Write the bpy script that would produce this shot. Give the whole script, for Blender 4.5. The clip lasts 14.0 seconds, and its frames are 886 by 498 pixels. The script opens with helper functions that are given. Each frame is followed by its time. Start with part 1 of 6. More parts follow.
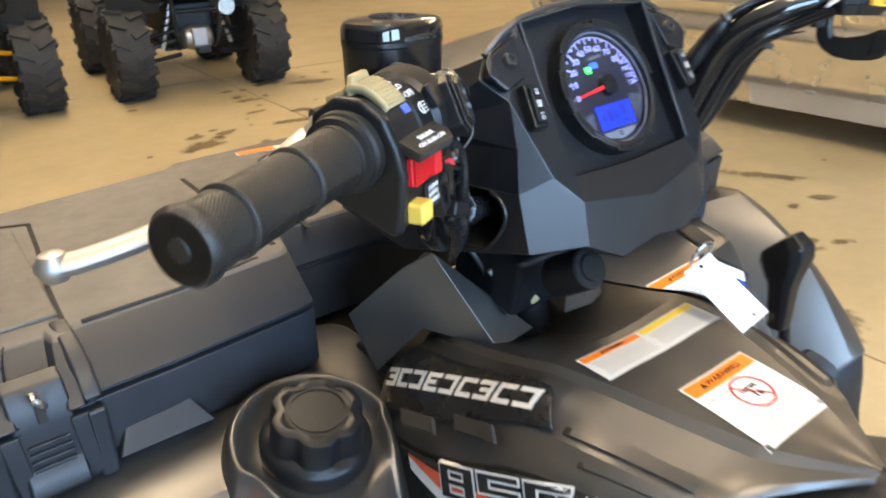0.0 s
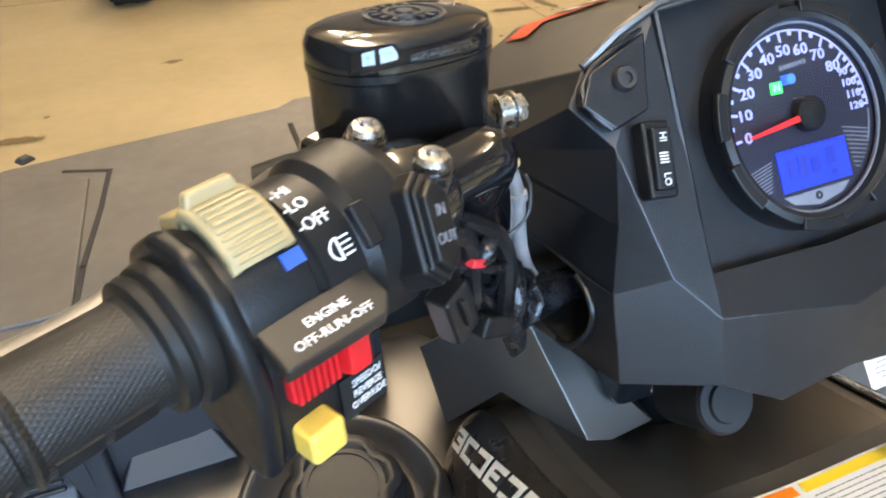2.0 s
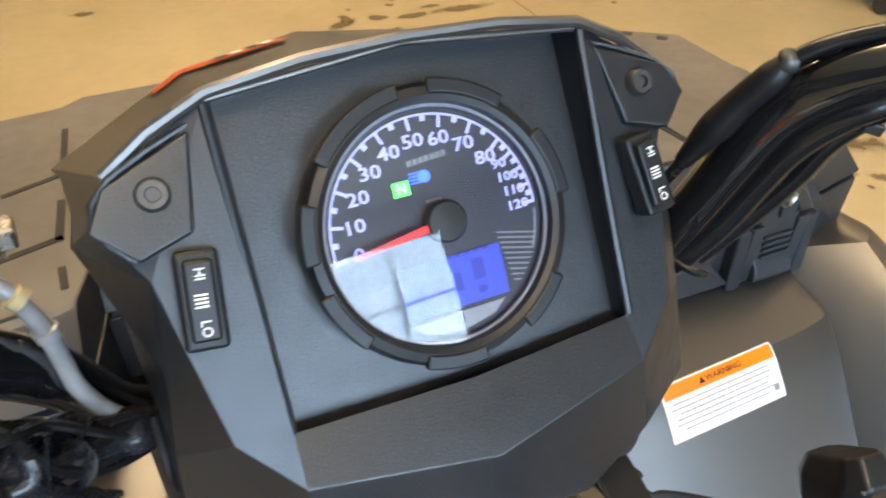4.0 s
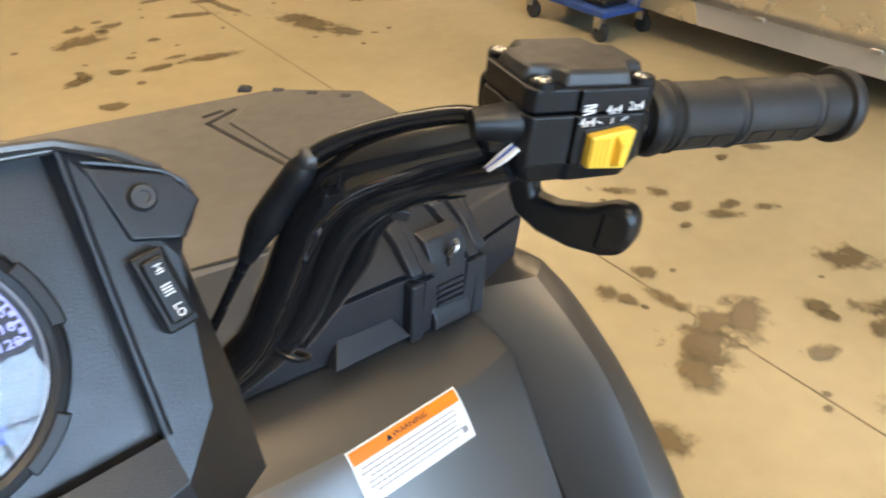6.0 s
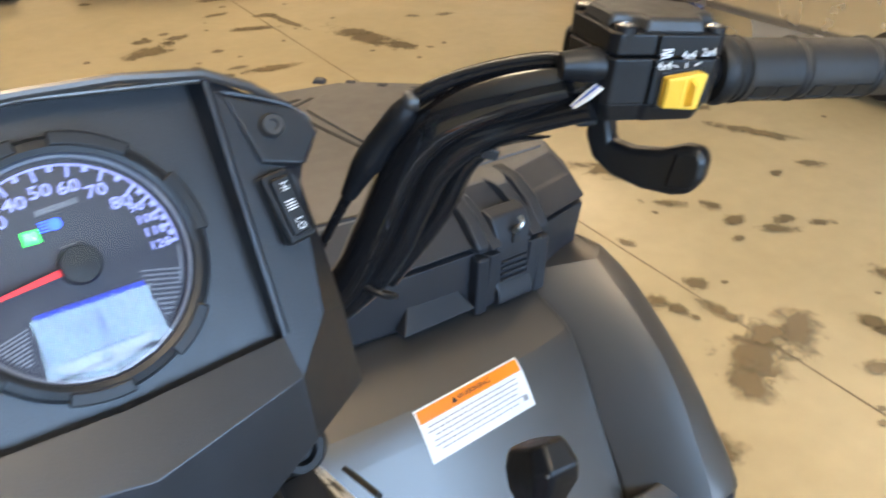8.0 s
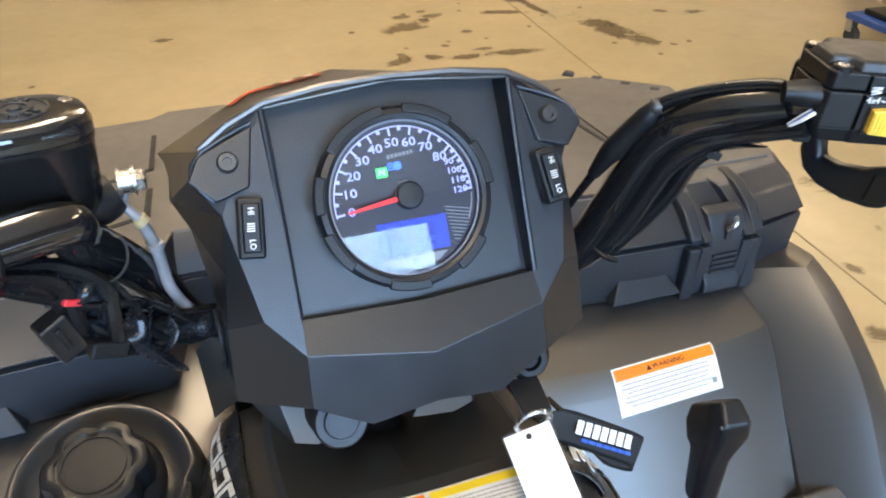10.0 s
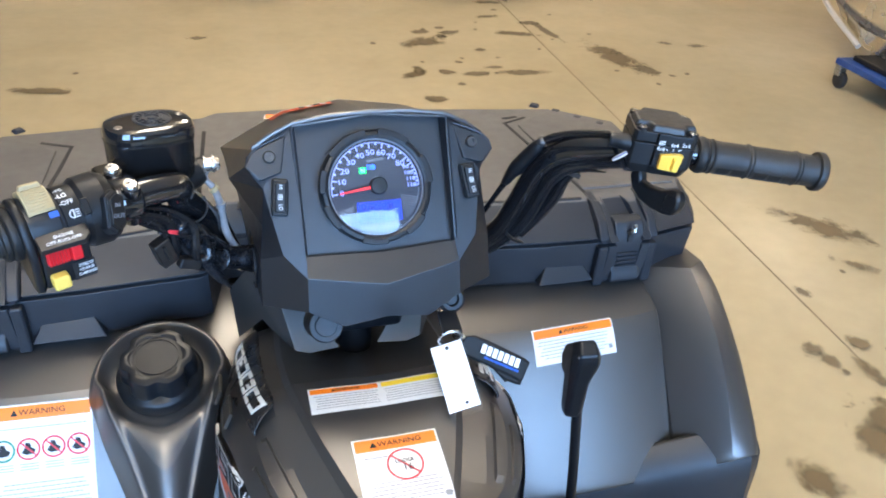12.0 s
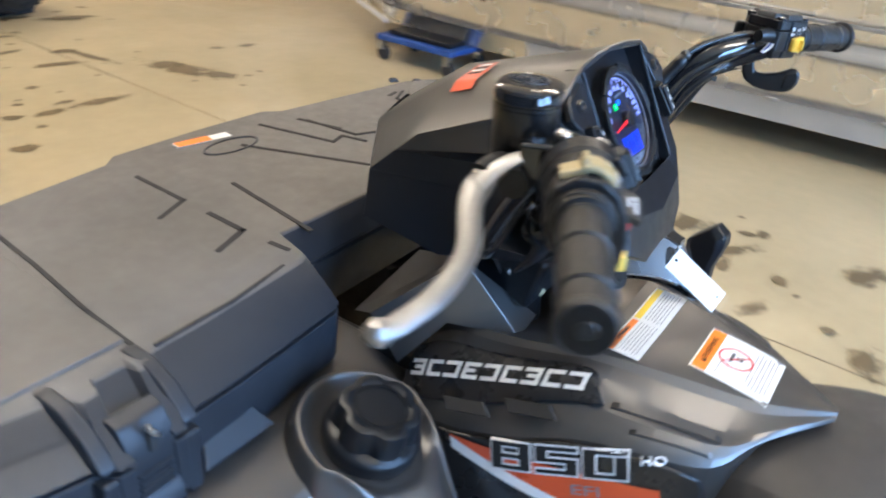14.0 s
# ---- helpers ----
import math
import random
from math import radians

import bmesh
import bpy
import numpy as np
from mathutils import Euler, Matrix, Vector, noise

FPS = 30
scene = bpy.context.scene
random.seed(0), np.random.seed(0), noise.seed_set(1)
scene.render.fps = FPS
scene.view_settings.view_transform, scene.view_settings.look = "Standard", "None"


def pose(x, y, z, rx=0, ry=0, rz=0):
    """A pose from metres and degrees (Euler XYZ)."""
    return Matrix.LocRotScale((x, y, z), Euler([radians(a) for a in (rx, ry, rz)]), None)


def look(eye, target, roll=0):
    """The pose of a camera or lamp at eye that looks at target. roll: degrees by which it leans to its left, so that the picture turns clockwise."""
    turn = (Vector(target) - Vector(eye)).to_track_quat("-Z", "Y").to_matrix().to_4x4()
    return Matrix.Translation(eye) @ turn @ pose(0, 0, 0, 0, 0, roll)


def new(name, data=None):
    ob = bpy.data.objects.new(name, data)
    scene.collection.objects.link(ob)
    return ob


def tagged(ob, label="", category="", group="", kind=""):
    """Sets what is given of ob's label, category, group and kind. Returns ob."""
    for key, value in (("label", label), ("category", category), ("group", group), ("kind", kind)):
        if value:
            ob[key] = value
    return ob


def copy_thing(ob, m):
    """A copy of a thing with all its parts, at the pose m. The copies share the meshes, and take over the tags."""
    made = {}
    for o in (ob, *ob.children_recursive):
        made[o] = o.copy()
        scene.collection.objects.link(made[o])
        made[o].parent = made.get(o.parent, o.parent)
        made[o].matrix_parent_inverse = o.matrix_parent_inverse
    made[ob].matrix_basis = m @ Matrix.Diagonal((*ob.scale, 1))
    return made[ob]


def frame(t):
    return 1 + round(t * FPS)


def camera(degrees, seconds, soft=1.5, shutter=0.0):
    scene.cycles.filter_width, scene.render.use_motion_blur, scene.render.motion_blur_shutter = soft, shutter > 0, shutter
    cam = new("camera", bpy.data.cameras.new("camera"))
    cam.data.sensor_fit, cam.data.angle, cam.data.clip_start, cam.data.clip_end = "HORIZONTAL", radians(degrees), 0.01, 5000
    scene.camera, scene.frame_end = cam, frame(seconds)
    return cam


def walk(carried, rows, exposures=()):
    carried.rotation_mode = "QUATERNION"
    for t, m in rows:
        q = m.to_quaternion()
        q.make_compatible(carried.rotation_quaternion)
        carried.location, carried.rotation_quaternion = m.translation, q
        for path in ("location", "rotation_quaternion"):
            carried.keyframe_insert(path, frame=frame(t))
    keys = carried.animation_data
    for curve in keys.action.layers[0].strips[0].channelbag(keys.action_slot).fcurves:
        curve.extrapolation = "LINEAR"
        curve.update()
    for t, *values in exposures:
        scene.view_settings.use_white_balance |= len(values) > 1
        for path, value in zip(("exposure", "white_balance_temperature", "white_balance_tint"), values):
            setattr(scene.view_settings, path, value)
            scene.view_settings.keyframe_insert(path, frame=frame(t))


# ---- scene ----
cam = camera(59.2, 14.0, soft=1.9, shutter=0.4)
PATH = [
    (0, (-0.511, -0.625, 1.297), (0.615, 0.808, 0.473), -1.9),
    (0.5, (-0.412, -0.517, 1.287), (0.565, 0.982, 0.393), -2.0),
    (1, (-0.358, -0.469, 1.274), (0.461, 1.081, 0.312), -2.4),
    (1.5, (-0.328, -0.469, 1.289), (0.352, 1.114, 0.274), -2.9),
    (2, (-0.295, -0.478, 1.309), (0.282, 1.116, 0.248), -3.4),
    (2.5, (-0.243, -0.466, 1.324), (0.274, 1.114, 0.212), -3.7),
    (2.7, (-0.216, -0.462, 1.322), (0.295, 1.109, 0.194), -3.5),
    (4.8, (-0.054, -0.433, 1.323), (0.763, 0.983, 0.17), 1.0),
    (5, (-0.043, -0.439, 1.33), (0.821, 0.955, 0.185), 1.2),
    (5.5, (-0.008, -0.456, 1.338), (0.986, 0.872, 0.22), 1.8),
    (6, (0.019, -0.48, 1.346), (1.119, 0.789, 0.258), 1.9),
    (6.5, (0.048, -0.505, 1.347), (1.218, 0.724, 0.289), 1.8),
    (7, (0.059, -0.515, 1.339), (1.248, 0.713, 0.3), 1.8),
    (7.5, (0.028, -0.519, 1.339), (1.16, 0.758, 0.297), 1.5),
    (8, (-0.035, -0.514, 1.331), (0.989, 0.847, 0.283), 1.3),
    (8.5, (-0.083, -0.512, 1.319), (0.796, 0.94, 0.261), 0.8),
    (8.7, (-0.105, -0.512, 1.322), (0.707, 0.974, 0.257), 0.6),
    (10.8, (-0.113, -0.745, 1.446), (0.39, 0.86, 0.363), 1.3),
    (11, (-0.115, -0.783, 1.465), (0.39, 0.822, 0.385), 1.9),
    (11.5, (-0.137, -0.855, 1.518), (0.367, 0.751, 0.436), 3.4),
    (12, (-0.144, -0.882, 1.519), (0.387, 0.723, 0.45), 4.4),
    (12.5, (-0.148, -0.873, 1.506), (0.455, 0.712, 0.445), 4.9),
    (12.8, (-0.211, -0.85, 1.501), (0.46, 0.718, 0.457), 4.9),
    (13, (-0.294, -0.819, 1.475), (0.455, 0.717, 0.435), 5.3),
    (13.2, (-0.376, -0.787, 1.451), (0.476, 0.706, 0.427), 5.7),
    (13.5, (-0.498, -0.725, 1.418), (0.566, 0.637, 0.412), 5.9),
    (13.8, (-0.657, -0.566, 1.388), (0.705, 0.551, 0.44), 6.1),
    (14, (-0.744, -0.451, 1.392), (0.759, 0.469, 0.447), 5.3),
]
# seconds, stops, kelvin, tint
EXPOSURES = [(0.0, 0.12, 6950, 11), (1.5, 0.25, 7050, 11), (2.0, 0.22, 6900, 11), (2.6, 0.22, 6300, 11), (5.0, -0.08, 8950, 11), (5.6, -0.08, 8150, 11), (6.6, -0.10, 6400, 11), (7.2, -0.10, 6150, 11),
             (8.6, -0.06, 7050, 11), (11.0, 0.06, 6150, 11), (12.0, 0.0, 5700, 11), (13.0, 0.10, 5650, 11), (14.0, 0.10, 5550, 11)]
walk(cam, [(t, look(eye, target, roll)) for t, eye, target, roll in PATH], EXPOSURES)


# ---- world, windows and lamps ----
world = bpy.data.worlds.new("world")
scene.world = world
world.use_nodes = True
wn = world.node_tree.nodes
sky = wn.new("ShaderNodeTexSky")
sky.sky_type, sky.sun_disc = "NISHITA", False
sky.sun_elevation, sky.sun_rotation = radians(40), radians(150)
world.node_tree.links.new(sky.outputs[0], wn["Background"].inputs[0])
wn["Background"].inputs[1].default_value = 0.15


def area_lamp(name, where, target, sx, sy, watts, colour):
    d = bpy.data.lights.new(name, "AREA")
    d.shape, d.size, d.size_y, d.energy, d.color = "RECTANGLE", sx, sy, watts, colour
    ob = new(name, d)
    ob.matrix_world = look(where, target)
    return tagged(ob, kind="structure")


# ---- materials ----
def material(name, colour, rough=0.5, metal=0.0, vary=0.15, scale=8.0, bump=0.0, bump_scale=200.0, coat=0.0, emit=None, strength=0.0, spec=0.5, rvar=0.12):
    m = bpy.data.materials.new(name)
    m.use_nodes = True
    nt = m.node_tree
    n, li = nt.nodes, nt.links
    b = n["Principled BSDF"]
    b.inputs["Metallic"].default_value = metal
    b.inputs["Roughness"].default_value = rough
    b.inputs["Coat Weight"].default_value = coat
    b.inputs["Specular IOR Level"].default_value = spec
    b.inputs["Base Color"].default_value = (*colour, 1)
    tc = n.new("ShaderNodeTexCoord")
    if vary:
        no = n.new("ShaderNodeTexNoise")
        no.inputs["Scale"].default_value, no.inputs["Detail"].default_value = scale, 6
        li.new(tc.outputs["Object"], no.inputs["Vector"])
        r = n.new("ShaderNodeMapRange")
        r.inputs["From Min"].default_value, r.inputs["From Max"].default_value = 0.3, 0.7
        r.inputs["To Min"].default_value, r.inputs["To Max"].default_value = 1 - vary, 1 + vary
        li.new(no.outputs["Fac"], r.inputs["Value"])
        mx = n.new("ShaderNodeVectorMath")
        mx.operation = "SCALE"
        mx.inputs[0].default_value = colour
        li.new(r.outputs[0], mx.inputs["Scale"])
        li.new(mx.outputs[0], b.inputs["Base Color"])
        r2 = n.new("ShaderNodeMapRange")
        r2.inputs["From Min"].default_value, r2.inputs["From Max"].default_value = 0.3, 0.7
        r2.inputs["To Min"].default_value, r2.inputs["To Max"].default_value = rough * (1 - rvar), min(1, rough * (1 + rvar))
        n2 = n.new("ShaderNodeTexNoise")
        n2.inputs["Scale"].default_value, n2.inputs["Detail"].default_value = scale * 6, 5
        li.new(tc.outputs["Object"], n2.inputs["Vector"])
        li.new(n2.outputs["Fac"], r2.inputs["Value"])
        li.new(r2.outputs[0], b.inputs["Roughness"])
    if bump:
        n3 = n.new("ShaderNodeTexNoise")
        n3.inputs["Scale"].default_value, n3.inputs["Detail"].default_value = bump_scale, 3
        li.new(tc.outputs["Object"], n3.inputs["Vector"])
        bp = n.new("ShaderNodeBump")
        bp.inputs["Strength"].default_value, bp.inputs["Distance"].default_value = bump, 0.0006
        li.new(n3.outputs["Fac"], bp.inputs["Height"])
        li.new(bp.outputs[0], b.inputs["Normal"])
    if emit:
        b.inputs["Emission Color"].default_value = (*emit, 1)
        b.inputs["Emission Strength"].default_value = strength
    return m


BLACK = material("black_plastic", (0.0075, 0.0080, 0.0094), 0.39, bump=0.2, bump_scale=900, vary=0.2, scale=20, spec=0.38)
POD = material("grained_black_plastic", (0.0068, 0.0079, 0.0108), 0.34, spec=0.62, bump=0.25, bump_scale=1100, vary=0.2, scale=15)
# Box plastic with the light on the lid's top put in; also knob wear.
LID = material("lit_lid_and_worn_knob_grey", (0.088, 0.079, 0.070), 0.52, bump=0.3, bump_scale=700, vary=0.16, scale=9)
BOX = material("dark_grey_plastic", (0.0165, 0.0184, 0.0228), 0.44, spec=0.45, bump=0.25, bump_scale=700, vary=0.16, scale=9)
PAINT = material("titanium_metallic_paint", (0.140, 0.133, 0.126), 0.36, metal=0.79, vary=0.02, scale=6, rvar=0.03)
GLOSS = material("gloss_black_paint", (0.008, 0.008, 0.009), 0.06, vary=0.1, coat=0.8)
SATIN = material("satin_black_paint", (0.008, 0.008, 0.0085), 0.24, vary=0.1)
PADDLE = material("smooth_black_plastic", (0.009, 0.009, 0.0095), 0.33, vary=0.2, scale=30)
# Throttle lid black, made paler for the light on its top.
LIDTOP_LIT = material("lit_black_lid_top", (0.026, 0.025, 0.024), 0.42, bump=0.2, bump_scale=900, vary=0.2, scale=20)
DECAL = material("black_decal", (0.018, 0.017, 0.017), 0.28, vary=0.1)
RUBBER = material("rubber_grip", (0.012, 0.0115, 0.011), 0.5, spec=0.35, vary=0.2, scale=30)
TYRE = material("tyre_rubber", (0.022, 0.021, 0.02), 0.75, vary=0.3, scale=12)
STEEL = material("polished_steel", (0.46, 0.45, 0.43), 0.28, metal=1.0, vary=0.08, scale=60)
ALU = material("cast_aluminium", (0.37, 0.362, 0.35), 0.48, metal=0.9, vary=0.06, scale=40)
WHITE = material("white_print", (0.8, 0.8, 0.8), 0.45, vary=0.0)
LABEL = material("white_vinyl_label", (0.72, 0.72, 0.71), 0.35, vary=0.04, scale=40)
ORANGE = material("orange_print", (0.86, 0.21, 0.008), 0.4, vary=0.05)
YELLOWP = material("yellow_print", (0.80, 0.58, 0.03), 0.4, vary=0.05)
PRINT = material("grey_print", (0.25, 0.25, 0.26), 0.5, vary=0.0)
BLACKP = material("black_print", (0.008, 0.008, 0.008), 0.6, vary=0.0)
REDP = material("red_print", (0.62, 0.03, 0.04), 0.4, vary=0.0)
REDO = material("red_orange_decal", (0.60, 0.085, 0.025), 0.3, vary=0.05)
GREENP = material("green_print", (0.03, 0.22, 0.13), 0.4, vary=0.0)
BLUEP = material("blue_plastic", (0.03, 0.10, 0.45), 0.4, vary=0.05)
RED = material("red_plastic", (0.68, 0.015, 0.02), 0.4, vary=0.06, scale=60)
YELLOW = material("yellow_plastic", (0.86, 0.53, 0.06), 0.42, vary=0.06, scale=60)
PALEYEL = material("pale_yellow_plastic", (0.75, 0.53, 0.10), 0.42, vary=0.06, scale=60)
BEIGE = material("beige_plastic", (0.36, 0.295, 0.16), 0.45, vary=0.06, scale=60)
BROWN = material("dark_label_shelf", (0.028, 0.024, 0.020), 0.32, vary=0.1)
FACE = material("gauge_dial", (0.010, 0.011, 0.020), 0.45, vary=0.05, emit=(0.05, 0.06, 0.25), strength=0.05)
LIT = material("lit_numerals", (0.25, 0.26, 0.6), 0.5, vary=0, emit=(0.34, 0.42, 1.0), strength=0.85)
LCD = material("blue_display", (0.01, 0.02, 0.25), 0.4, vary=0, emit=(0.012, 0.055, 0.9), strength=0.85)
LCDINK = material("display_segments", (0.01, 0.02, 0.2), 0.5, vary=0, emit=(0.008, 0.03, 0.5), strength=0.6)
GREENLAMP = material("green_indicator", (0.02, 0.6, 0.1), 0.4, vary=0, emit=(0.02, 1.0, 0.10), strength=2.2)
BLUELAMP = material("blue_indicator", (0.03, 0.1, 0.7), 0.4, vary=0, emit=(0.02, 0.12, 1.0), strength=2.5)
NEEDLE = material("red_needle", (0.8, 0.02, 0.02), 0.4, vary=0, emit=(1.0, 0.02, 0.03), strength=0.8)
SILVERP = material("silver_print", (0.20, 0.21, 0.24), 0.4, vary=0.1, scale=80)
LETTER = material("silver_letter_foil", (0.78, 0.77, 0.74), 0.3, metal=0.1, vary=0.05)
BLUEPAINT = material("blue_painted_steel", (0.02, 0.06, 0.22), 0.45, vary=0.2, scale=10)
YELFRAME = material("yellow_painted_steel", (0.75, 0.35, 0.01), 0.4, vary=0.15, scale=10)
SEATM = material("seat_vinyl", (0.045, 0.042, 0.04), 0.55, bump=0.4, bump_scale=500, vary=0.15)
WIRE = material("wire_sleeve", (0.007, 0.007, 0.008), 0.25, vary=0.1, scale=60)
SCREWM = material("dark_zinc_screw", (0.075, 0.073, 0.072), 0.40, metal=0.7, vary=0.1, scale=60)
HOSE = material("grey_hose_sleeve", (0.20, 0.205, 0.215), 0.34, vary=0.3, scale=60)
# Shade of grooves, slots, vents and the opening is put into this colour.
RECESS_SHADE = material("painted_recess_shade", (0.036, 0.034, 0.032), 0.8, vary=0.1, spec=0.15)
LOOM = material("black_loom_tape", (0.009, 0.009, 0.010), 0.22, bump=0.35, bump_scale=45, vary=0.2, scale=60)
TAPE = material("friction_tape", (0.011, 0.012, 0.015), 0.26, bump=0.25, bump_scale=60, vary=0.2, scale=90)


def knurl(m):
    nt = m.node_tree
    n, li = nt.nodes, nt.links
    tc = n.new("ShaderNodeTexCoord")
    w = []
    for a in (35, -35):
        mp = n.new("ShaderNodeMapping")
        mp.inputs["Rotation"].default_value = (0, 0, radians(a))
        li.new(tc.outputs["UV"], mp.inputs["Vector"])
        wv = n.new("ShaderNodeTexWave")
        wv.inputs["Scale"].default_value = 200
        li.new(mp.outputs[0], wv.inputs["Vector"])
        w.append(wv)
    mu = n.new("ShaderNodeMath")
    mu.operation = "MINIMUM"
    li.new(w[0].outputs["Fac"], mu.inputs[0])
    li.new(w[1].outputs["Fac"], mu.inputs[1])
    bp = n.new("ShaderNodeBump")
    bp.inputs["Strength"].default_value, bp.inputs["Distance"].default_value = 0.32, 0.0005
    li.new(mu.outputs[0], bp.inputs["Height"])
    li.new(bp.outputs[0], n["Principled BSDF"].inputs["Normal"])
    return m


KNURL = knurl(material("knurled_rubber", (0.019, 0.0175, 0.016), 0.46, vary=0.25, scale=30))


def glass_material():
    m = bpy.data.materials.new("clear_glass")
    m.use_nodes = True
    n, li = m.node_tree.nodes, m.node_tree.links
    n.remove(n["Principled BSDF"])
    t, g, mx, f = n.new("ShaderNodeBsdfTransparent"), n.new("ShaderNodeBsdfGlossy"), n.new("ShaderNodeMixShader"), n.new("ShaderNodeFresnel")
    g.inputs["Roughness"].default_value = 0.03
    f.inputs["IOR"].default_value = 1.6
    li.new(f.outputs[0], mx.inputs[0])
    li.new(t.outputs[0], mx.inputs[1])
    li.new(g.outputs[0], mx.inputs[2])
    li.new(mx.outputs[0], n["Material Output"].inputs[0])
    return m


GLASS = glass_material()


def floor_material():
    m = bpy.data.materials.new("sealed_concrete")
    m.use_nodes = True
    n, li = m.node_tree.nodes, m.node_tree.links
    b = n["Principled BSDF"]
    tc = n.new("ShaderNodeTexCoord")

    def noise_node(s, d):
        q = n.new("ShaderNodeTexNoise")
        q.inputs["Scale"].default_value, q.inputs["Detail"].default_value = s, d
        li.new(tc.outputs["Object"], q.inputs["Vector"])
        return q
    big, fine = noise_node(0.55, 4), noise_node(14, 8)
    r = n.new("ShaderNodeValToRGB")
    r.color_ramp.elements[0].position, r.color_ramp.elements[1].position = 0.32, 0.7
    r.color_ramp.elements[0].color, r.color_ramp.elements[1].color = (0.345, 0.276, 0.156, 1), (0.440, 0.359, 0.216, 1)
    li.new(big.outputs["Fac"], r.inputs[0])
    mr = n.new("ShaderNodeMapRange")
    mr.inputs["From Min"].default_value, mr.inputs["From Max"].default_value = 0.3, 0.7
    mr.inputs["To Min"].default_value, mr.inputs["To Max"].default_value = 0.90, 1.08
    mix = n.new("ShaderNodeMath")
    mix.operation = "MULTIPLY_ADD"
    mix.inputs[1].default_value = 0.45
    half = n.new("ShaderNodeMath")
    half.operation = "MULTIPLY"
    half.inputs[1].default_value = 0.55
    li.new(noise_node(2.4, 6).outputs["Fac"], half.inputs[0])
    li.new(fine.outputs["Fac"], mix.inputs[0])
    li.new(half.outputs[0], mix.inputs[2])
    li.new(mix.outputs[0], mr.inputs["Value"])
    mx = n.new("ShaderNodeVectorMath")
    mx.operation = "SCALE"
    li.new(r.outputs[0], mx.inputs[0])
    li.new(mr.outputs[0], mx.inputs["Scale"])
    li.new(mx.outputs[0], b.inputs["Base Color"])
    m2 = n.new("ShaderNodeMapRange")
    m2.inputs["To Min"].default_value, m2.inputs["To Max"].default_value = 0.28, 0.55
    li.new(noise_node(3, 5).outputs["Fac"], m2.inputs["Value"])
    li.new(m2.outputs[0], b.inputs["Roughness"])
    return m


CONCRETE = floor_material()


def stain_material():
    m = bpy.data.materials.new("damp_stain")
    m.use_nodes = True
    n, li = m.node_tree.nodes, m.node_tree.links
    b = n["Principled BSDF"]
    b.inputs["Base Color"].default_value = (0.150, 0.102, 0.046, 1)
    b.inputs["Roughness"].default_value = 0.34
    tc = n.new("ShaderNodeTexCoord")
    uv = n.new("ShaderNodeVectorMath")
    uv.operation = "DISTANCE"
    uv.inputs[1].default_value = (0.5, 0.5, 0)
    li.new(tc.outputs["UV"], uv.inputs[0])
    a = n.new("ShaderNodeTexNoise")
    a.inputs["Scale"].default_value, a.inputs["Detail"].default_value = 11, 10
    a.inputs["Roughness"].default_value = 0.70
    a.inputs["Distortion"].default_value = 0.3
    li.new(tc.outputs["Object"], a.inputs["Vector"])
    sub = n.new("ShaderNodeMath")
    sub.operation = "MULTIPLY_ADD"
    sub.inputs[1].default_value, sub.inputs[2].default_value = -0.95, 0.20
    li.new(uv.outputs["Value"], sub.inputs[0])
    add = n.new("ShaderNodeMath")
    li.new(a.outputs["Fac"], add.inputs[0])
    li.new(sub.outputs[0], add.inputs[1])
    mr = n.new("ShaderNodeMapRange")
    mr.inputs["From Min"].default_value, mr.inputs["From Max"].default_value = 0.37, 0.56
    mr.inputs["To Max"].default_value = 0.78
    li.new(add.outputs[0], mr.inputs["Value"])
    li.new(mr.outputs[0], b.inputs["Alpha"])
    return m


STAIN = stain_material()
WALLM = material("painted_wall", (0.42, 0.38, 0.32), 0.7, vary=0.05, scale=1.5)
DARKWALL = material("dark_unseen_wall", (0.085, 0.080, 0.075), 0.6, vary=0.08, scale=1.5)
CEILM = material("ceiling_board", (0.80, 0.72, 0.60), 0.8, vary=0.04, scale=1.5)
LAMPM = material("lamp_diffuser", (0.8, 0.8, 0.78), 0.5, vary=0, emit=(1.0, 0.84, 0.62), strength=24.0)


def hull_material():
    m = material("brushed_aluminium_hull", (0.80, 0.76, 0.70), 0.27, metal=0.95, vary=0.03, scale=0.8, rvar=0.05)
    n, li = m.node_tree.nodes, m.node_tree.links
    tc = n.new("ShaderNodeTexCoord")
    q = n.new("ShaderNodeTexNoise")
    q.inputs["Scale"].default_value = 3.0
    mp = n.new("ShaderNodeMapping")
    mp.inputs["Scale"].default_value = (40.0, 0.4, 40.0)
    li.new(tc.outputs["Object"], mp.inputs["Vector"])
    li.new(mp.outputs[0], q.inputs["Vector"])
    bp = n.new("ShaderNodeBump")
    bp.inputs["Strength"].default_value, bp.inputs["Distance"].default_value = 0.06, 0.0008
    li.new(q.outputs["Fac"], bp.inputs["Height"])
    li.new(bp.outputs[0], n["Principled BSDF"].inputs["Normal"])
    return m


HULL = hull_material()
BAND = material("dull_aluminium_strake", (0.50, 0.48, 0.45), 0.55, metal=0.15, vary=0.1, scale=3)


# ---- mesh helpers ----
def link_mesh(name, bm, mat, smooth=35):
    bmesh.ops.recalc_face_normals(bm, faces=bm.faces)
    lim = radians(smooth)
    for f in bm.faces:
        f.smooth = True
    for e in bm.edges:
        if len(e.link_faces) == 2 and e.calc_face_angle(0) > lim:
            e.smooth = False
    me = bpy.data.meshes.new(name)
    bm.to_mesh(me)
    bm.free()
    for q in (mat if isinstance(mat, (list, tuple)) else [mat]):
        me.materials.append(q)
    return new(name, me)


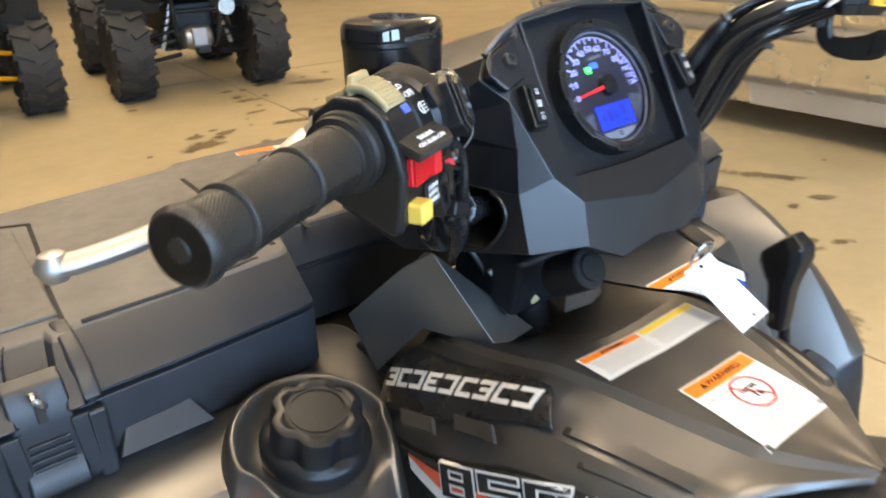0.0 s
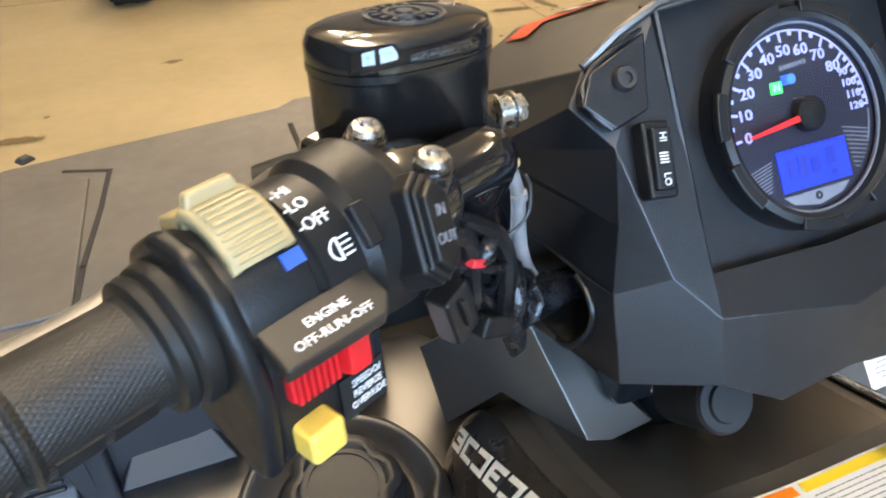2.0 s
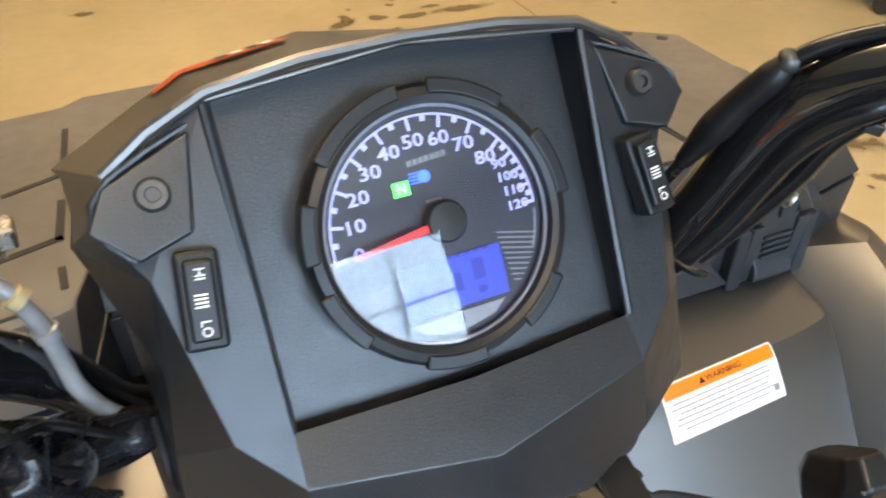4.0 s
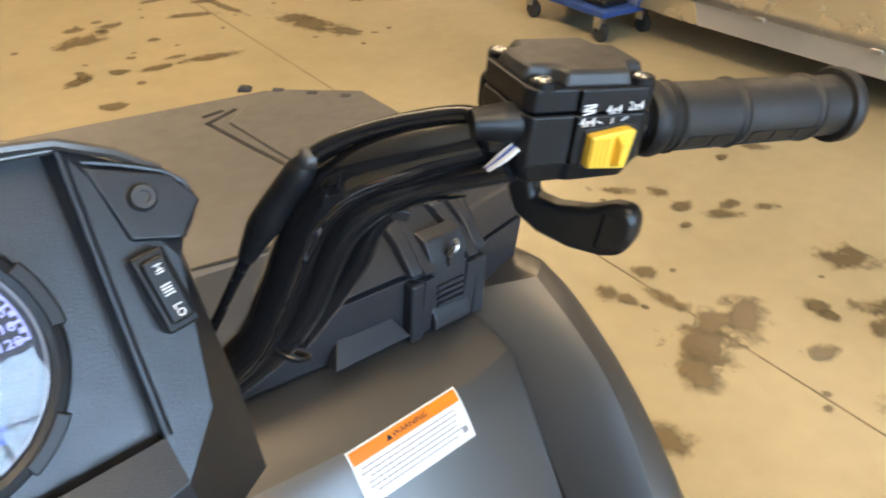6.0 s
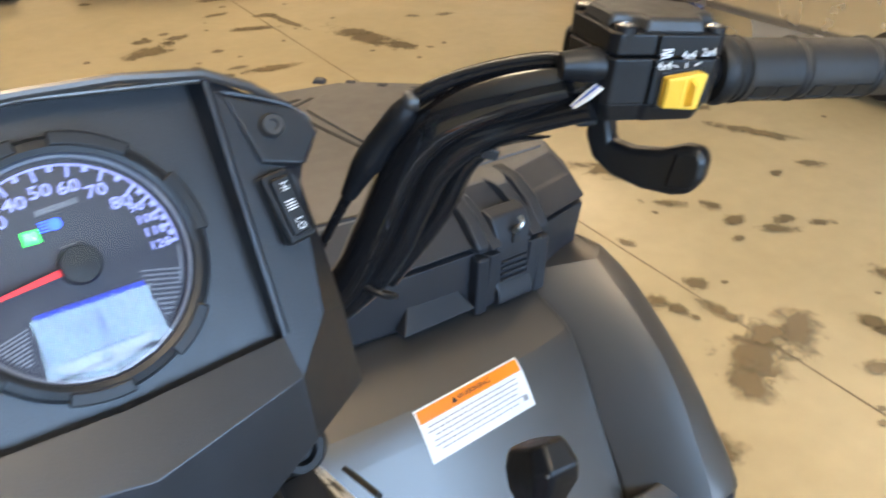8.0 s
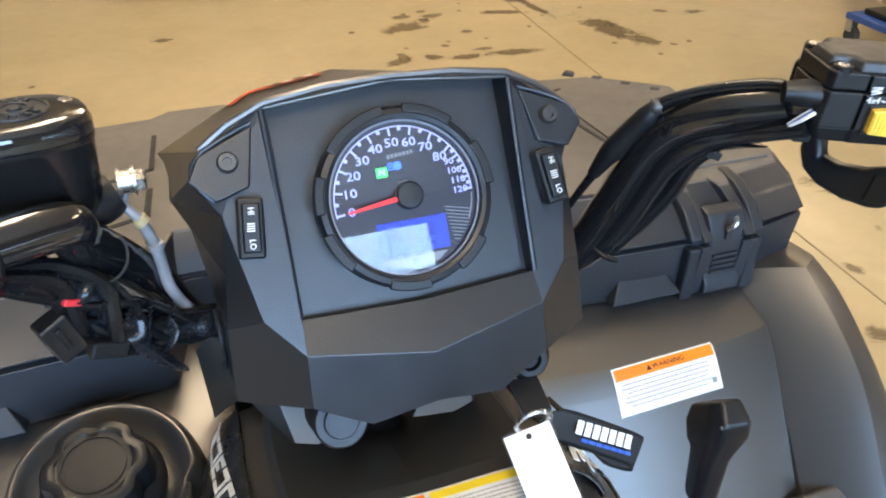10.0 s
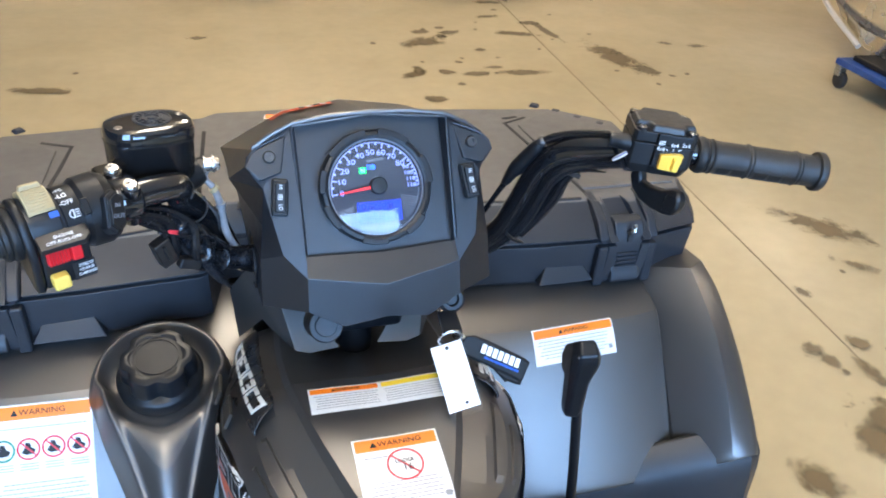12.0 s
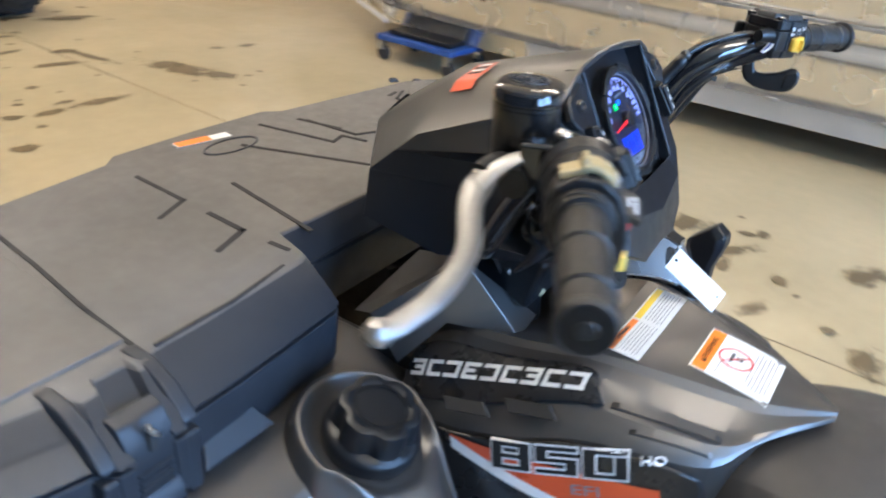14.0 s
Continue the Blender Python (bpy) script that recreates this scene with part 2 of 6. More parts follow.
def part(name, bm, mat, parent, label="", bevel=0.0, segs=2, sub=0, thick=0.0, smooth=35):
    ob = link_mesh(name, bm, mat, smooth)
    if thick:
        s = ob.modifiers.new("solid", "SOLIDIFY")
        s.thickness, s.offset = thick, -1
    if bevel:
        b = ob.modifiers.new("bevel", "BEVEL")
        b.width, b.segments, b.limit_method, b.angle_limit = bevel, segs, "ANGLE", radians(28)
        b.harden_normals = True
    if sub:
        s = ob.modifiers.new("sub", "SUBSURF")
        s.levels = s.render_levels = sub
    ob.parent = parent
    if label:
        ob["label"] = label
    return ob


def thing(name, label, category, group="", kind=""):
    return tagged(new(name), label, category, group, kind)


def axes(o, x, up=(0, 0, 1)):
    """A frame at o: x along x, z near up."""
    x = Vector(x).normalized()
    z = Vector(up)
    z = (z - x * z.dot(x)).normalized()
    y = z.cross(x)
    m = Matrix((x, y, z)).transposed().to_4x4()
    m.translation = o
    return m


def box(bm, m, size, taper=1.0):
    sx, sy, sz = (s / 2 for s in size)
    v = []
    for z, k in ((-sz, 1), (sz, taper)):
        for x, y in ((-sx, -sy), (sx, -sy), (sx, sy), (-sx, sy)):
            v.append(bm.verts.new(m @ Vector((x * k, y * k, z))))
    for f in ((3, 2, 1, 0), (4, 5, 6, 7), (0, 1, 5, 4), (1, 2, 6, 5), (2, 3, 7, 6), (3, 0, 4, 7)):
        bm.faces.new([v[i] for i in f])
    return bm


def boxed(m, size, taper=1.0):
    return box(bmesh.new(), m, size, taper)


def prism(bm, m, outline, z0, z1, inset=0.0):
    """An outline (x, y) drawn out along m's z from z0 to z1."""
    c = Vector((sum(p[0] for p in outline) / len(outline), sum(p[1] for p in outline) / len(outline)))
    a = [bm.verts.new(m @ Vector((x, y, z0))) for x, y in outline]
    b = []
    for x, y in outline:
        q = c + (Vector((x, y)) - c) * (1 - inset)
        b.append(bm.verts.new(m @ Vector((q.x, q.y, z1))))
    n = len(a)
    bm.faces.new(a[::-1])
    bm.faces.new(b)
    for i in range(n):
        bm.faces.new((a[i], a[(i + 1) % n], b[(i + 1) % n], b[i]))
    return bm


def lathe(bm, m, profile, seg=32, flute=None, uv=False, open_end=False):
    """A profile of (radius, height) turned about m's z."""
    rings = []
    for r, h in profile:
        ring = []
        for i in range(seg):
            a = 2 * math.pi * i / seg
            k = flute(a, r, h) if flute else 1.0
            ring.append(bm.verts.new(m @ Vector((r * k * math.cos(a), r * k * math.sin(a), h))))
        rings.append(ring)
    for p, q in zip(rings, rings[1:]):
        for i in range(seg):
            j = (i + 1) % seg
            bm.faces.new((p[i], p[j], q[j], q[i]))
    if profile[0][0] > 1e-6:
        bm.faces.new(rings[0][::-1])
    if profile[-1][0] > 1e-6 and not open_end:
        bm.faces.new(rings[-1])
    if uv:
        lay = bm.loops.layers.uv.new("uv")
        for f in bm.faces:
            for lp in f.loops:
                p = m.inverted() @ lp.vert.co
                lp[lay].uv = (math.atan2(p.y, p.x) * 0.017, p.z)
    return bm


def smooth_path(points, n):
    """A soft curve through the points."""
    p = [Vector(q) for q in points]
    p = [p[0] * 2 - p[1]] + p + [p[-1] * 2 - p[-2]]
    out = []
    for i in range(1, len(p) - 2):
        for k in range(n):
            t = k / n
            a, b, c, d = p[i - 1], p[i], p[i + 1], p[i + 2]
            out.append(0.5 * (2 * b + (c - a) * t + (2 * a - 5 * b + 4 * c - d) * t * t + (3 * b - a - 3 * c + d) * t ** 3))
    out.append(p[-2])
    return out


def tube(bm, points, radius, seg=12, n=8, flat=1.0, up=(0, 0, 1), square=2.0):
    """A round bar along a soft path; radius may be a list, one for each point."""
    path = smooth_path(points, n)
    rad = radius if isinstance(radius, (list, tuple)) else [radius] * len(points)
    rings = []
    last = None
    for i, c in enumerate(path):
        d = (path[min(i + 1, len(path) - 1)] - path[max(i - 1, 0)]).normalized()
        u = Vector(up) if last is None else last
        u = (u - d * u.dot(d))
        u = u.normalized() if u.length > 1e-6 else d.orthogonal().normalized()
        last = u
        w = d.cross(u)
        s = i / n
        k = min(int(s), len(rad) - 2)
        r = rad[k] + (rad[k + 1] - rad[k]) * (s - k)
        ring = []
        for j in range(seg):
            sn, cs = math.sin(2 * math.pi * j / seg), math.cos(2 * math.pi * j / seg)
            ring.append(bm.verts.new(c + u * (r * flat * math.copysign(abs(sn) ** (2 / square), sn)) + w * (r * math.copysign(abs(cs) ** (2 / square), cs))))
        rings.append(ring)
    for p, q in zip(rings, rings[1:]):
        for i in range(seg):
            j = (i + 1) % seg
            bm.faces.new((p[i], p[j], q[j], q[i]))
    bm.faces.new(rings[0][::-1])
    bm.faces.new(rings[-1])
    return bm


def grid(bm, rows, mirror=False):
    """Quads between equal rows of points."""
    v = [[bm.verts.new((-p[0], p[1], p[2]) if mirror else p) for p in r] for r in rows]
    for a, b in zip(v, v[1:]):
        for i in range(len(a) - 1):
            bm.faces.new((a[i], a[i + 1], b[i + 1], b[i]))
    return bm


def solid(bm, points, faces, mirror=False):
    v = [bm.verts.new((-p[0], p[1], p[2]) if mirror else p) for p in points]
    for f in faces:
        bm.faces.new([v[i] for i in f])
    return bm


def text(name, words, m, height, mat, parent, shear=0.0, width=1.0, bold=0.0, label=""):
    """Raised lettering, centred on m's origin in its x-y plane."""
    c = bpy.data.curves.new(name, "FONT")
    c.body, c.size, c.align_x, c.align_y, c.shear, c.offset = words, height * 1.38, "CENTER", "CENTER", shear, bold
    c.resolution_u, c.extrude = 2, 0.0002
    t = new(name, c)
    bpy.context.view_layer.update()
    me = bpy.data.meshes.new_from_object(t.evaluated_get(bpy.context.evaluated_depsgraph_get()))
    bpy.data.objects.remove(t)
    me.transform(m @ Matrix.Diagonal((width, 1, 1, 1)))
    me.materials.clear()
    me.materials.append(mat)
    ob = new(name, me)
    ob.parent = parent
    if label:
        ob["label"] = label
    return ob


def plate(m, w, h, t=0.0006, r=0.0):
    """A thin sheet w by h, its face on m's z."""
    return boxed(m @ pose(0, 0, t / 2), (w, h, t))


def on(m, x, y, z=0.0):
    return m @ pose(x, y, z)


def disc(m, r, t=0.0005, seg=24, inner=0.0, a0=0.0, a1=360.0):
    bm = bmesh.new()
    full = a1 - a0 >= 360
    n = seg if full else seg + 1
    if inner <= 0 and full:
        return lathe(bm, m, [(r, 0), (r, t)], seg)
    rows = []
    for i in range(n):
        a = radians(a0 + (a1 - a0) * i / seg)
        c, s = math.cos(a), math.sin(a)
        rows.append([bm.verts.new(m @ Vector((k * c, k * s, z))) for k, z in ((inner, 0), (r, 0), (r, t), (inner, t))])
    for i in range(seg):
        p, q = rows[i], rows[(i + 1) % n]
        for k in range(4):
            l = (k + 1) % 4
            bm.faces.new((p[k], q[k], q[l], p[l]))
    if not full:
        bm.faces.new(rows[0])
        bm.faces.new(rows[-1][::-1])
    return bm


def pane_face(points):
    """One flat sheet with a single side."""
    bm = bmesh.new()
    bm.faces.new([bm.verts.new(p) for p in points])
    return bm


# ---- the hall ----
X0, X1, Y0, Y1, TOP = -9.0, 14.0, -7.0, 14.0, 5.2
bm = bmesh.new()
box(bm, pose((X0 + X1) / 2, (Y0 + Y1) / 2, -0.1), (X1 - X0, Y1 - Y0, 0.2))
floor = tagged(link_mesh("floor", bm, CONCRETE), "tan sealed concrete floor with damp stains", "floor", kind="structure")
# The west wall is out of view, darkened to dim what the pod reflects.
for nm, c, s in (("wall_west", (X0 - 0.1, (Y0 + Y1) / 2, TOP / 2), (0.2, Y1 - Y0, TOP)), ("wall_east", (X1 + 0.1, (Y0 + Y1) / 2, TOP / 2), (0.2, Y1 - Y0, TOP)),
                 ("wall_north", ((X0 + X1) / 2, Y1 + 0.1, TOP / 2), (X1 - X0 + 0.4, 0.2, TOP))):
    tagged(link_mesh(nm, boxed(pose(*c), s), DARKWALL if nm == "wall_west" else WALLM), "unseen hall wall, made dark to dim reflections" if nm == "wall_west" else "plain painted hall wall", "wall", kind="structure")
tagged(link_mesh("ceiling", boxed(pose((X0 + X1) / 2, (Y0 + Y1) / 2, TOP + 0.1), (X1 - X0 + 0.4, Y1 - Y0 + 0.4, 0.2)), CEILM), "plain hall ceiling", "ceiling", kind="structure")

# the south wall, with a row of tall glazed openings
WINDOWS = [(-4.2, 3.2), (-0.1, 3.0)]
WZ0, WZ1 = 1.0, 4.05
bm = bmesh.new()
box(bm, pose((X0 + X1) / 2, Y0 - 0.1, WZ0 / 2), (X1 - X0 + 0.4, 0.2, WZ0))
box(bm, pose((X0 + X1) / 2, Y0 - 0.1, (WZ1 + TOP) / 2), (X1 - X0 + 0.4, 0.2, TOP - WZ1))
edges = [X0 - 0.2] + [q for x, w in WINDOWS for q in (x, x + w)] + [X1 + 0.2]
for a, b in zip(edges[::2], edges[1::2]):
    box(bm, pose((a + b) / 2, Y0 - 0.1, (WZ0 + WZ1) / 2), (b - a, 0.2, WZ1 - WZ0))
tagged(link_mesh("wall_south", bm, WALLM), "painted hall wall with glazed openings", "wall", kind="structure")
for i, (x, w) in enumerate(WINDOWS):
    win = thing(f"window_{i + 1}", "tall window with pale frame and square panes", "window", "hall windows", "structure")
    bm = bmesh.new()
    for k in range(3):
        box(bm, pose(x + w * k / 2, Y0 - 0.1, (WZ0 + WZ1) / 2), (0.07, 0.06, WZ1 - WZ0))
    for k in range(3):
        box(bm, pose(x + w / 2, Y0 - 0.1, WZ0 + (WZ1 - WZ0) * k / 2), (w, 0.05, 0.07))
    part("window_frame", bm, WHITE, win)
    pane = part("pane", pane_face([(x, Y0 - 0.13, WZ0), (x, Y0 - 0.13, WZ1), (x + w, Y0 - 0.13, WZ1), (x + w, Y0 - 0.13, WZ0)]), GLASS, win)
    pane.visible_shadow = False
    area_lamp("window_light", (x + w / 2, Y0 - 0.25, (WZ0 + WZ1) / 2), (x + w / 2, 0, 1.6), w, WZ1 - WZ0, 66 * w * (WZ1 - WZ0), (0.37, 0.62, 1.0))
# No lamp is in view; these are added for warm light and glossy streaks.
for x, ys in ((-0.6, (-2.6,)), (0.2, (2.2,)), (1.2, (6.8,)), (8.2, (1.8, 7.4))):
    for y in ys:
        lamp = thing("ceiling_lamp", "unseen broad warm white ceiling lamp", "ceiling lamp", "hall lamps")
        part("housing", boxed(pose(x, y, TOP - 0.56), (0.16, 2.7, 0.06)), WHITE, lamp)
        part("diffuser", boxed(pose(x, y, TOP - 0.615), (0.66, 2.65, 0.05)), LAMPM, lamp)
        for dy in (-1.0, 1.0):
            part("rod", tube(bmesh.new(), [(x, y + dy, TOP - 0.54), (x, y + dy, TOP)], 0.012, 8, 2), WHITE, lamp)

# slab joints and damp stains
JOINT = material("joint_filler", (0.225, 0.175, 0.105), 0.7, vary=0.2)
bm = bmesh.new()
box(bm, pose(1.875, 3.0, 0.0012, 0, 0, -3.3), (0.005, 14, 0.002))
box(bm, pose(1.6, -1.3, 0.0012, 0, 0, 84), (0.005, 12, 0.002))
box(bm, pose(1.0, 5.6, 0.0012, 0, 0, 84), (0.005, 14, 0.002))
part("slab_joint", bm, JOINT, floor)
rs = random.Random(4)
LAID = []


def stain(x, y, a, b, turn):
    bm = bmesh.new()
    m = pose(x, y, 0.0022 + 0.00004 * len(LAID), 0, 0, turn)
    LAID.append(x)
    v = [bm.verts.new(m @ Vector((sx * a, sy * b, 0))) for sx, sy in ((-1, -1), (1, -1), (1, 1), (-1, 1))]
    f = bm.faces.new(v)
    lay = bm.loops.layers.uv.new("uv")
    for lp, q in zip(f.loops, ((0, 0), (1, 0), (1, 1), (0, 1))):
        lp[lay].uv = q
    ob = part("damp_stain", bm, STAIN, floor)
    ob["kind"] = "stuff"


STAINS = [(2.28, 3.36, 0.42, 0.15, -78), (2.04, 3.92, 0.36, 0.05, -82), (2.36, 3.12, 0.16, 0.10, -50), (1.165, 3.75, 0.26, 0.12, 20), (1.36, 3.90, 0.15, 0.06, 20), (1.82, 3.85, 0.22, 0.07, -20), (1.99, 4.08, 0.12, 0.06, 0),
          (0.95, 3.17, 0.17, 0.07, 25), (0.99, 3.24, 0.10, 0.05, 100), (1.31, 3.15, 0.13, 0.06, 5), (1.60, 3.14, 0.24, 0.07, -5), (1.45, 3.24, 0.08, 0.04, 0), (0.98, 2.81, 0.11, 0.07, 0), (1.87, 4.6, 0.14, 0.06, -10),
          (2.18, 1.28, 0.30, 0.11, -48), (2.12, 1.01, 0.13, 0.05, -40), (1.79, 0.895, 0.06, 0.04, -70), (1.78, 0.61, 0.07, 0.06, 0), (1.61, 0.62, 0.06, 0.05, 30), (1.72, 0.48, 0.05, 0.11, 10),
          (1.63, 0.29, 0.16, 0.15, 0), (1.83, 0.29, 0.17, 0.11, 25), (1.52, 0.24, 0.12, 0.11, 60), (1.74, 0.33, 0.12, 0.09, 0), (1.86, 0.07, 0.09, 0.05, -20), (1.85, -0.16, 0.13, 0.06, -35), (1.715, -0.016, 0.025, 0.02, 0), (1.667, -0.041, 0.025, 0.02, 0),
          (2.38, 0.25, 0.17, 0.11, -40), (2.24, 0.03, 0.24, 0.07, -35), (2.10, 0.02, 0.08, 0.05, 0), (2.30, 0.66, 0.10, 0.05, -40), (2.22, 0.79, 0.07, 0.05, 0), (2.47, 0.60, 0.08, 0.05, -30), (2.12, 0.70, 0.05, 0.03, 0),
          (1.26, 0.15, 0.08, 0.12, 20), (2.96, 1.24, 0.30, 0.07, -62), (2.88, 0.9, 0.10, 0.05, -40), (2.37, 0.69, 0.07, 0.05, 0), (2.4, -0.45, 0.2, 0.1, -30), (1.75, -0.55, 0.15, 0.1, 20),
          (1.85, 4.96, 0.10, 0.06, 0), (2.22, 4.99, 0.2, 0.05, -10), (1.74, 4.23, 0.12, 0.05, 10), (1.13, 4.9, 0.06, 0.06, 0), (2.5, 4.8, 0.25, 0.12, -20), (-0.93, 3.12, 0.24, 0.07, -10), (-0.2, 3.9, 0.08, 0.05, 0), (2.95, 3.5, 0.10, 0.06, 0)]
for st in STAINS:
    stain(*st)
    if st[2] > 0.13:
        for k in range(3):
            a, d = rs.uniform(0, 6.28), st[2] * rs.uniform(1.0, 1.7)
            r = 0.018 + 0.045 * rs.random() ** 3
            stain(st[0] + d * math.cos(a), st[1] + d * math.sin(a), r * 1.3, r, rs.uniform(0, 180))

# ---- the quad bike ----
atv = thing("atv", "dark titanium grey quad bike with black handlebar, parked on concrete", "quad bike")


def storage_box():
    """Front cargo box: base, lid and two latches."""
    half = [(0.0, 0.115), (0.155, 0.115), (0.172, 0.03), (0.185, 0.024), (0.285, 0.016), (0.335, 0.012), (0.405, 0.010), (0.412, -0.004), (0.425, -0.004), (0.428, 0.012), (0.462, 0.012), (0.466, -0.004), (0.48, -0.004),
            (0.49, 0.012), (0.575, 0.03), (0.592, 0.06), (0.588, 0.17), (0.553, 0.25), (0.525, 0.36), (0.485, 0.415), (0.17, 0.452), (0.145, 0.472), (0.0, 0.476)]
    ring = half + [(-x, y) for x, y in half[-2:0:-1]]

    def layers(zs):
        bm = bmesh.new()
        rings = []
        for z, k, dy in zs:
            rings.append([bm.verts.new((x * k, 0.24 + (y - 0.24) * k + dy * (1 if y < 0.2 else 0) * (0.4 if abs(x) < 0.165 else 1), z)) for x, y in ring])
        n = len(ring)
        for p, q in zip(rings, rings[1:]):
            for i in range(n):
                j = (i + 1) % n
                bm.faces.new((p[i], p[j], q[j], q[i]))
        bm.faces.new(rings[0][::-1])
        bm.faces.new(rings[-1])
        return bm
    b = part("box_base", layers([(0.838, 0.985, 0.004), (0.845, 0.99, 0.0), (0.905, 1.0, 0.0), (0.9075, 0.998, 0.0), (0.908, 0.978, 0.004), (0.916, 0.978, 0.004)]), BOX, atv, "dark grey moulded plastic cargo box base", bevel=0.0018)
    lid = part("box_lid", layers([(0.9135, 0.982, 0.004), (0.914, 0.998, 0.0), (0.916, 1.0, -0.001), (0.935, 0.997, 0.021), (0.938, 0.994, 0.026), (0.952, 0.984, 0.044), (0.9555, 0.976, 0.051)]), BOX, atv, "matte grey plastic cargo box lid, groove shade laid on as dark strips", bevel=0.003)
    # The top is coloured paler than the skirt for the light falling on it.
    part("lid_panel", layers([(0.950, 0.984, 0.046), (0.954, 0.982, 0.047), (0.957, 0.976, 0.052)]), LID, lid, "matte grey top panel, light on it put into the colour", bevel=0.003)
    for s in (-1, 1):
        # recessed step pads on the back wall
        bm = solid(bmesh.new(), [(0.350 - 0.030, 0.016, 0.872), (0.350 + 0.030, 0.016, 0.872), (0.350 - 0.045, -0.003, 0.848), (0.350 + 0.045, -0.003, 0.848), (0.350 - 0.045, 0.030, 0.842), (0.350 + 0.045, 0.030, 0.842)],
                   [(0, 1, 3, 2), (2, 3, 5, 4), (0, 4, 5, 1), (0, 2, 4), (1, 5, 3)], s < 0)
        part("step_pad", bm, BOX, b, bevel=0.002)
        latch_side = Matrix(((0, 0, 1, s * 0.445), (1, 0, 0, 0), (0, 1, 0, 0), (0, 0, 0, 1)))
        latch = part("latch", prism_at(latch_side, [(0.030, 0.944), (0.012, 0.941), (0.002, 0.925), (-0.001, 0.905), (-0.001, 0.868), (-0.008, 0.858), (-0.010, 0.846), (-0.002, 0.840), (0.008, 0.842), (0.022, 0.90)], -0.024, 0.024), BOX, b, "dark plastic draw latch", bevel=0.003)
        bm = bmesh.new()
        for k in range(4):
            box(bm, pose(s * 0.445, -0.002, 0.870 + 0.0075 * k), (0.034, 0.005, 0.0036))
        part("pull_ribs", bm, BOX, latch, bevel=0.001)
        # No hole is cut: a dark block carries the slot's shade.
        part("wire_slot", boxed(pose(s * 0.445, -0.0012, 0.922), (0.0075, 0.004, 0.020)), RECESS_SHADE, latch, bevel=0.001)
        part("latch_wire", tube(bmesh.new(), [(s * 0.441, -0.002, 0.927), (s * 0.443, -0.006, 0.931), (s * 0.448, -0.006, 0.937), (s * 0.449, -0.001, 0.941)], 0.0030, 8, 4), STEEL, latch, "bright steel latch wire")
        for q in (-1, 1):
            rail = Matrix(((0, 0, 1, s * 0.445 + q * 0.041), (1, 0, 0, 0), (0, 1, 0, 0), (0, 0, 0, 1)))
            part("latch_rail", prism_at(rail, [(-0.002, 0.835), (-0.003, 0.906), (0.040, 0.906), (0.040, 0.835)], -0.0085, 0.0085), BOX, b, bevel=0.004)
            part("lid_rib", prism_at(rail, [(-0.002, 0.915), (0.002, 0.922), (0.022, 0.943), (0.050, 0.9565), (0.078, 0.9590), (0.090, 0.955), (0.090, 0.93), (0.04, 0.915)], -0.0085, 0.0085), BOX, lid, bevel=0.004)
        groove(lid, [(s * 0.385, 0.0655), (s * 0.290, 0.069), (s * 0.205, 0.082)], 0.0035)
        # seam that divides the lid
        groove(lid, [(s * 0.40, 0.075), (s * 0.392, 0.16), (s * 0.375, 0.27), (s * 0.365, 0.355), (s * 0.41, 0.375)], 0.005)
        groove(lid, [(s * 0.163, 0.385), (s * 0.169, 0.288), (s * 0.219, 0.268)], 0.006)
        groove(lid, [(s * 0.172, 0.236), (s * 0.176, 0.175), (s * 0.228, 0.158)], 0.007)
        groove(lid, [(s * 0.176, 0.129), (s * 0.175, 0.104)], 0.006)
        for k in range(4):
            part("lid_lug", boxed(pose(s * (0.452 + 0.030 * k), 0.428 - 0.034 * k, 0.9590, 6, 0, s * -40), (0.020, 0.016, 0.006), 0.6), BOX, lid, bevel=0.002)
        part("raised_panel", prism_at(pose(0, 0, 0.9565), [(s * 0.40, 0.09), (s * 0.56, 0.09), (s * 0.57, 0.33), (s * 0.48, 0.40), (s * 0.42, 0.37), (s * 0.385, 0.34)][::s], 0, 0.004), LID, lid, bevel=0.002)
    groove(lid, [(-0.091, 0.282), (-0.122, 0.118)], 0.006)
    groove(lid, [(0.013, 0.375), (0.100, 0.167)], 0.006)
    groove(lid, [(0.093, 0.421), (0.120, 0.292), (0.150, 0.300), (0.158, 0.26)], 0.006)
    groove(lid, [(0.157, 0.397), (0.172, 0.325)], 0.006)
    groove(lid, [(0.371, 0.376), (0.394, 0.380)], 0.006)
    lab = part("lid_label", plate(axes((-0.015, 0.43, 0.9575), (1, -0.16, 0), (0, 0, 1)), 0.09, 0.018), LABEL, lid, "small orange and white warning label")
    part("orange_band", plate(axes((-0.03, 0.4325, 0.9583), (1, -0.16, 0), (0, 0, 1)), 0.055, 0.017), ORANGE, lab)
    part("lid_emblem", disc(axes((0.0, 0.385, 0.9572), (1, 0, 0)) @ Matrix.Diagonal((1, 0.45, 1, 1)), 0.05, 0.0015, 28, 0.045), BOX, lid)


def prism_at(m, outline, z0, z1):
    return prism(bmesh.new(), m, outline, z0, z1)


# Lays dark strips on the lid for the shade of its grooves.
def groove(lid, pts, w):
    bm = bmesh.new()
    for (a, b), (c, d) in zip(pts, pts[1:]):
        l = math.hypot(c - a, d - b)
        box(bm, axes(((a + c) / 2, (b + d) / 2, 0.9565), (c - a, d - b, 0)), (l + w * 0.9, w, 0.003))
    part("groove", bm, RECESS_SHADE, lid)


storage_box()

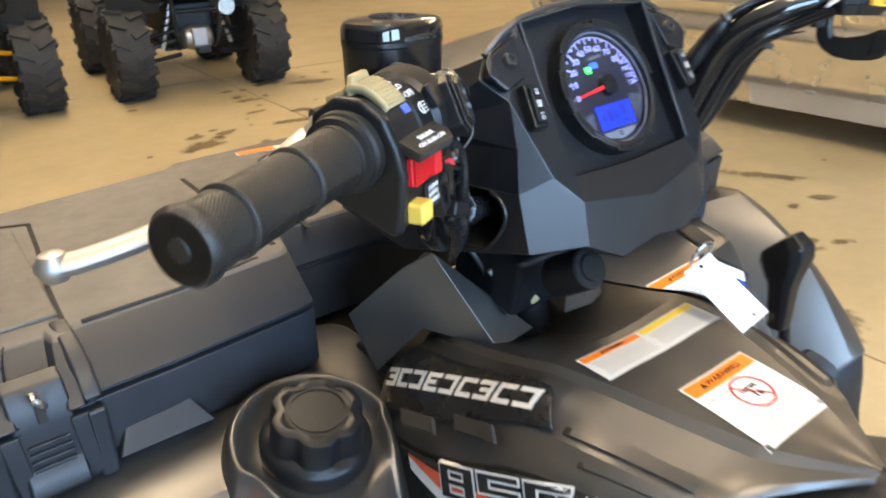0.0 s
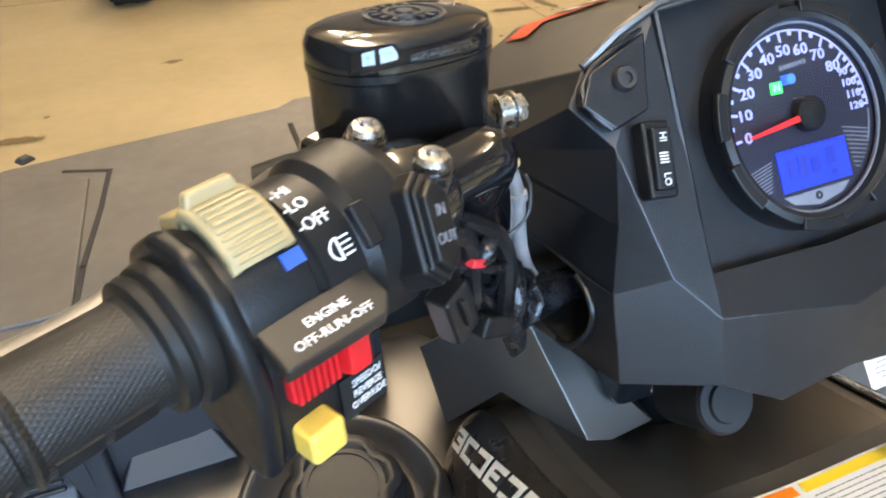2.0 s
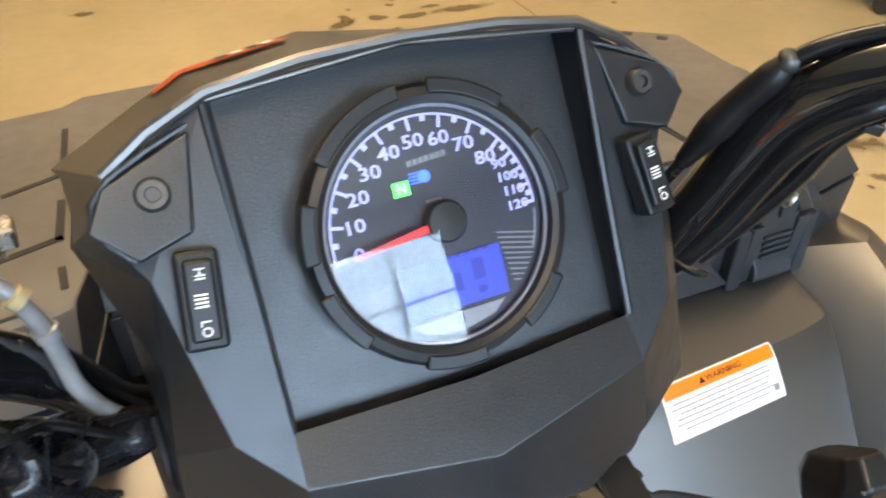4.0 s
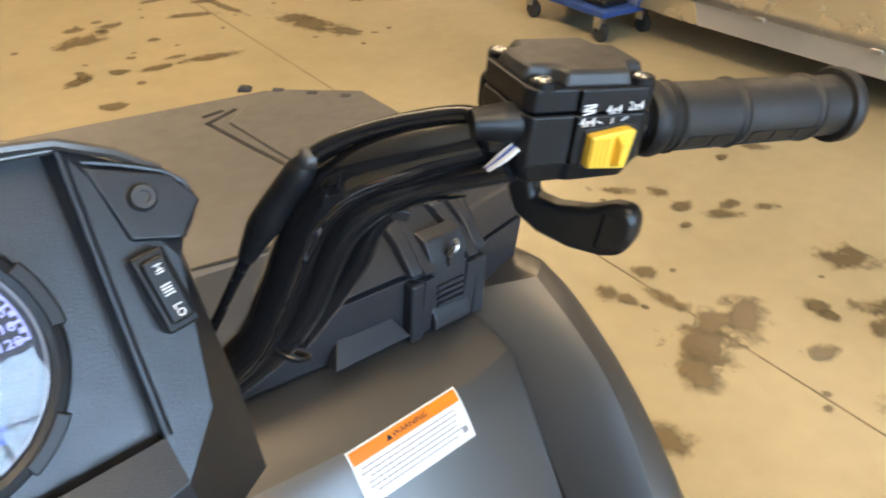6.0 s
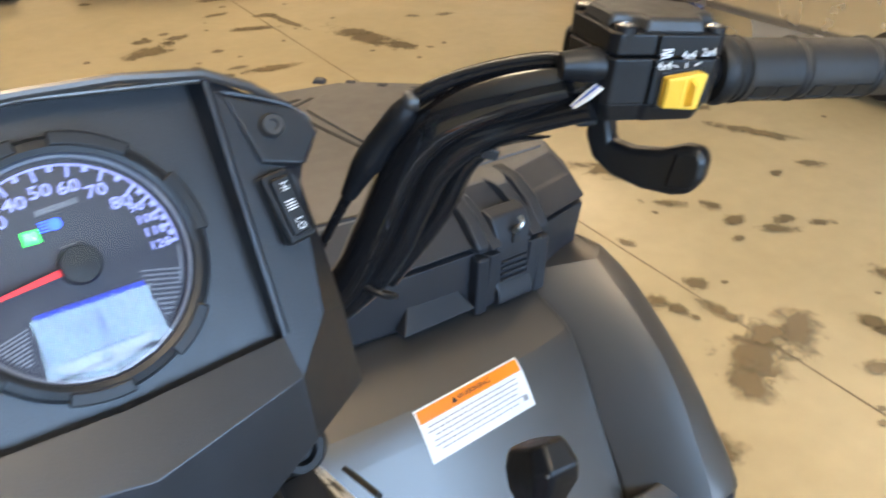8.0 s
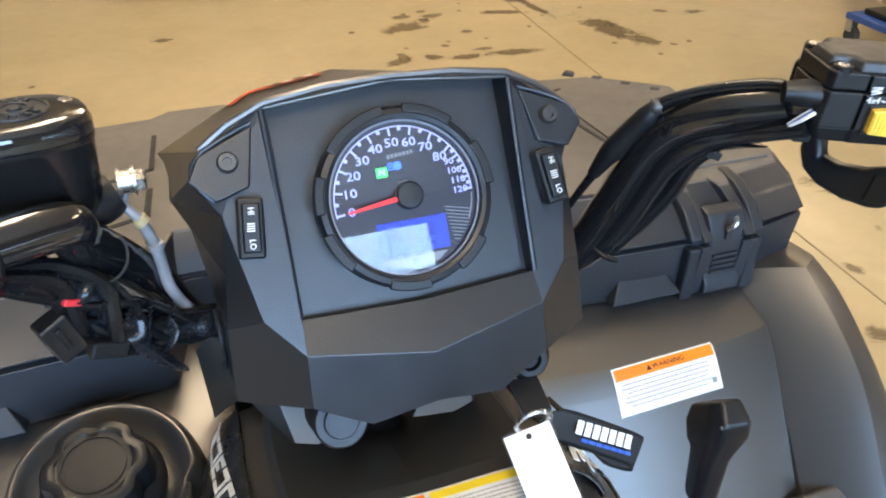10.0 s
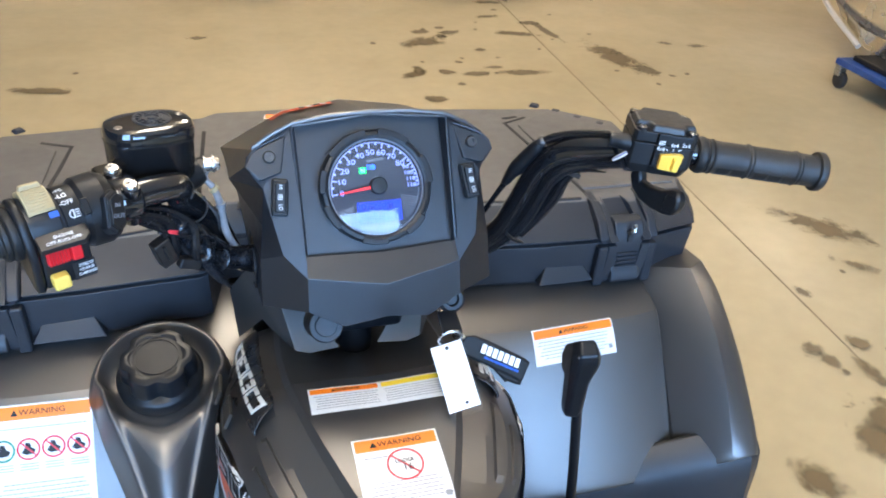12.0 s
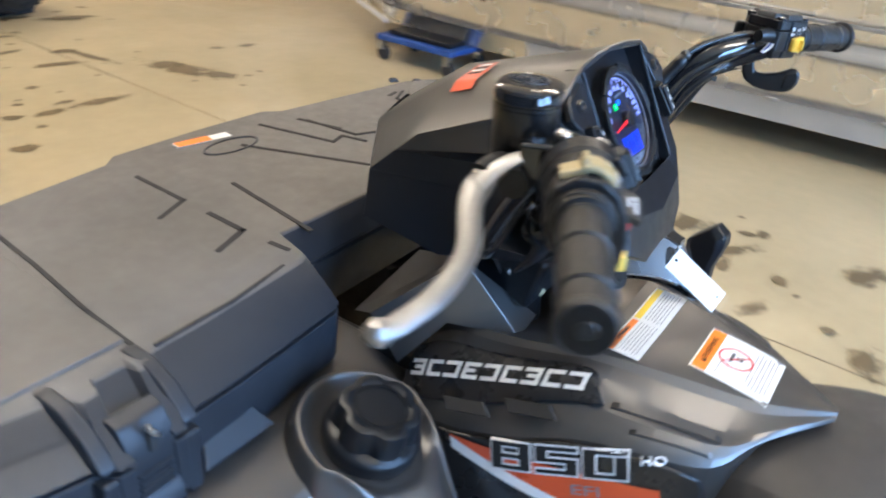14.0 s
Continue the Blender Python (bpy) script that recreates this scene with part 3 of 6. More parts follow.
def crease(bm, n, rows=None, cols=None):
    """Sharpens rows and columns of a grid that has n points to a row."""
    lay = bm.edges.layers.float.get("crease_edge") or bm.edges.layers.float.new("crease_edge")
    bm.verts.index_update()
    for e in bm.edges:
        a, b = sorted(v.index for v in e.verts)
        if b - a == n:
            e[lay] = (cols or {}).get(a % n, 0.0)
        elif b - a == 1:
            e[lay] = (rows or {}).get(a // n, 0.0)
    return bm


# fenders: a leg shield panel, an outer crown and a dark lower guard, on both sides
SHIELD = [(0.10, 0.842), (0.03, 0.836), (-0.03, 0.826), (-0.06, 0.816), (-0.075, 0.803), (-0.125, 0.728), (-0.186, 0.632), (-0.20, 0.606)]
for s in (-1, 1):
    fb = bmesh.new()
    grid(fb, [[(x * s, y + dy, z) for x, dy in ((0.10, 0.012), (0.20, 0.002), (0.32, -0.006), (0.42, -0.004), (0.474, 0.004), (0.487, 0.010))] for y, z in SHIELD])
    crease(fb, 6, rows={3: 0.85}, cols={5: 0.8})
    fen = part("front_fender", fb, PAINT, atv, "titanium grey metallic front fender", thick=0.004, sub=2, smooth=14)
    # crown rows: inner edge, ridge and outer edge as (y, z)
    crown = []
    for (iy, iz), (ry, rz), (oy, oz) in (((0.10, 0.836), (0.075, 0.850), (0.085, 0.844)), ((0.030, 0.840), (-0.022, 0.864), (0.018, 0.849)), ((0.000, 0.822), (-0.060, 0.845), (-0.028, 0.838)), ((-0.035, 0.797), (-0.095, 0.825), (-0.068, 0.813)),
                                         ((-0.082, 0.756), (-0.136, 0.796), (-0.115, 0.781)), ((-0.122, 0.710), (-0.172, 0.755), (-0.158, 0.743)), ((-0.162, 0.658), (-0.206, 0.703), (-0.196, 0.703)), ((-0.200, 0.606), (-0.238, 0.658), (-0.235, 0.660))):
        crown.append([(s * 0.483, iy + 0.010, iz - 0.022), (s * 0.491, iy, iz), (s * 0.521, (iy + ry) / 2 - 0.001, (iz + rz) / 2 + 0.002), (s * 0.552, ry, rz),
                      (s * 0.579, (ry + oy) / 2 - 0.002, (rz + oz) / 2 + 0.003), (s * 0.601, oy, oz), (s * 0.613, oy + 0.018, oz - 0.04), (s * 0.616, oy + 0.05, oz - 0.12)])
    fb = grid(bmesh.new(), crown)
    crease(fb, 8, rows={1: 1.0}, cols={1: 1.0, 3: 0.92, 5: 0.3})
    part("fender_crown", fb, PAINT, fen, thick=0.004, sub=2, smooth=18)
    part("lower_guard", grid(bmesh.new(), [[(s * x, y, z) for x, y, z in r] for r in (
        [(0.16, -0.13, 0.62), (0.36, -0.16, 0.635), (0.42, -0.165, 0.645), (0.487, -0.175, 0.665), (0.585, -0.20, 0.70), (0.60, -0.17, 0.69)],
        [(0.16, -0.165, 0.575), (0.36, -0.198, 0.60), (0.42, -0.203, 0.613), (0.487, -0.212, 0.635), (0.60, -0.240, 0.676), (0.617, -0.20, 0.662)],
        [(0.16, -0.17, 0.54), (0.36, -0.205, 0.57), (0.43, -0.21, 0.588), (0.49, -0.222, 0.615), (0.605, -0.255, 0.65), (0.625, -0.20, 0.63)],
        [(0.16, -0.19, 0.42), (0.36, -0.22, 0.44), (0.44, -0.225, 0.45), (0.50, -0.235, 0.47), (0.60, -0.26, 0.50), (0.62, -0.20, 0.50)],
        [(0.16, -0.30, 0.33), (0.36, -0.32, 0.33), (0.44, -0.33, 0.33), (0.50, -0.33, 0.34), (0.59, -0.32, 0.36), (0.61, -0.25, 0.38)])]), BOX, atv, "dark plastic lower mudguard", thick=0.004, sub=1)
    part("footwell", boxed(pose(s * 0.37, -0.62, 0.325), (0.42, 0.75, 0.02)), BLACK, atv, bevel=0.006)

# console: painted hood, side panels
SECT = [(-0.472, 0.916, 0.004, 0.9155, 0.008, 0.913, 0.009, 0.909, 0.006, 0.905), (-0.435, 0.918, 0.026, 0.916, 0.050, 0.908, 0.054, 0.902, 0.048, 0.895), (-0.408, 0.920, 0.042, 0.918, 0.078, 0.903, 0.090, 0.896, 0.086, 0.884), (-0.396, 0.921, 0.046, 0.919, 0.082, 0.901, 0.122, 0.878, 0.130, 0.64), (-0.333, 0.928, 0.068, 0.928, 0.104, 0.909, 0.150, 0.889, 0.165, 0.62),
        (-0.26, 0.930, 0.088, 0.932, 0.112, 0.924, 0.160, 0.878, 0.18, 0.60), (-0.235, 0.926, 0.092, 0.931, 0.116, 0.924, 0.168, 0.866, 0.185, 0.60), (-0.19, 0.900, 0.095, 0.918, 0.120, 0.908, 0.172, 0.846, 0.19, 0.60), (-0.13, 0.870, 0.095, 0.905, 0.122, 0.893, 0.170, 0.822, 0.185, 0.58), (-0.083, 0.855, 0.09, 0.90, 0.119, 0.888, 0.160, 0.81, 0.18, 0.58),
        (-0.045, 0.83, 0.085, 0.875, 0.122, 0.862, 0.148, 0.80, 0.165, 0.58), (-0.02, 0.78, 0.08, 0.80, 0.115, 0.79, 0.13, 0.75, 0.15, 0.58)]


def sect_row(q, s):
    y, c, rx, rz, sx, sz, mx, mz, lx, lz = q
    bump = 0.006 if -0.40 < y < -0.30 else 0.0
    ch = min(0.008, 0.25 * (sx - rx))
    return [(0, y, c), (s * rx * 0.5, y, (c + rz) / 2 + 0.002), (s * rx, y, rz + 0.001), (s * (rx + ch), y, rz - ch * 0.85), (s * sx, y, sz - bump * 0.5), (s * ((sx + mx) / 2 + bump * 0.5), y, (sz + mz) / 2 + bump), (s * mx, y, mz), (s * (mx + lx) / 2, y + 0.004, (mz + lz) / 2), (s * lx, y + 0.005, lz)]


bm = bmesh.new()
grid(bm, [[*reversed(sect_row(q, -1)), *sect_row(q, 1)[1:]] for q in SECT])
lay = bm.edges.layers.float.new("crease_edge")
bm.verts.index_update()
for e in bm.edges:
    a, b = e.verts
    if abs(a.index - b.index) == 17:
        e[lay] = {2: 1.0, 3: 1.0, 4: 0.85, 5: 0.6, 6: 0.95}.get(abs(a.index % 17 - 8), 0.0)
    elif min(a.index, b.index) // 17 == 6 and max(abs(a.index % 17 - 8), abs(b.index % 17 - 8)) <= 2:
        e[lay] = 0.85
console = part("console_hood", bm, PAINT, atv, "titanium grey metallic tank console with sculpted ridges", sub=2, smooth=13)


def side_frame(o, x, n):
    x = Vector(x).normalized()
    n = Vector(n)
    n = (n - x * n.dot(x)).normalized()
    m = Matrix((x, n.cross(x), n)).transposed().to_4x4()
    m.translation = o
    return m


# black decal field along both sides of the console
RIBS = []
for s in (-1, 1):
    rows = []
    for q, low in zip(SECT[5:11], (0.40, 0.48, 0.58, 0.68, 0.80, 0.90)):
        y, c, rx, rz, sx, sz, mx, mz, lx, lz = q
        rows.append([(s * (sx + f * low * (mx - sx) + d), y - 0.02 * f * (q is SECT[5]), sz + f * low * (mz - sz) + e) for f, d, e in ((0.0, -0.002, 0.004), (0.33, 0.006, 0.007), (0.68, 0.0065, 0.0065), (0.97, 0.006, 0.004), (1.0, 0.001, -0.002))])
    part("side_panel", crease(grid(bmesh.new(), rows), 5, rows={0: 0.9}, cols={0: 0.9, 3: 0.95}), DECAL, console, "gloss black raised side panel", thick=0.002, sub=2)
    for a, b, w in (((0.130, -0.285, 0.912), (0.098, -0.388, 0.898), 0.008), ((0.143, -0.312, 0.902), (0.118, -0.388, 0.896), 0.005)):
        a, b = Vector((s * a[0], a[1], a[2])), Vector((s * b[0], b[1], b[2]))
        RIBS.append((side_frame((a + b) / 2, b - a, (s * 0.55, 0, 0.83)), (b - a).length, w))
    rows = []
    for q in SECT[3:11]:
        y, c, rx, rz, sx, sz, mx, mz, lx, lz = q
        rows.append([(s * (mx + 0.004 + (lx - mx) * u), y + 0.004 * u, mz - 0.003 + (lz - mz) * u) for u in (0, 0.15, 0.3, 0.5)])
    part("side_decal", grid(bmesh.new(), rows), DECAL, console, "black side decal with white and orange graphics", thick=0.001, sub=1)
    for k in range(2):
        # Low dark blocks stand in for sunk vents, shade put into their colour.
        part("vent_recess", prism_at(side_frame((s * (0.170 - 0.010 * k), -0.145 - 0.068 * k, 0.860 + 0.026 * k), (0, -1, 0.33), (s * 0.8, 0, 0.6)), [(-0.03, 0.006), (0.022, 0.006), (0.032, -0.008), (-0.022, -0.008)], -0.002, 0.0025), RECESS_SHADE, console, bevel=0.001)

# seat behind the console
SEAT = []
for y, w, z in ((-0.36, 0.10, 0.855), (-0.42, 0.125, 0.888), (-0.50, 0.15, 0.902), (-0.60, 0.165, 0.898), (-0.80, 0.18, 0.88), (-1.0, 0.19, 0.885), (-1.15, 0.17, 0.91)):
    SEAT.append([(-w, y, z - 0.20), (-w, y, z - 0.06), (-w * 0.85, y, z - 0.012), (-w * 0.4, y, z), (0, y, z + 0.002), (w * 0.4, y, z), (w * 0.85, y, z - 0.012), (w, y, z - 0.06), (w, y, z - 0.20)])
part("seat", grid(bmesh.new(), SEAT), SEATM, atv, "dark brown-black vinyl seat", thick=0.02, sub=2)

# chassis, wheels
part("chassis", boxed(pose(0, -0.2, 0.46), (0.30, 1.7, 0.34)), BLACK, atv, bevel=0.02)
part("front_bumper", boxed(pose(0, 0.50, 0.62), (0.75, 0.08, 0.30)), BLACK, atv, bevel=0.03)
part("rear_body", boxed(pose(0, -1.12, 0.66), (0.95, 0.45, 0.16)), PAINT, atv, bevel=0.05)


def wheel(parent, m, r, w, lugs, seed=0):
    """A tyre with lugs round a dark rim; m's z is the axle."""
    ty = part("wheel", lathe(bmesh.new(), m, [(r * 0.52, -w * 0.42), (r * 0.80, -w * 0.5), (r * 0.93, -w * 0.46), (r * 0.97, 0), (r * 0.93, w * 0.46), (r * 0.80, w * 0.5), (r * 0.52, w * 0.42)], 36), TYRE, parent)
    bm = bmesh.new()
    for k in range(lugs):
        for s in (-1, 1):
            a = 360 * (k + (0.25 if s > 0 else -0.25)) / lugs
            box(bm, m @ pose(0, 0, 0, 0, 0, a) @ pose(r * 0.96, 0, s * w * 0.25, s * 28), (r * 0.11, r * 0.15, w * 0.46), 0.9)
            box(bm, m @ pose(0, 0, 0, 0, 0, a) @ pose(r * 0.87, 0, s * w * 0.49, s * 10), (r * 0.16, r * 0.14, w * 0.10), 0.9)
    part("tread", bm, TYRE, ty)
    part("rim", lathe(bmesh.new(), m, [(r * 0.53, -w * 0.40), (r * 0.50, -w * 0.42), (r * 0.45, -w * 0.15), (r * 0.2, -w * 0.1), (r * 0.2, w * 0.1), (r * 0.45, w * 0.15), (r * 0.50, w * 0.42), (r * 0.53, w * 0.40)], 28), BLACK, ty)
    part("hub", lathe(bmesh.new(), m, [(r * 0.14, -w * 0.2), (r * 0.14, w * 0.2), (r * 0.08, w * 0.26), (0.0, w * 0.26)], 16), ALU, ty)
    return ty


for s in (-1, 1):
    for y in (0.30, -1.05):
        wheel(atv, pose(s * 0.44, y, 0.33, 0, 90), 0.33, 0.24, 18)

# ---- instrument pod ----
STEER = Matrix.Translation((0.0062, -0.1805, 0)) @ pose(0, 0, 0, 0, 0, 2.0) @ Matrix.Translation((0, 0.1835, 0))


def sp(p):
    return tuple(STEER @ Vector(p))


# half outline points of the shell, right side
Q = {"a": (0.078, -0.1715, 1.207), "w1": (0.117, -0.173, 1.184), "w2": (0.127, -0.178, 1.169), "w3": (0.112, -0.196, 1.152), "c1": (0.100, -0.2325, 1.097), "o1": (0.116, -0.208, 1.118), "o2": (0.121, -0.215, 1.084), "b1": (0.123, -0.229, 1.038), "b2": (0.080, -0.2545, 1.040),
     "f1": (0.143, -0.038, 1.126), "f2": (0.128, 0.028, 1.066), "f3": (0.120, 0.040, 1.004), "f4": (0.118, -0.06, 0.988), "g1": (0.137, -0.010, 1.101), "h": (0.139, -0.118, 1.126), "t1": (0.07, -0.022, 1.159), "n1": (0.07, 0.06, 1.10), "n2": (0.06, 0.075, 1.01)}
shell = bmesh.new()


def quad_pair(names):
    """A face on the right, its mirror on the left; names may hold a point's own coordinates."""
    for s in (1, -1):
        v = [shell.verts.new(sp((s * p[0], p[1], p[2]))) for p in (Q[n] if isinstance(n, str) else n for n in names)]
        shell.faces.new(v if s > 0 else v[::-1])


for f in (("a", "w1", "w2", "w3"), ("a", "w3", "c1", (0.079, -0.246, 1.0755), (0.0775, -0.231, 1.0915)), ("w3", "o1", "o2", "c1"), ("o2", "b1", "b2", (0.079, -0.246, 1.0755), "c1"),  # wing and column
          ("w3", "w2", "h"), ("w3", "h", "o1"), ("o1", "h", "g1"), ("o1", "g1", "f2", "o2"),  # flank
          ("n1", "n2", "f3", "f2"),
          ("b1", "f4", "b2")):
    quad_pair(f)
quad_pair([Q["n1"], (0.0, Q["n1"][1] + 0.012, Q["n1"][2] + 0.01), (0.0, Q["n2"][1] + 0.012, Q["n2"][2] + 0.01), Q["n2"]])
# lower flanks: whole on the right, pierced for the wiring on the left
for f in (("o2", "f2", "f3", "f4"), ("o2", "f4", "b1")):
    shell.faces.new([shell.verts.new(sp(Q[n])) for n in f])
HOLE = [(-0.130, 1.079), (-0.188, 1.081), (-0.198, 1.077), (-0.2045, 1.068), (-0.2035, 1.057), (-0.196, 1.044), (-0.184, 1.031), (-0.172, 1.027), (-0.130, 1.024)]
rim = [[shell.verts.new(sp(p)) for p in loop] for loop in ([(-Q[n][0], Q[n][1], Q[n][2]) for n in ("o2", "f2", "f3", "f4", "b1")], [(-0.1235, y, z) for y, z in HOLE])]
bmesh.ops.triangle_fill(shell, use_beauty=True, use_dissolve=False, edges=[shell.edges.new((q[i], q[(i + 1) % len(q)])) for q in rim for i in range(len(q))])
# front of the pod below the dial: the ledge and the chin
L = {"tl": (0.0775, -0.231, 1.0915), "bl": (0.079, -0.246, 1.0755), "bm": (0.0, -0.2565, 1.0645), "tm": (0.0, -0.2325, 1.0885)}
for f in ((L["tl"], L["bl"], L["bm"], L["tm"]), (L["bl"], Q["b2"], (0.045, -0.262, 1.022), L["bm"]), (L["bm"], (0.045, -0.262, 1.022), (0.0, -0.262, 1.028))):
    quad_pair(f)
quad_pair((Q["a"], L["tl"], (0.0765, -0.222, 1.085), (0.075, -0.155, 1.203)))
quad_pair((Q["b2"], Q["f4"], (0.04, -0.10, 0.985), (0.045, -0.262, 1.022)))
quad_pair(((0.0, -0.262, 1.028), (0.045, -0.262, 1.022), (0.04, -0.10, 0.985), (0.0, -0.10, 0.985)))
bmesh.ops.remove_doubles(shell, verts=shell.verts, dist=0.0008)
pod = part("instrument_pod", shell, POD, atv, "faceted black plastic instrument pod", bevel=0.0025, segs=2, smooth=8)

shell = bmesh.new()
for f in (("a", "t1", "f1", "w1"), ("w1", "f1", "g1", "h", "w2"), ("t1", "n1", "f2", "g1", "f1")):
    quad_pair(f)
for p, q in (("a", "t1"), ("t1", "n1")):
    quad_pair([Q[p], (0.0, Q[p][1] + (0.004 if p == "a" else 0.012), Q[p][2] + 0.006), (0.0, Q[q][1] + 0.012, Q[q][2] + 0.006), Q[q]])
bmesh.ops.remove_doubles(shell, verts=shell.verts, dist=0.0008)
part("top_cover", shell, PAINT, pod, "titanium grey painted top cover", bevel=0.004, segs=3, thick=0.003, smooth=25)

part("top_lip", tube(bmesh.new(), [sp((-0.1175, -0.1735, 1.1855)), sp((-0.078, -0.172, 1.2085)), sp((0.0, -0.167, 1.2135)), sp((0.078, -0.172, 1.2085)), sp((0.1175, -0.1735, 1.1855))], 0.0026, 8, 2), PAINT, pod, "painted edge of the top cover")

# dial frame: origin at the dial's centre, x right, y up the face, z out of it
DIAL = STEER @ side_frame((0.0, -0.197, 1.144), (1, 0, 0), (0, -0.864, 0.503))
part("dial_panel", prism_at(DIAL, [(-0.080, -0.068), (0.080, -0.068), (0.078, 0.069), (0.0, 0.078), (-0.078, 0.069)], -0.022, -0.006), POD, pod, "recessed flat panel round the dial", bevel=0.001)
for s in (-1, 1):
    part("column_edge", tube(bmesh.new(), [sp((s * 0.079, -0.173, 1.205)), sp((s * 0.0785, -0.202, 1.149)), sp((s * 0.0785, -0.2315, 1.093))], 0.0022, 8, 4), POD, pod)

# gauge
gauge = part("gauge", lathe(bmesh.new(), on(DIAL, 0, 0, -0.008), [(0.0575, 0.0), (0.0575, 0.012), (0.0555, 0.0165), (0.052, 0.0175), (0.0495, 0.0165), (0.0485, 0.0085)], 64, open_end=True), BLACK, pod, "round black speedometer with lit blue numerals", smooth=25)
for a0, a1 in ((97, 142), (50, 84), (0, 30), (-62, -36), (-112, -84), (-165, -138), (158, 182)):
    part("bezel_tab", disc(on(DIAL, 0, 0, 0.006), 0.0586, 0.0042, 10, 0.0522, a0, a1), BLACK, gauge, bevel=0.0012)
part("bezel_ring", disc(on(DIAL, 0, 0, 0.003), 0.0492, 0.0015, 64, 0.0478), SILVERP, gauge, "thin silver inner ring")
part("dial_face", disc(on(DIAL, 0, 0, 0.0), 0.0485, 0.001, 48), FACE, gauge, "dark dial face")
FZ = 0.0012


def polar(r, a):
    return r * math.cos(radians(a)), r * math.sin(radians(a))


MARKS = [(k * 10, 186 - 18.4 * k) for k in range(9)] + [(90, 28.6), (100, 18.6), (110, 8.6), (120, -1.2)]
part("scale_arc", disc(on(DIAL, 0, 0, FZ), 0.0455, 0.0003, 90, 0.0447, -2, 188), LIT, gauge)
for k in range(25):
    a = 186 - 9.2 * k if k <= 16 else 38.8 - 5.0 * (k - 16)
    big = k % 2 == 0
    x, y = polar(0.0426 if big else 0.0440, a)
    part("tick", boxed(on(DIAL, x, y, FZ) @ pose(0, 0, 0, 0, 0, a), (0.0058 if big else 0.0030, 0.0013 if big else 0.0022, 0.0004)), LIT, gauge)
for v, a in MARKS:
    x, y = polar(0.0352 if v < 90 else 0.0375, a)
    text("numeral", str(v), on(DIAL, x, y, FZ), 0.0056 if v < 90 else 0.0040, LIT, gauge, width=1.25, bold=0.00010)
part("end_arc", disc(on(DIAL, 0, 0, FZ), 0.0452, 0.0003, 20, 0.0443, -26, -5), SILVERP, gauge)
part("neutral_lamp", plate(on(DIAL, -0.0120, 0.0176, FZ), 0.0068, 0.0058), GREENLAMP, gauge, "lit green neutral lamp")
text("neutral_letter", "N", on(DIAL, -0.0120, 0.0176, FZ + 0.0008), 0.0042, WHITE, gauge)
bm = disc(on(DIAL, -0.0012, 0.0206, FZ), 0.0026, 0.0004, 12)
for k in range(4):
    box(bm, on(DIAL, -0.0054, 0.0187 + 0.0013 * k, FZ), (0.0042, 0.0006, 0.0006))
part("high_beam_lamp", bm, BLUELAMP, gauge, "lit blue high beam symbol")
for k in range(7):
    part("maker_bar", plate(on(DIAL, -0.0062 + 0.0026 * k, 0.0268 + 0.0002 * k, FZ), 0.0019, 0.0024, 0.0003), SILVERP, gauge)
for k in range(4):
    part("small_mark", plate(on(DIAL, -0.002 + 0.0018 * k, 0.0102, FZ), 0.0012, 0.0012, 0.0003), SILVERP, gauge)
lcd = part("display", plate(on(DIAL, 0.0015, -0.0248, FZ), 0.046, 0.0215), LCD, gauge, "lit blue liquid crystal display")
rs = random.Random(2)
for x, y, w, h in ((-0.014, -0.024, 0.004, 0.009), (-0.0065, -0.024, 0.006, 0.010), (0.002, -0.025, 0.005, 0.008), (0.013, -0.022, 0.0055, 0.009), (0.013, -0.031, 0.004, 0.003)):
    part("segment_bar", plate(on(DIAL, x, y, FZ + 0.0008), w, h, 0.0002), LCDINK, lcd)
for k in range(9):
    part("segment_bar", plate(on(DIAL, -0.016 + 0.0042 * k, -0.0145, FZ + 0.0008), 0.003, 0.0014, 0.0002), LCDINK, lcd)
for s in (-1, 1):
    for k in range(12):
        y = -0.012 - 0.0022 * k if s > 0 else -0.020 - 0.0016 * k
        xo = math.sqrt(0.0448 ** 2 - y * y)
        xi = max(0.0245 + 0.0004 * k, 0.0245)
        if xo - xi > 0.002 and (s > 0 or k < 9):
            box_m = on(DIAL, s * (xo + xi) / 2, y, FZ)
            part("hatch_line", boxed(box_m @ pose(0, 0, 0, 0, 0, s * -14), (xo - xi, 0.0006, 0.0003)), SILVERP, gauge)
part("lower_badge", prism_at(on(DIAL, 0, 0, FZ), [(-0.022, -0.0375), (0.022, -0.0375), (0.016, -0.0425), (0.0, -0.0455), (-0.016, -0.0425)], 0, 0.0004), SILVERP, gauge, "silver printed field below the display")
part("wheel_symbol", disc(on(DIAL, 0.0, -0.0408, FZ + 0.0006), 0.0022, 0.0003, 12, 0.001), BLACKP, gauge)
nd = bmesh.new()
prism(nd, on(DIAL, 0.002, 0.001, 0.006) @ pose(0, 0, 0, 0, 0, 187), [(0.004, -0.0016), (0.040, -0.0006), (0.041, 0), (0.040, 0.0006), (0.004, 0.0016)], 0, 0.001)
part("needle", nd, NEEDLE, gauge, "red needle at zero")
part("needle_cap", lathe(bmesh.new(), on(DIAL, 0.002, 0.001, 0.002), [(0.0088, 0), (0.0088, 0.005), (0.0078, 0.0062), (0, 0.0066)], 28), BLACK, gauge)
dome = lathe(bmesh.new(), on(DIAL, 0, 0, 0.0068), [(0.0485 * k / 8, 0.0485 ** 2 / 0.8 * (1 - (k / 8) ** 2)) for k in range(8, 0, -1)] + [(0.0, 0.0485 ** 2 / 0.8)], 48)
dome.faces.ensure_lookup_table()
dome.faces.remove(max(dome.faces, key=lambda f: len(f.verts)))
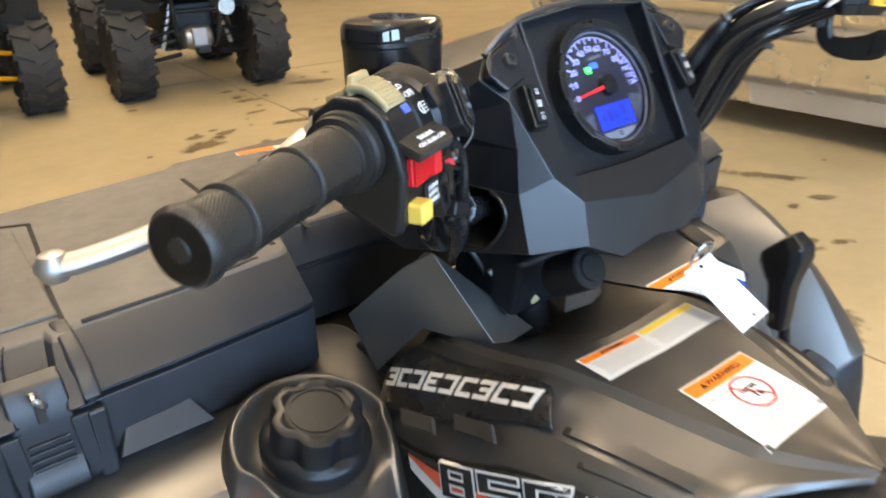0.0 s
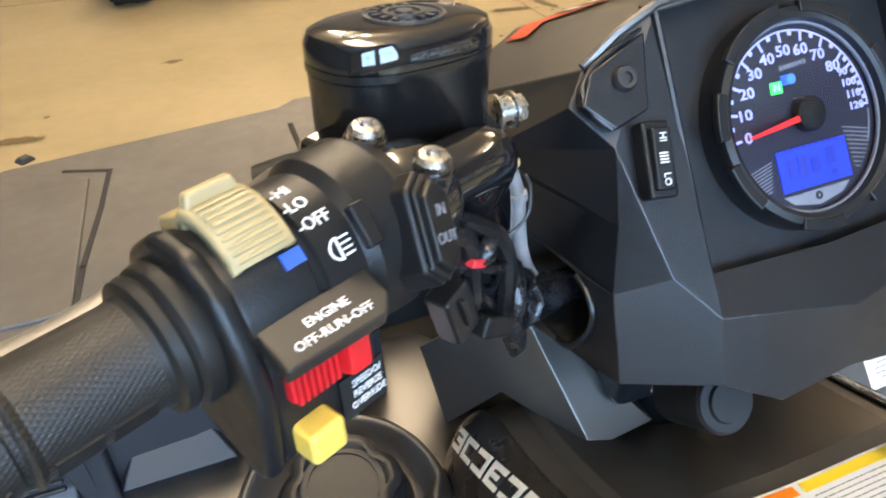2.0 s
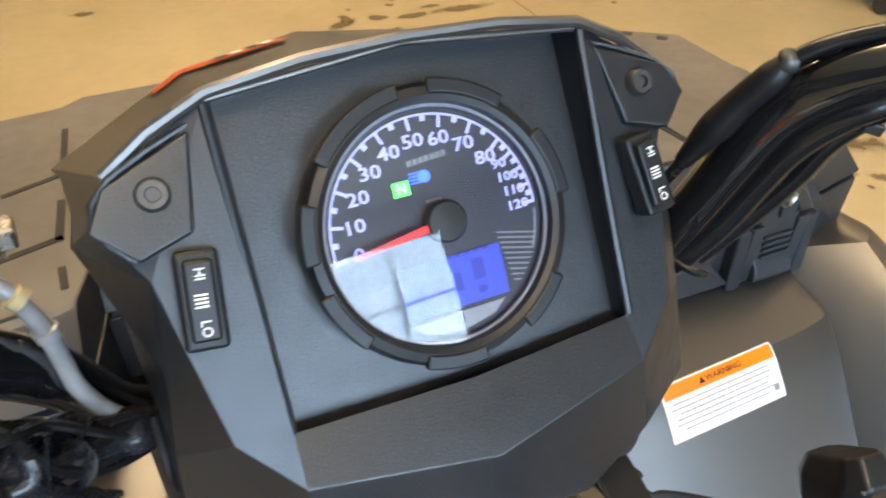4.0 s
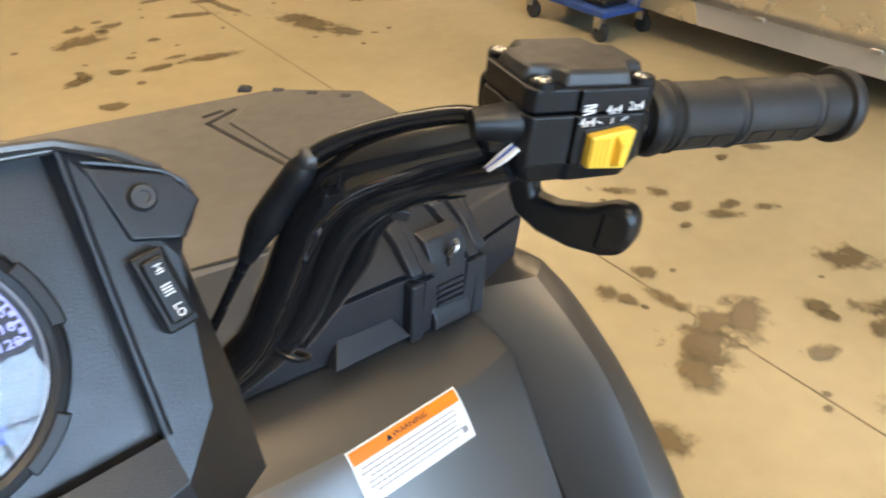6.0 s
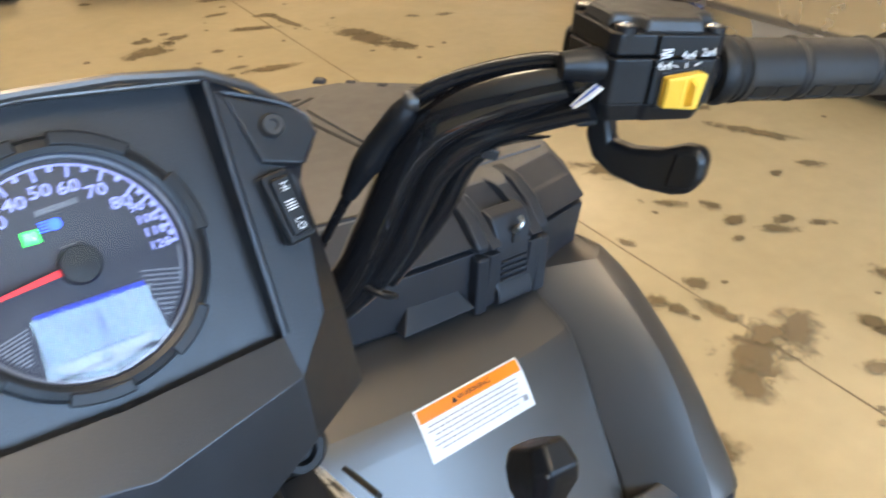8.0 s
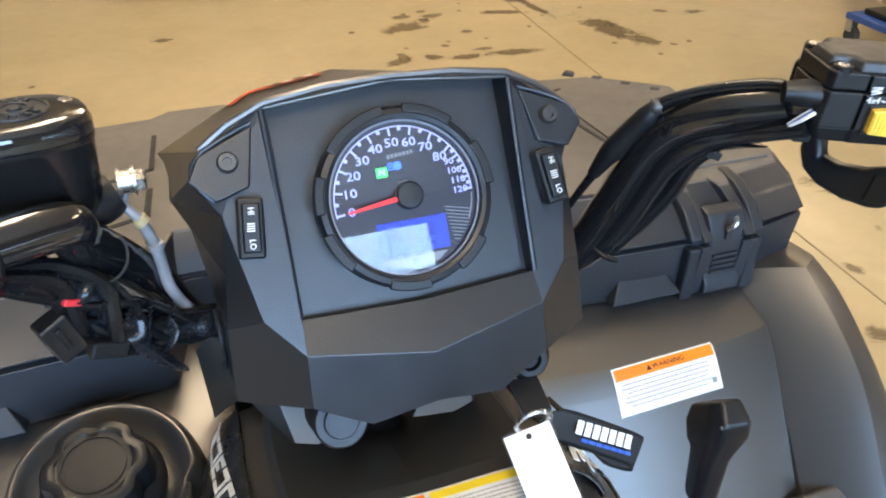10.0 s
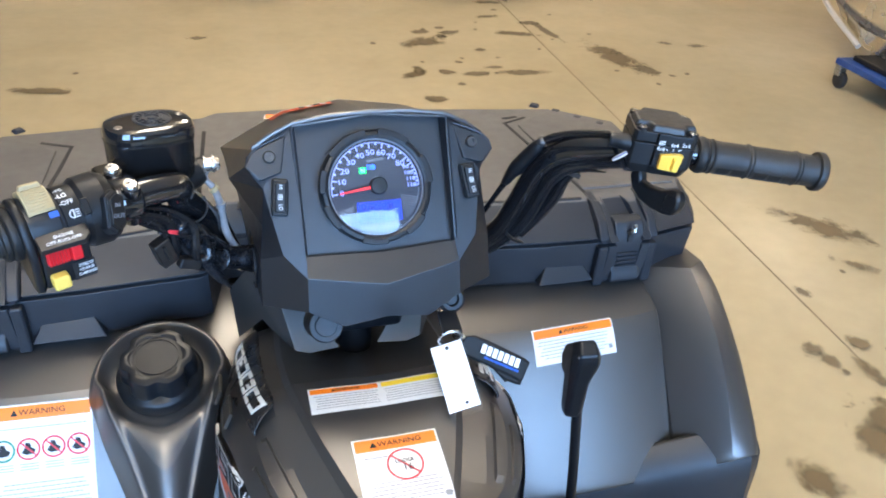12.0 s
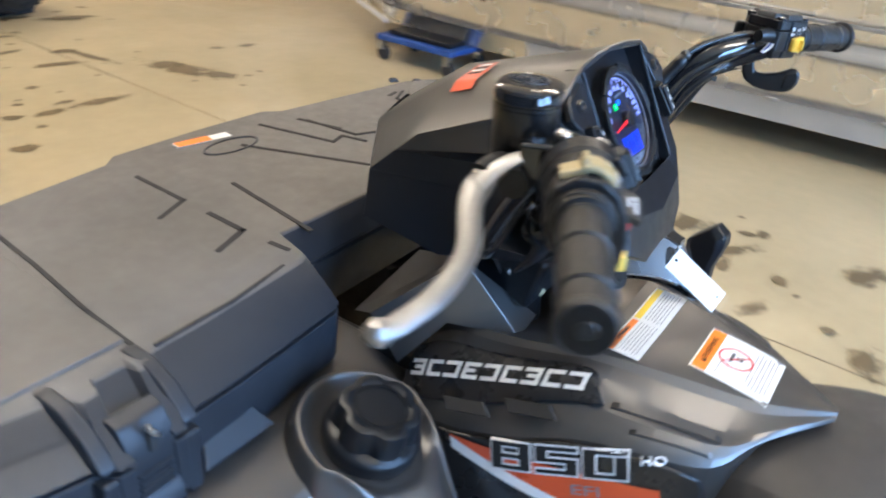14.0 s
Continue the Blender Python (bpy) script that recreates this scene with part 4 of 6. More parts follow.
gl = part("lens", dome, GLASS, gauge, "clear gauge lens")
gl.visible_shadow = False

# wings: triangular bracket recess, screw and a rocker on each side
for s in (-1, 1):
    w = on(DIAL, 0, 0, 0)
    m = STEER @ side_frame((s * 0.1035, -0.1835, 1.1795), (1, 0, 0), (s * 0.12, -0.83, 0.53))
    br = part("wing_bracket", prism_at(m, [(s * -0.018, 0.020), (s * 0.016, 0.006), (s * 0.024, -0.008), (s * 0.010, -0.022), (s * -0.010, -0.016)][::s], -0.004, 0.003), POD, pod, bevel=0.0015)
    part("rim_lip", tube(bmesh.new(), [m @ Vector((s * -0.020, 0.0225, 0.001)), m @ Vector((s * 0.013, 0.0085, 0.001)), m @ Vector((s * 0.022, -0.006, 0.001)), m @ Vector((s * 0.011, -0.021, 0.001))], 0.0014, 8, 2), POD, br)
    part("screw", lathe(bmesh.new(), on(m, 0, 0, 0.003), [(0.0062, 0), (0.0062, 0.002), (0.005, 0.004), (0.0028, 0.004), (0.0026, 0.0022), (0, 0.0022)], 20), SCREWM, br, "dull metal socket screw")
    m = STEER @ side_frame((s * 0.0975, -0.2110, 1.1500), (1, 0.0, 0), (s * 0.10, -0.83, 0.53)) @ pose(0, 0, 0, 0, 0, s * 7)
    rk = part("heater_rocker", boxed(on(m, 0, 0, -0.0052), (0.0155, 0.036, 0.010)), BLACK, pod, "black rocker switch marked HI and LO", bevel=0.002)
    part("rocker_cap", boxed(on(m, 0, 0, 0.0) @ pose(0, 0, 0, 3), (0.0105, 0.029, 0.006)), BLACK, rk, bevel=0.0015)
    for wd, y in (("HI", 0.0095), ("LO", -0.0098)):
        text("marking", wd, on(m, 0, y, 0.0034 + 0.05 * y) @ pose(0, 0, 0, 3, 0, 0) @ pose(0, 0, 0, 0, 0, -90), 0.0038, WHITE, rk, width=0.9)
    for k in range(4):
        part("symbol_bar", plate(on(m, -0.0004, -0.002 + 0.0014 * k, 0.0030), 0.0045, 0.0006), WHITE, rk)

# plug, ignition barrel and loose tail below the chin
part("chin_plug", lathe(bmesh.new(), STEER @ axes((-0.061, -0.231, 1.0045), (1, 0, 0), (0, -0.75, 0.45)), [(0.0185, -0.03), (0.0185, 0.010), (0.017, 0.012), (0.012, 0.012), (0.011, 0.014), (0, 0.014)], 28), BLACK, pod, "round black blanking plug", smooth=25)
ign = part("ignition_barrel", lathe(bmesh.new(), STEER @ axes((0.077, -0.232, 1.018), (1, 0, 0), (0, -0.75, 0.3)), [(0.016, -0.03), (0.016, 0.006), (0.012, 0.010), (0.008, 0.010), (0.007, 0.006), (0, 0.006)], 24), BLACK, pod, "black ignition switch barrel")
bm = bmesh.new()
rings = [[bm.verts.new(sp((x, -0.168 + (y + 0.168) * k, 1.054 + (z - 1.054) * k))) for y, z in HOLE] for x, k in ((-0.1232, 1.0), (-0.115, 0.97), (-0.070, 0.90))]
for p, q in zip(rings, rings[1:]):
    for i in range(len(p)):
        bm.faces.new((p[i], p[(i + 1) % len(p)], q[(i + 1) % len(p)], q[i]))
bm.faces.new(rings[-1])
part("wiring_opening", bm, RECESS_SHADE, pod, "dark wiring opening in the pod's flank")
part("opening_rim", tube(bmesh.new(), [sp((-0.1250, y, z)) for y, z in HOLE[1:8]], 0.0017, 8, 5), POD, pod)

# ---- handlebar ----
LE, LC = Vector((-0.417, -0.341, 1.174)), Vector((-0.205, -0.237, 1.180))
RE, RC = Vector((0.4303, -0.3180, 1.1915)), Vector((0.262, -0.265, 1.205))
bar = part("handlebar", tube(bmesh.new(), [LE, LC, (-0.180, -0.208, 1.156), (-0.155, -0.165, 1.100), (-0.12, -0.12, 1.02), (0, -0.09, 1.0), (0.13, -0.115, 1.01), (0.168, -0.138, 1.042), (0.1803, -0.158, 1.088), (0.1864, -0.172, 1.122), (0.1927, -0.186, 1.1513), (0.2025, -0.204, 1.1735), (0.2200, -0.2255, 1.1880), (0.245, -0.2480, 1.1980), RC, RE],
                                [0.011, 0.0128, 0.0132, 0.0130, 0.0122, 0.0125, 0.0132, 0.0138, 0.0140, 0.0142, 0.0143, 0.0144, 0.0142, 0.0136, 0.0122, 0.011], 16, 10), GLOSS, atv, "gloss black tubular steel handlebar")


def grip(e, c, flange, name_label, core=0.0160, rim=0.0180):
    d = (c - e).normalized()
    m = axes(e, d) @ pose(0, 0, 0, 0, 90)
    n = 0.122
    prof = [(0.0, -0.003), (rim - 0.002, -0.003), (rim - 0.0002, -0.001), (rim, 0.0035), (rim - 0.0006, 0.0050), (core + 0.0002, 0.0056), (core, 0.0075), (core, 0.018)]
    for a in (0.0225, 0.0715):
        prof += [(core + 0.0003, a), (core - 0.0006, a + 0.0008), (core - 0.0006, a + 0.0022), (core + 0.0012, a + 0.0028), (core + 0.0017, a + 0.0036), (core + 0.0012, a + 0.0048), (core + 0.0003, a + 0.0056)]
    prof += [(core + 0.0004, 0.108), (0.0168, n - 0.010), (0.0, n - 0.009)]
    g = part("grip", lathe(bmesh.new(), m, prof, 40, uv=True), KNURL, bar, name_label, smooth=40)
    part("flange", lathe(bmesh.new(), m, [(0.0168, n - 0.012), (0.0176, n - 0.010), (flange - 0.002, n - 0.009), (flange - 0.0015, n - 0.006), (flange - 0.0026, n - 0.0045), (flange - 0.0008, n - 0.003), (flange, n), (flange - 0.0008, n + 0.003), (0.0165, n + 0.005)], 40), RUBBER, g)
    part("end_cap", lathe(bmesh.new(), m, [(0.0, -0.0042), (0.005, -0.0042), (0.006, -0.0032), (0.0150, -0.0032)], 24), RUBBER, g)
    for k in range(5):
        for a in (-62, -30, 30, 62):
            part("grip_pad", boxed(m @ pose(0, 0, 0, 0, 0, a) @ pose(core - 0.0001, 0, (0.033, 0.0475, 0.062, 0.085, 0.100)[k]), (0.0016, 0.0075, 0.0125)), RUBBER, g)
    return g


grip(LE, LC, 0.0226, "black knurled rubber grip, worn and dusty")
grip(RE, RC, 0.0185, "black knurled rubber grip", 0.0158, 0.0198)

# left switch cluster: x in along the bar, y away from the rider, z up
LA = (LC - LE).normalized()
LM = axes(LE + LA * 0.122, LA)
sw = part("left_switchgear", lathe(bmesh.new(), LM @ pose(0, 0, 0, 0, 90) @ pose(0, 0, 0.009), [(0.0255, 0), (0.0262, 0.002), (0.0262, 0.024), (0.0254, 0.025), (0.0254, 0.027), (0.0270, 0.028), (0.0270, 0.042), (0.0300, 0.046), (0.0308, 0.062), (0.027, 0.070), (0.018, 0.073)], 48), BLACK, bar,
          "black handlebar switchgear with coloured switches", smooth=28)
# LM's y points forward, so the rider's side is -y
pl = [(0.022, 0.018), (0.006, 0.0285), (-0.010, 0.0275), (-0.022, 0.019), (-0.0285, 0.004), (-0.032, -0.012), (-0.0275, -0.046), (-0.020, -0.047), (0.018, -0.028), (0.026, -0.010)]
part("end_plate", prism_at(LM @ Matrix(((0, 0, 1, 0), (1, 0, 0, 0), (0, 1, 0, 0), (0, 0, 0, 1))), pl, 0.002, 0.010), BLACK, sw, bevel=0.0035, segs=3)
part("lower_case", prism_at(LM @ Matrix(((0, 0, 1, 0), (1, 0, 0, 0), (0, 1, 0, 0), (0, 0, 0, 1))), [(-0.0235, 0.004), (-0.0275, -0.006), (-0.0265, -0.044), (-0.016, -0.044), (0.010, -0.026), (0.010, 0)], 0.010, 0.049), BLACK, sw, bevel=0.002)
SM = on(LM, 0.029, -0.0330, 0.0012) @ pose(0, 0, 0, 20, 0, -4)
part("label_shelf", prism_at(SM, [(-0.019, -0.0078), (0.015, -0.0078), (0.020, -0.002), (0.020, 0.009), (-0.019, 0.009)], -0.0045, 0.0015), BROWN, sw, "dark shelf lettered ENGINE OFF-RUN-OFF", bevel=0.001)
text("marking", "ENGINE", on(SM, 0.001, 0.0022, 0.0017), 0.0031, WHITE, sw)
text("marking", "OFF-RUN-OFF", on(SM, 0.000, -0.0030, 0.0017), 0.0031, WHITE, sw)
FR = LM @ side_frame((0, 0, 0), (1, 0, 0), (0, -1, 0.0))
red = bmesh.new()
prism(red, FR @ pose(0, 0, 0.0285), [(0.0145, -0.0215), (0.0415, -0.0215), (0.0415, -0.0055), (0.0145, -0.0055)], -0.004, 0.002)
prism(red, FR @ pose(0, 0, 0.030), [(0.0315, -0.0215), (0.0415, -0.0215), (0.0415, -0.0055), (0.0315, -0.0055)], 0, 0.006, 0.2)
rr = part("engine_stop_rocker", red, RED, sw, "red engine stop rocker", bevel=0.0012)
for k in range(7):
    part("rib", boxed(on(FR, 0.0162 + 0.0023 * k, -0.0138, 0.0312), (0.0012, 0.0145, 0.0018)), RED, rr)
part("override_button", boxed(on(FR, 0.0204, -0.0370, 0.0295), (0.0132, 0.0122, 0.013)), PALEYEL, sw, "pale yellow override button", bevel=0.0022, segs=3)
part("override_label", plate(on(FR, 0.0410, -0.0350, 0.0275), 0.0180, 0.0165), BLACKP, sw)
for k, wd in enumerate(("SPEEDO/", "REVERSE", "OVERRIDE")):
    text("marking", wd, on(FR, 0.0425, -0.0305 - 0.0042 * k, 0.0284), 0.0027, WHITE, sw, width=0.85)
# beige dimmer slide over the top of the drum


def drum(a, x, r=0.0286):
    """A frame on the drum: a degrees up from the rider's side, x along it, z out."""
    return LM @ Matrix.Translation((x, 0, 0)) @ side_frame((0, -r * math.cos(radians(a)), r * math.sin(radians(a))), (1, 0, 0), (0, -math.cos(radians(a)), math.sin(radians(a))))


slide = bmesh.new()
rows = []
for k in range(11):
    a = 47 + k * 5.5
    r1 = 0.0285 + 0.0035 * min(1, k / 6) - (0.002 if k > 9 else 0)
    rows.append([tuple(LM @ Vector((x, -r * math.cos(radians(a)), r * math.sin(radians(a))))) for x, r in ((0.0125, r1 - 0.004), (0.0125, r1), (0.0132, r1 + 0.0008), (0.0315, r1 + 0.0008), (0.0328, r1), (0.0328, r1 - 0.004))])
grid(slide, rows)
sl = part("dimmer_slide", slide, BEIGE, sw, "beige ribbed headlight dimmer slide", thick=0.003, smooth=50)
for k in range(9):
    part("rib", boxed(on(drum(51 + 4.4 * k, 0.0225, 0.0295 + 0.0033 * min(1, k / 6.5)), 0, 0, 0), (0.0165, 0.0013, 0.0016)), BEIGE, sl, bevel=0.0004)
part("slide_ridge", boxed(on(drum(95, 0.0225, 0.0318), 0, 0, 0.001), (0.020, 0.0055, 0.008), 0.75), BEIGE, sl, bevel=0.0012)
part("slide_tail", boxed(on(drum(112, 0.0215, 0.0275), 0, 0, 0.0), (0.018, 0.018, 0.005), 0.95), BEIGE, sl, bevel=0.0012)
part("blue_flag", boxed(on(drum(40, 0.0300, 0.0263), 0, 0, 0), (0.007, 0.0048, 0.0012)), BLUEP, sw, "small blue marker")
for wd, a in (("-HI", 83), ("-LO", 68), ("-OFF", 53)):
    text("marking", wd, on(drum(a, 0.0405 if wd != "-OFF" else 0.0418, 0.0272), 0, 0, 0), 0.0042, WHITE, sw, width=0.95)
m = on(drum(31, 0.0440, 0.0272), 0, 0, 0)
bm = disc(m, 0.0036, 0.0003, 16, 0.0029, 90, 270)
box(bm, on(m, 0, 0, 0), (0.0007, 0.0072, 0.0004))
for k in range(4):
    box(bm, on(m, 0.0028, -0.0027 + 0.0018 * k, 0), (0.0036, 0.0006, 0.0004))
part("lamp_symbol", bm, WHITE, sw)
part("clip", boxed(on(drum(36, 0.0530, 0.0290), 0, 0, 0.002), (0.006, 0.014, 0.004)), BLACK, sw, bevel=0.001)
# rocker marked IN and OUT
m = LM @ Matrix.Translation((0.0722, -0.0345, 0.011)) @ side_frame((0, 0, 0), (0.90, 0.16, -0.30), (0.28, -0.86, 0.38))
HX = [(-0.0085, -0.0125), (0, -0.0185), (0.0085, -0.0125), (0.0085, 0.0125), (0, 0.0185), (-0.0085, 0.0125)]
ro = part("in_out_rocker", prism_at(on(m, 0.001, 0, 0), [(x * 0.98, y * 1.02) for x, y in HX], -0.020, -0.0020), BLACK, sw, "black rocker marked IN and OUT", bevel=0.002)
part("rocker_bezel", prism_at(on(m, 0.001, 0, 0), [(x * 0.88, y * 0.93) for x, y in HX], -0.0020, 0.0002), PADDLE, ro, bevel=0.0012)
part("rocker_cap", prism(bmesh.new(), on(m, 0.001, 0, 0), [(x * 0.74, y * 0.82) for x, y in HX], 0.0000, 0.0026, 0.05), PADDLE, ro, bevel=0.0008)
text("marking", "IN", on(m, 0.001, 0.0048, 0.0029), 0.0036, SILVERP, ro)
text("marking", "OUT", on(m, 0.001, -0.0038, 0.0029), 0.0036, SILVERP, ro)

# brake reservoir and lever
RZ = 1.172
rm = Matrix.Translation((-0.204, -0.186, RZ)) @ pose(0, 0, 0, 0, 3, 20)


def oval(h, k, n=36, p=2.6):
    out = []
    for i in range(n):
        a = 2 * math.pi * i / n
        c, s = math.cos(a), math.sin(a)
        out.append(rm @ Vector((0.0395 * k * math.copysign(abs(c) ** (2 / p), c), 0.0272 * k * math.copysign(abs(s) ** (2 / p), s), h)))
    return out


def oval_stack(levels):
    bm = bmesh.new()
    rings = [[bm.verts.new(p) for p in oval(h, k)] for h, k in levels]
    for p, q in zip(rings, rings[1:]):
        for i in range(len(p)):
            j = (i + 1) % len(p)
            bm.faces.new((p[i], p[j], q[j], q[i]))
    bm.faces.new(rings[0][::-1])
    bm.faces.new(rings[-1])
    return bm


res = part("brake_reservoir", oval_stack([(-0.006, 0.88), (0.0, 0.95), (0.036, 0.98), (0.037, 1.0), (0.040, 1.0)]), SATIN, bar, "black brake fluid reservoir", smooth=30)
cap = part("reservoir_cap", oval_stack([(0.040, 0.97), (0.0405, 1.0), (0.047, 1.0), (0.051, 0.95), (0.0525, 0.86), (0.053, 0.6)]), GLOSS, res, "gloss black reservoir cap with two screws", smooth=40)
part("cap_boss", lathe(bmesh.new(), rm @ pose(0.004, 0.002, 0.0525), [(0.0175, 0), (0.0168, 0.0014), (0.0155, 0.0014), (0.0150, 0.0006), (0.0092, 0.0006), (0.0088, 0.0020), (0.0066, 0.0020), (0.0062, 0.0010), (0.004, 0.0010), (0.0036, 0.0022), (0, 0.0022)], 40), BOX, cap, "dull cast emblem on the cap", smooth=25)
for a in range(0, 360, 24):
    if 40 < a < 320:
        x, y = polar(0.0122, a)
        part("cast_mark", boxed(rm @ pose(0.004 + x, 0.002 + y, 0.0538, 0, 0, a), (0.0036, 0.0022, 0.0014)), BOX, cap)
for x, y in ((-0.0285, -0.008), (0.030, 0.006)):
    part("screw", lathe(bmesh.new(), rm @ pose(x, y, 0.0505), [(0.0045, 0), (0.0045, 0.0015), (0.0035, 0.0025), (0, 0.0025)], 16), STEEL, cap)
part("master_cylinder", tube(bmesh.new(), [rm @ Vector((-0.06, -0.004, -0.012)), rm @ Vector((-0.02, -0.004, -0.010)), rm @ Vector((0.03, -0.002, -0.008)), rm @ Vector((0.045, -0.002, -0.004))], [0.012, 0.015, 0.015, 0.012], 16, 4), BLACK, res)
CL = LE + LA * 0.215
cm = axes(CL, LA)
clamp = part("bar_clamp", lathe(bmesh.new(), cm @ pose(0, 0, 0, 0, 90) @ pose(0, 0, -0.013), [(0.0165, 0), (0.0190, 0.0015), (0.0202, 0.004), (0.0202, 0.019), (0.0190, 0.0225), (0.0160, 0.024)], 36), GLOSS, bar, "gloss black lever clamp with steel bolts", smooth=50)
part("clamp_body", boxed(on(cm, 0, 0.024, 0.0), (0.020, 0.045, 0.030)), GLOSS, clamp, bevel=0.004)
for x, y, z in ((0.0921, 0.0164, 0.0185), (0.0946, -0.0126, 0.0145)):
    bo = on(LM, x, y, z) @ pose(0, 0, 0, 14)
    part("bolt_ear", lathe(bmesh.new(), bo, [(0.0072, -0.036), (0.0080, -0.004), (0.0082, 0.0005), (0.0075, 0.002), (0, 0.002)], 20), GLOSS, clamp)
    part("bolt", lathe(bmesh.new(), bo @ pose(0, 0, 0.002), [(0.0064, 0), (0.0064, 0.0025), (0.0050, 0.0042), (0.0026, 0.0044), (0.0024, 0.0030), (0, 0.0030)], 18), STEEL, clamp, "bright steel socket bolt")
lever = part("brake_lever", tube(bmesh.new(), [(-0.252, -0.186, 1.164), (-0.274, -0.188, 1.157), (-0.298, -0.198, 1.152), (-0.345, -0.226, 1.147), (-0.395, -0.238, 1.142), (-0.432, -0.235, 1.137), (-0.446, -0.231, 1.136)], [0.011, 0.0125, 0.0098, 0.0088, 0.0088, 0.0088, 0.0088], 14, 8, 0.66), ALU, bar, "cast aluminium brake lever")
part("lever_ball", lathe(bmesh.new(), axes((-0.446, -0.231, 1.136), (1, 0, 0)), [(0, -0.0085), (0.006, -0.007), (0.0095, -0.002), (0.0095, 0.002), (0.006, 0.007), (0, 0.0085)], 18), ALU, lever)
part("lever_fork", tube(bmesh.new(), [(-0.274, -0.190, 1.160), (-0.262, -0.196, 1.171), (-0.246, -0.208, 1.180), (-0.232, -0.218, 1.178)], [0.010, 0.0085, 0.007, 0.006], 12, 5, 0.7), ALU, lever)
part("pivot_bolt", lathe(bmesh.new(), axes((-0.262, -0.186, 1.159), (1, 0, 0)), [(0.009, 0), (0.009, 0.009), (0.007, 0.011), (0, 0.011)], 18), STEEL, lever)
part("lever_perch", tube(bmesh.new(), [(-0.215, -0.20, 1.166), (-0.245, -0.190, 1.168), (-0.268, -0.186, 1.166)], [0.016, 0.013, 0.011], 14, 5, 0.8), BLACK, bar)
bf = axes((-0.1585, -0.178, 1.1735), (0, 0, 1), (0.96, 0.05, 0.16))
bj = part("banjo_bolt", lathe(bmesh.new(), bf, [(0.0060, 0), (0.0086, 0.0004), (0.0086, 0.0018), (0.0070, 0.0022), (0.0070, 0.0080), (0.0086, 0.0084), (0.0086, 0.0100), (0, 0.0100)], 28), STEEL, bar, "bright steel banjo bolt with washers", smooth=30)
part("bolt_head", lathe(bmesh.new(), bf @ pose(0, 0, 0.0100), [(0.0068, 0), (0.0068, 0.0042), (0.0056, 0.0052), (0, 0.0052)], 6), STEEL, bj, smooth=20)
part("brake_hose", tube(bmesh.new(), [(-0.1560, -0.178, 1.1690), (-0.1585, -0.178, 1.1600), (-0.1548, -0.178, 1.1535), (-0.1510, -0.178, 1.1468), (-0.1462, -0.177, 1.1290), (-0.1448, -0.176, 1.1120), (-0.143, -0.175, 1.095), (-0.135, -0.172, 1.075), (-0.12, -0.168, 1.058)], [0.0034, 0.0030, 0.0030, 0.0034, 0.0038, 0.0038, 0.0038, 0.0036, 0.0036], 12, 6), HOSE, bar, "grey sleeved brake hose")
for p, d in (((-0.1510, -0.178, 1.1472), (-0.55, 0, 0.85)), ((-0.1460, -0.177, 1.1280), (-0.2, 0, 1))):
    part("hose_collar", lathe(bmesh.new(), axes(p, (0, 1, 0), d), [(0.0034, -0.0028), (0.0050, -0.0022), (0.0050, 0.0018), (0.0034, 0.0026), (0, 0.0026)], 18), BEIGE if p[2] > 1.14 else HOSE, bar, "pale crimped hose collar")

# wiring at the left: a tangled bundle of sleeves and connectors that runs into the pod's flank
rs = random.Random(11)
HB = [Vector(q) for q in ((-0.222, -0.236, 1.158), (-0.200, -0.220, 1.146), (-0.187, -0.213, 1.128), (-0.178, -0.208, 1.106), (-0.164, -0.196, 1.086), (-0.138, -0.180, 1.068), (-0.104, -0.165, 1.058))]
for k in range(9):
    r = (0.0050, 0.0040, 0.0045, 0.0036, 0.0030, 0.0026, 0.0022, 0.0030, 0.0034)[k]
    a0 = 2 * math.pi * k / 9
    pts = []
    for i, c in enumerate(HB):
        a = a0 + 0.9 * i * (1 if k % 2 else -1)
        d = (0.004, 0.009, 0.013, 0.014, 0.012, 0.009, 0.006)[i] * rs.uniform(0.6, 1.15)
        pts.append(c + Vector((d * math.cos(a), d * 0.6 * math.sin(a) - 0.002, d * math.sin(a + 0.6))))
    part("wire", tube(bmesh.new(), pts, r, 8, 6), WIRE, bar)
# lumpy taped core of the bundle and the flattened wraps round it
core = smooth_path(HB[1:], 4)
part("taped_loom", tube(bmesh.new(), core, [0.0085 + 0.0035 * rs.random() for q in core], 14, 3, 0.8), TAPE, bar, "loose black tape round the wiring")
for k in range(7):
    c = core[2 + 2 * k]
    d = (core[3 + 2 * k] - core[1 + 2 * k]).normalized()
    u = d.orthogonal().normalized()
    u.rotate(Matrix.Rotation(rs.uniform(0, 3), 3, d))
    w = d.cross(u)
    loop = [c + u * (math.cos(2 * math.pi * i / 9) * rs.uniform(0.011, 0.0145)) + w * (math.sin(2 * math.pi * i / 9) * rs.uniform(0.010, 0.0135)) + d * rs.uniform(-0.006, 0.006) for i in range(9)]
    part("tape_wrap", tube(bmesh.new(), loop + loop[:2], 0.0034, 8, 4, 0.35, up=d), TAPE, bar)
plug = part("connector", boxed(axes((-0.2010, -0.2260, 1.110), (0.25, 0.15, -0.95)), (0.028, 0.013, 0.017)), PADDLE, bar, "black wiring connector", bevel=0.002)
for q in (-1, 1):
    part("latch_tab", boxed(axes((-0.2020 + 0.004 * q, -0.2330, 1.112), (0.25, 0.15, -0.95)), (0.016, 0.003, 0.003)), PADDLE, plug, bevel=0.0008)
part("connector", boxed(axes((-0.180, -0.221, 1.092), (0.7, 0.3, -0.35)), (0.022, 0.010, 0.011)), BLACK, bar, bevel=0.002)
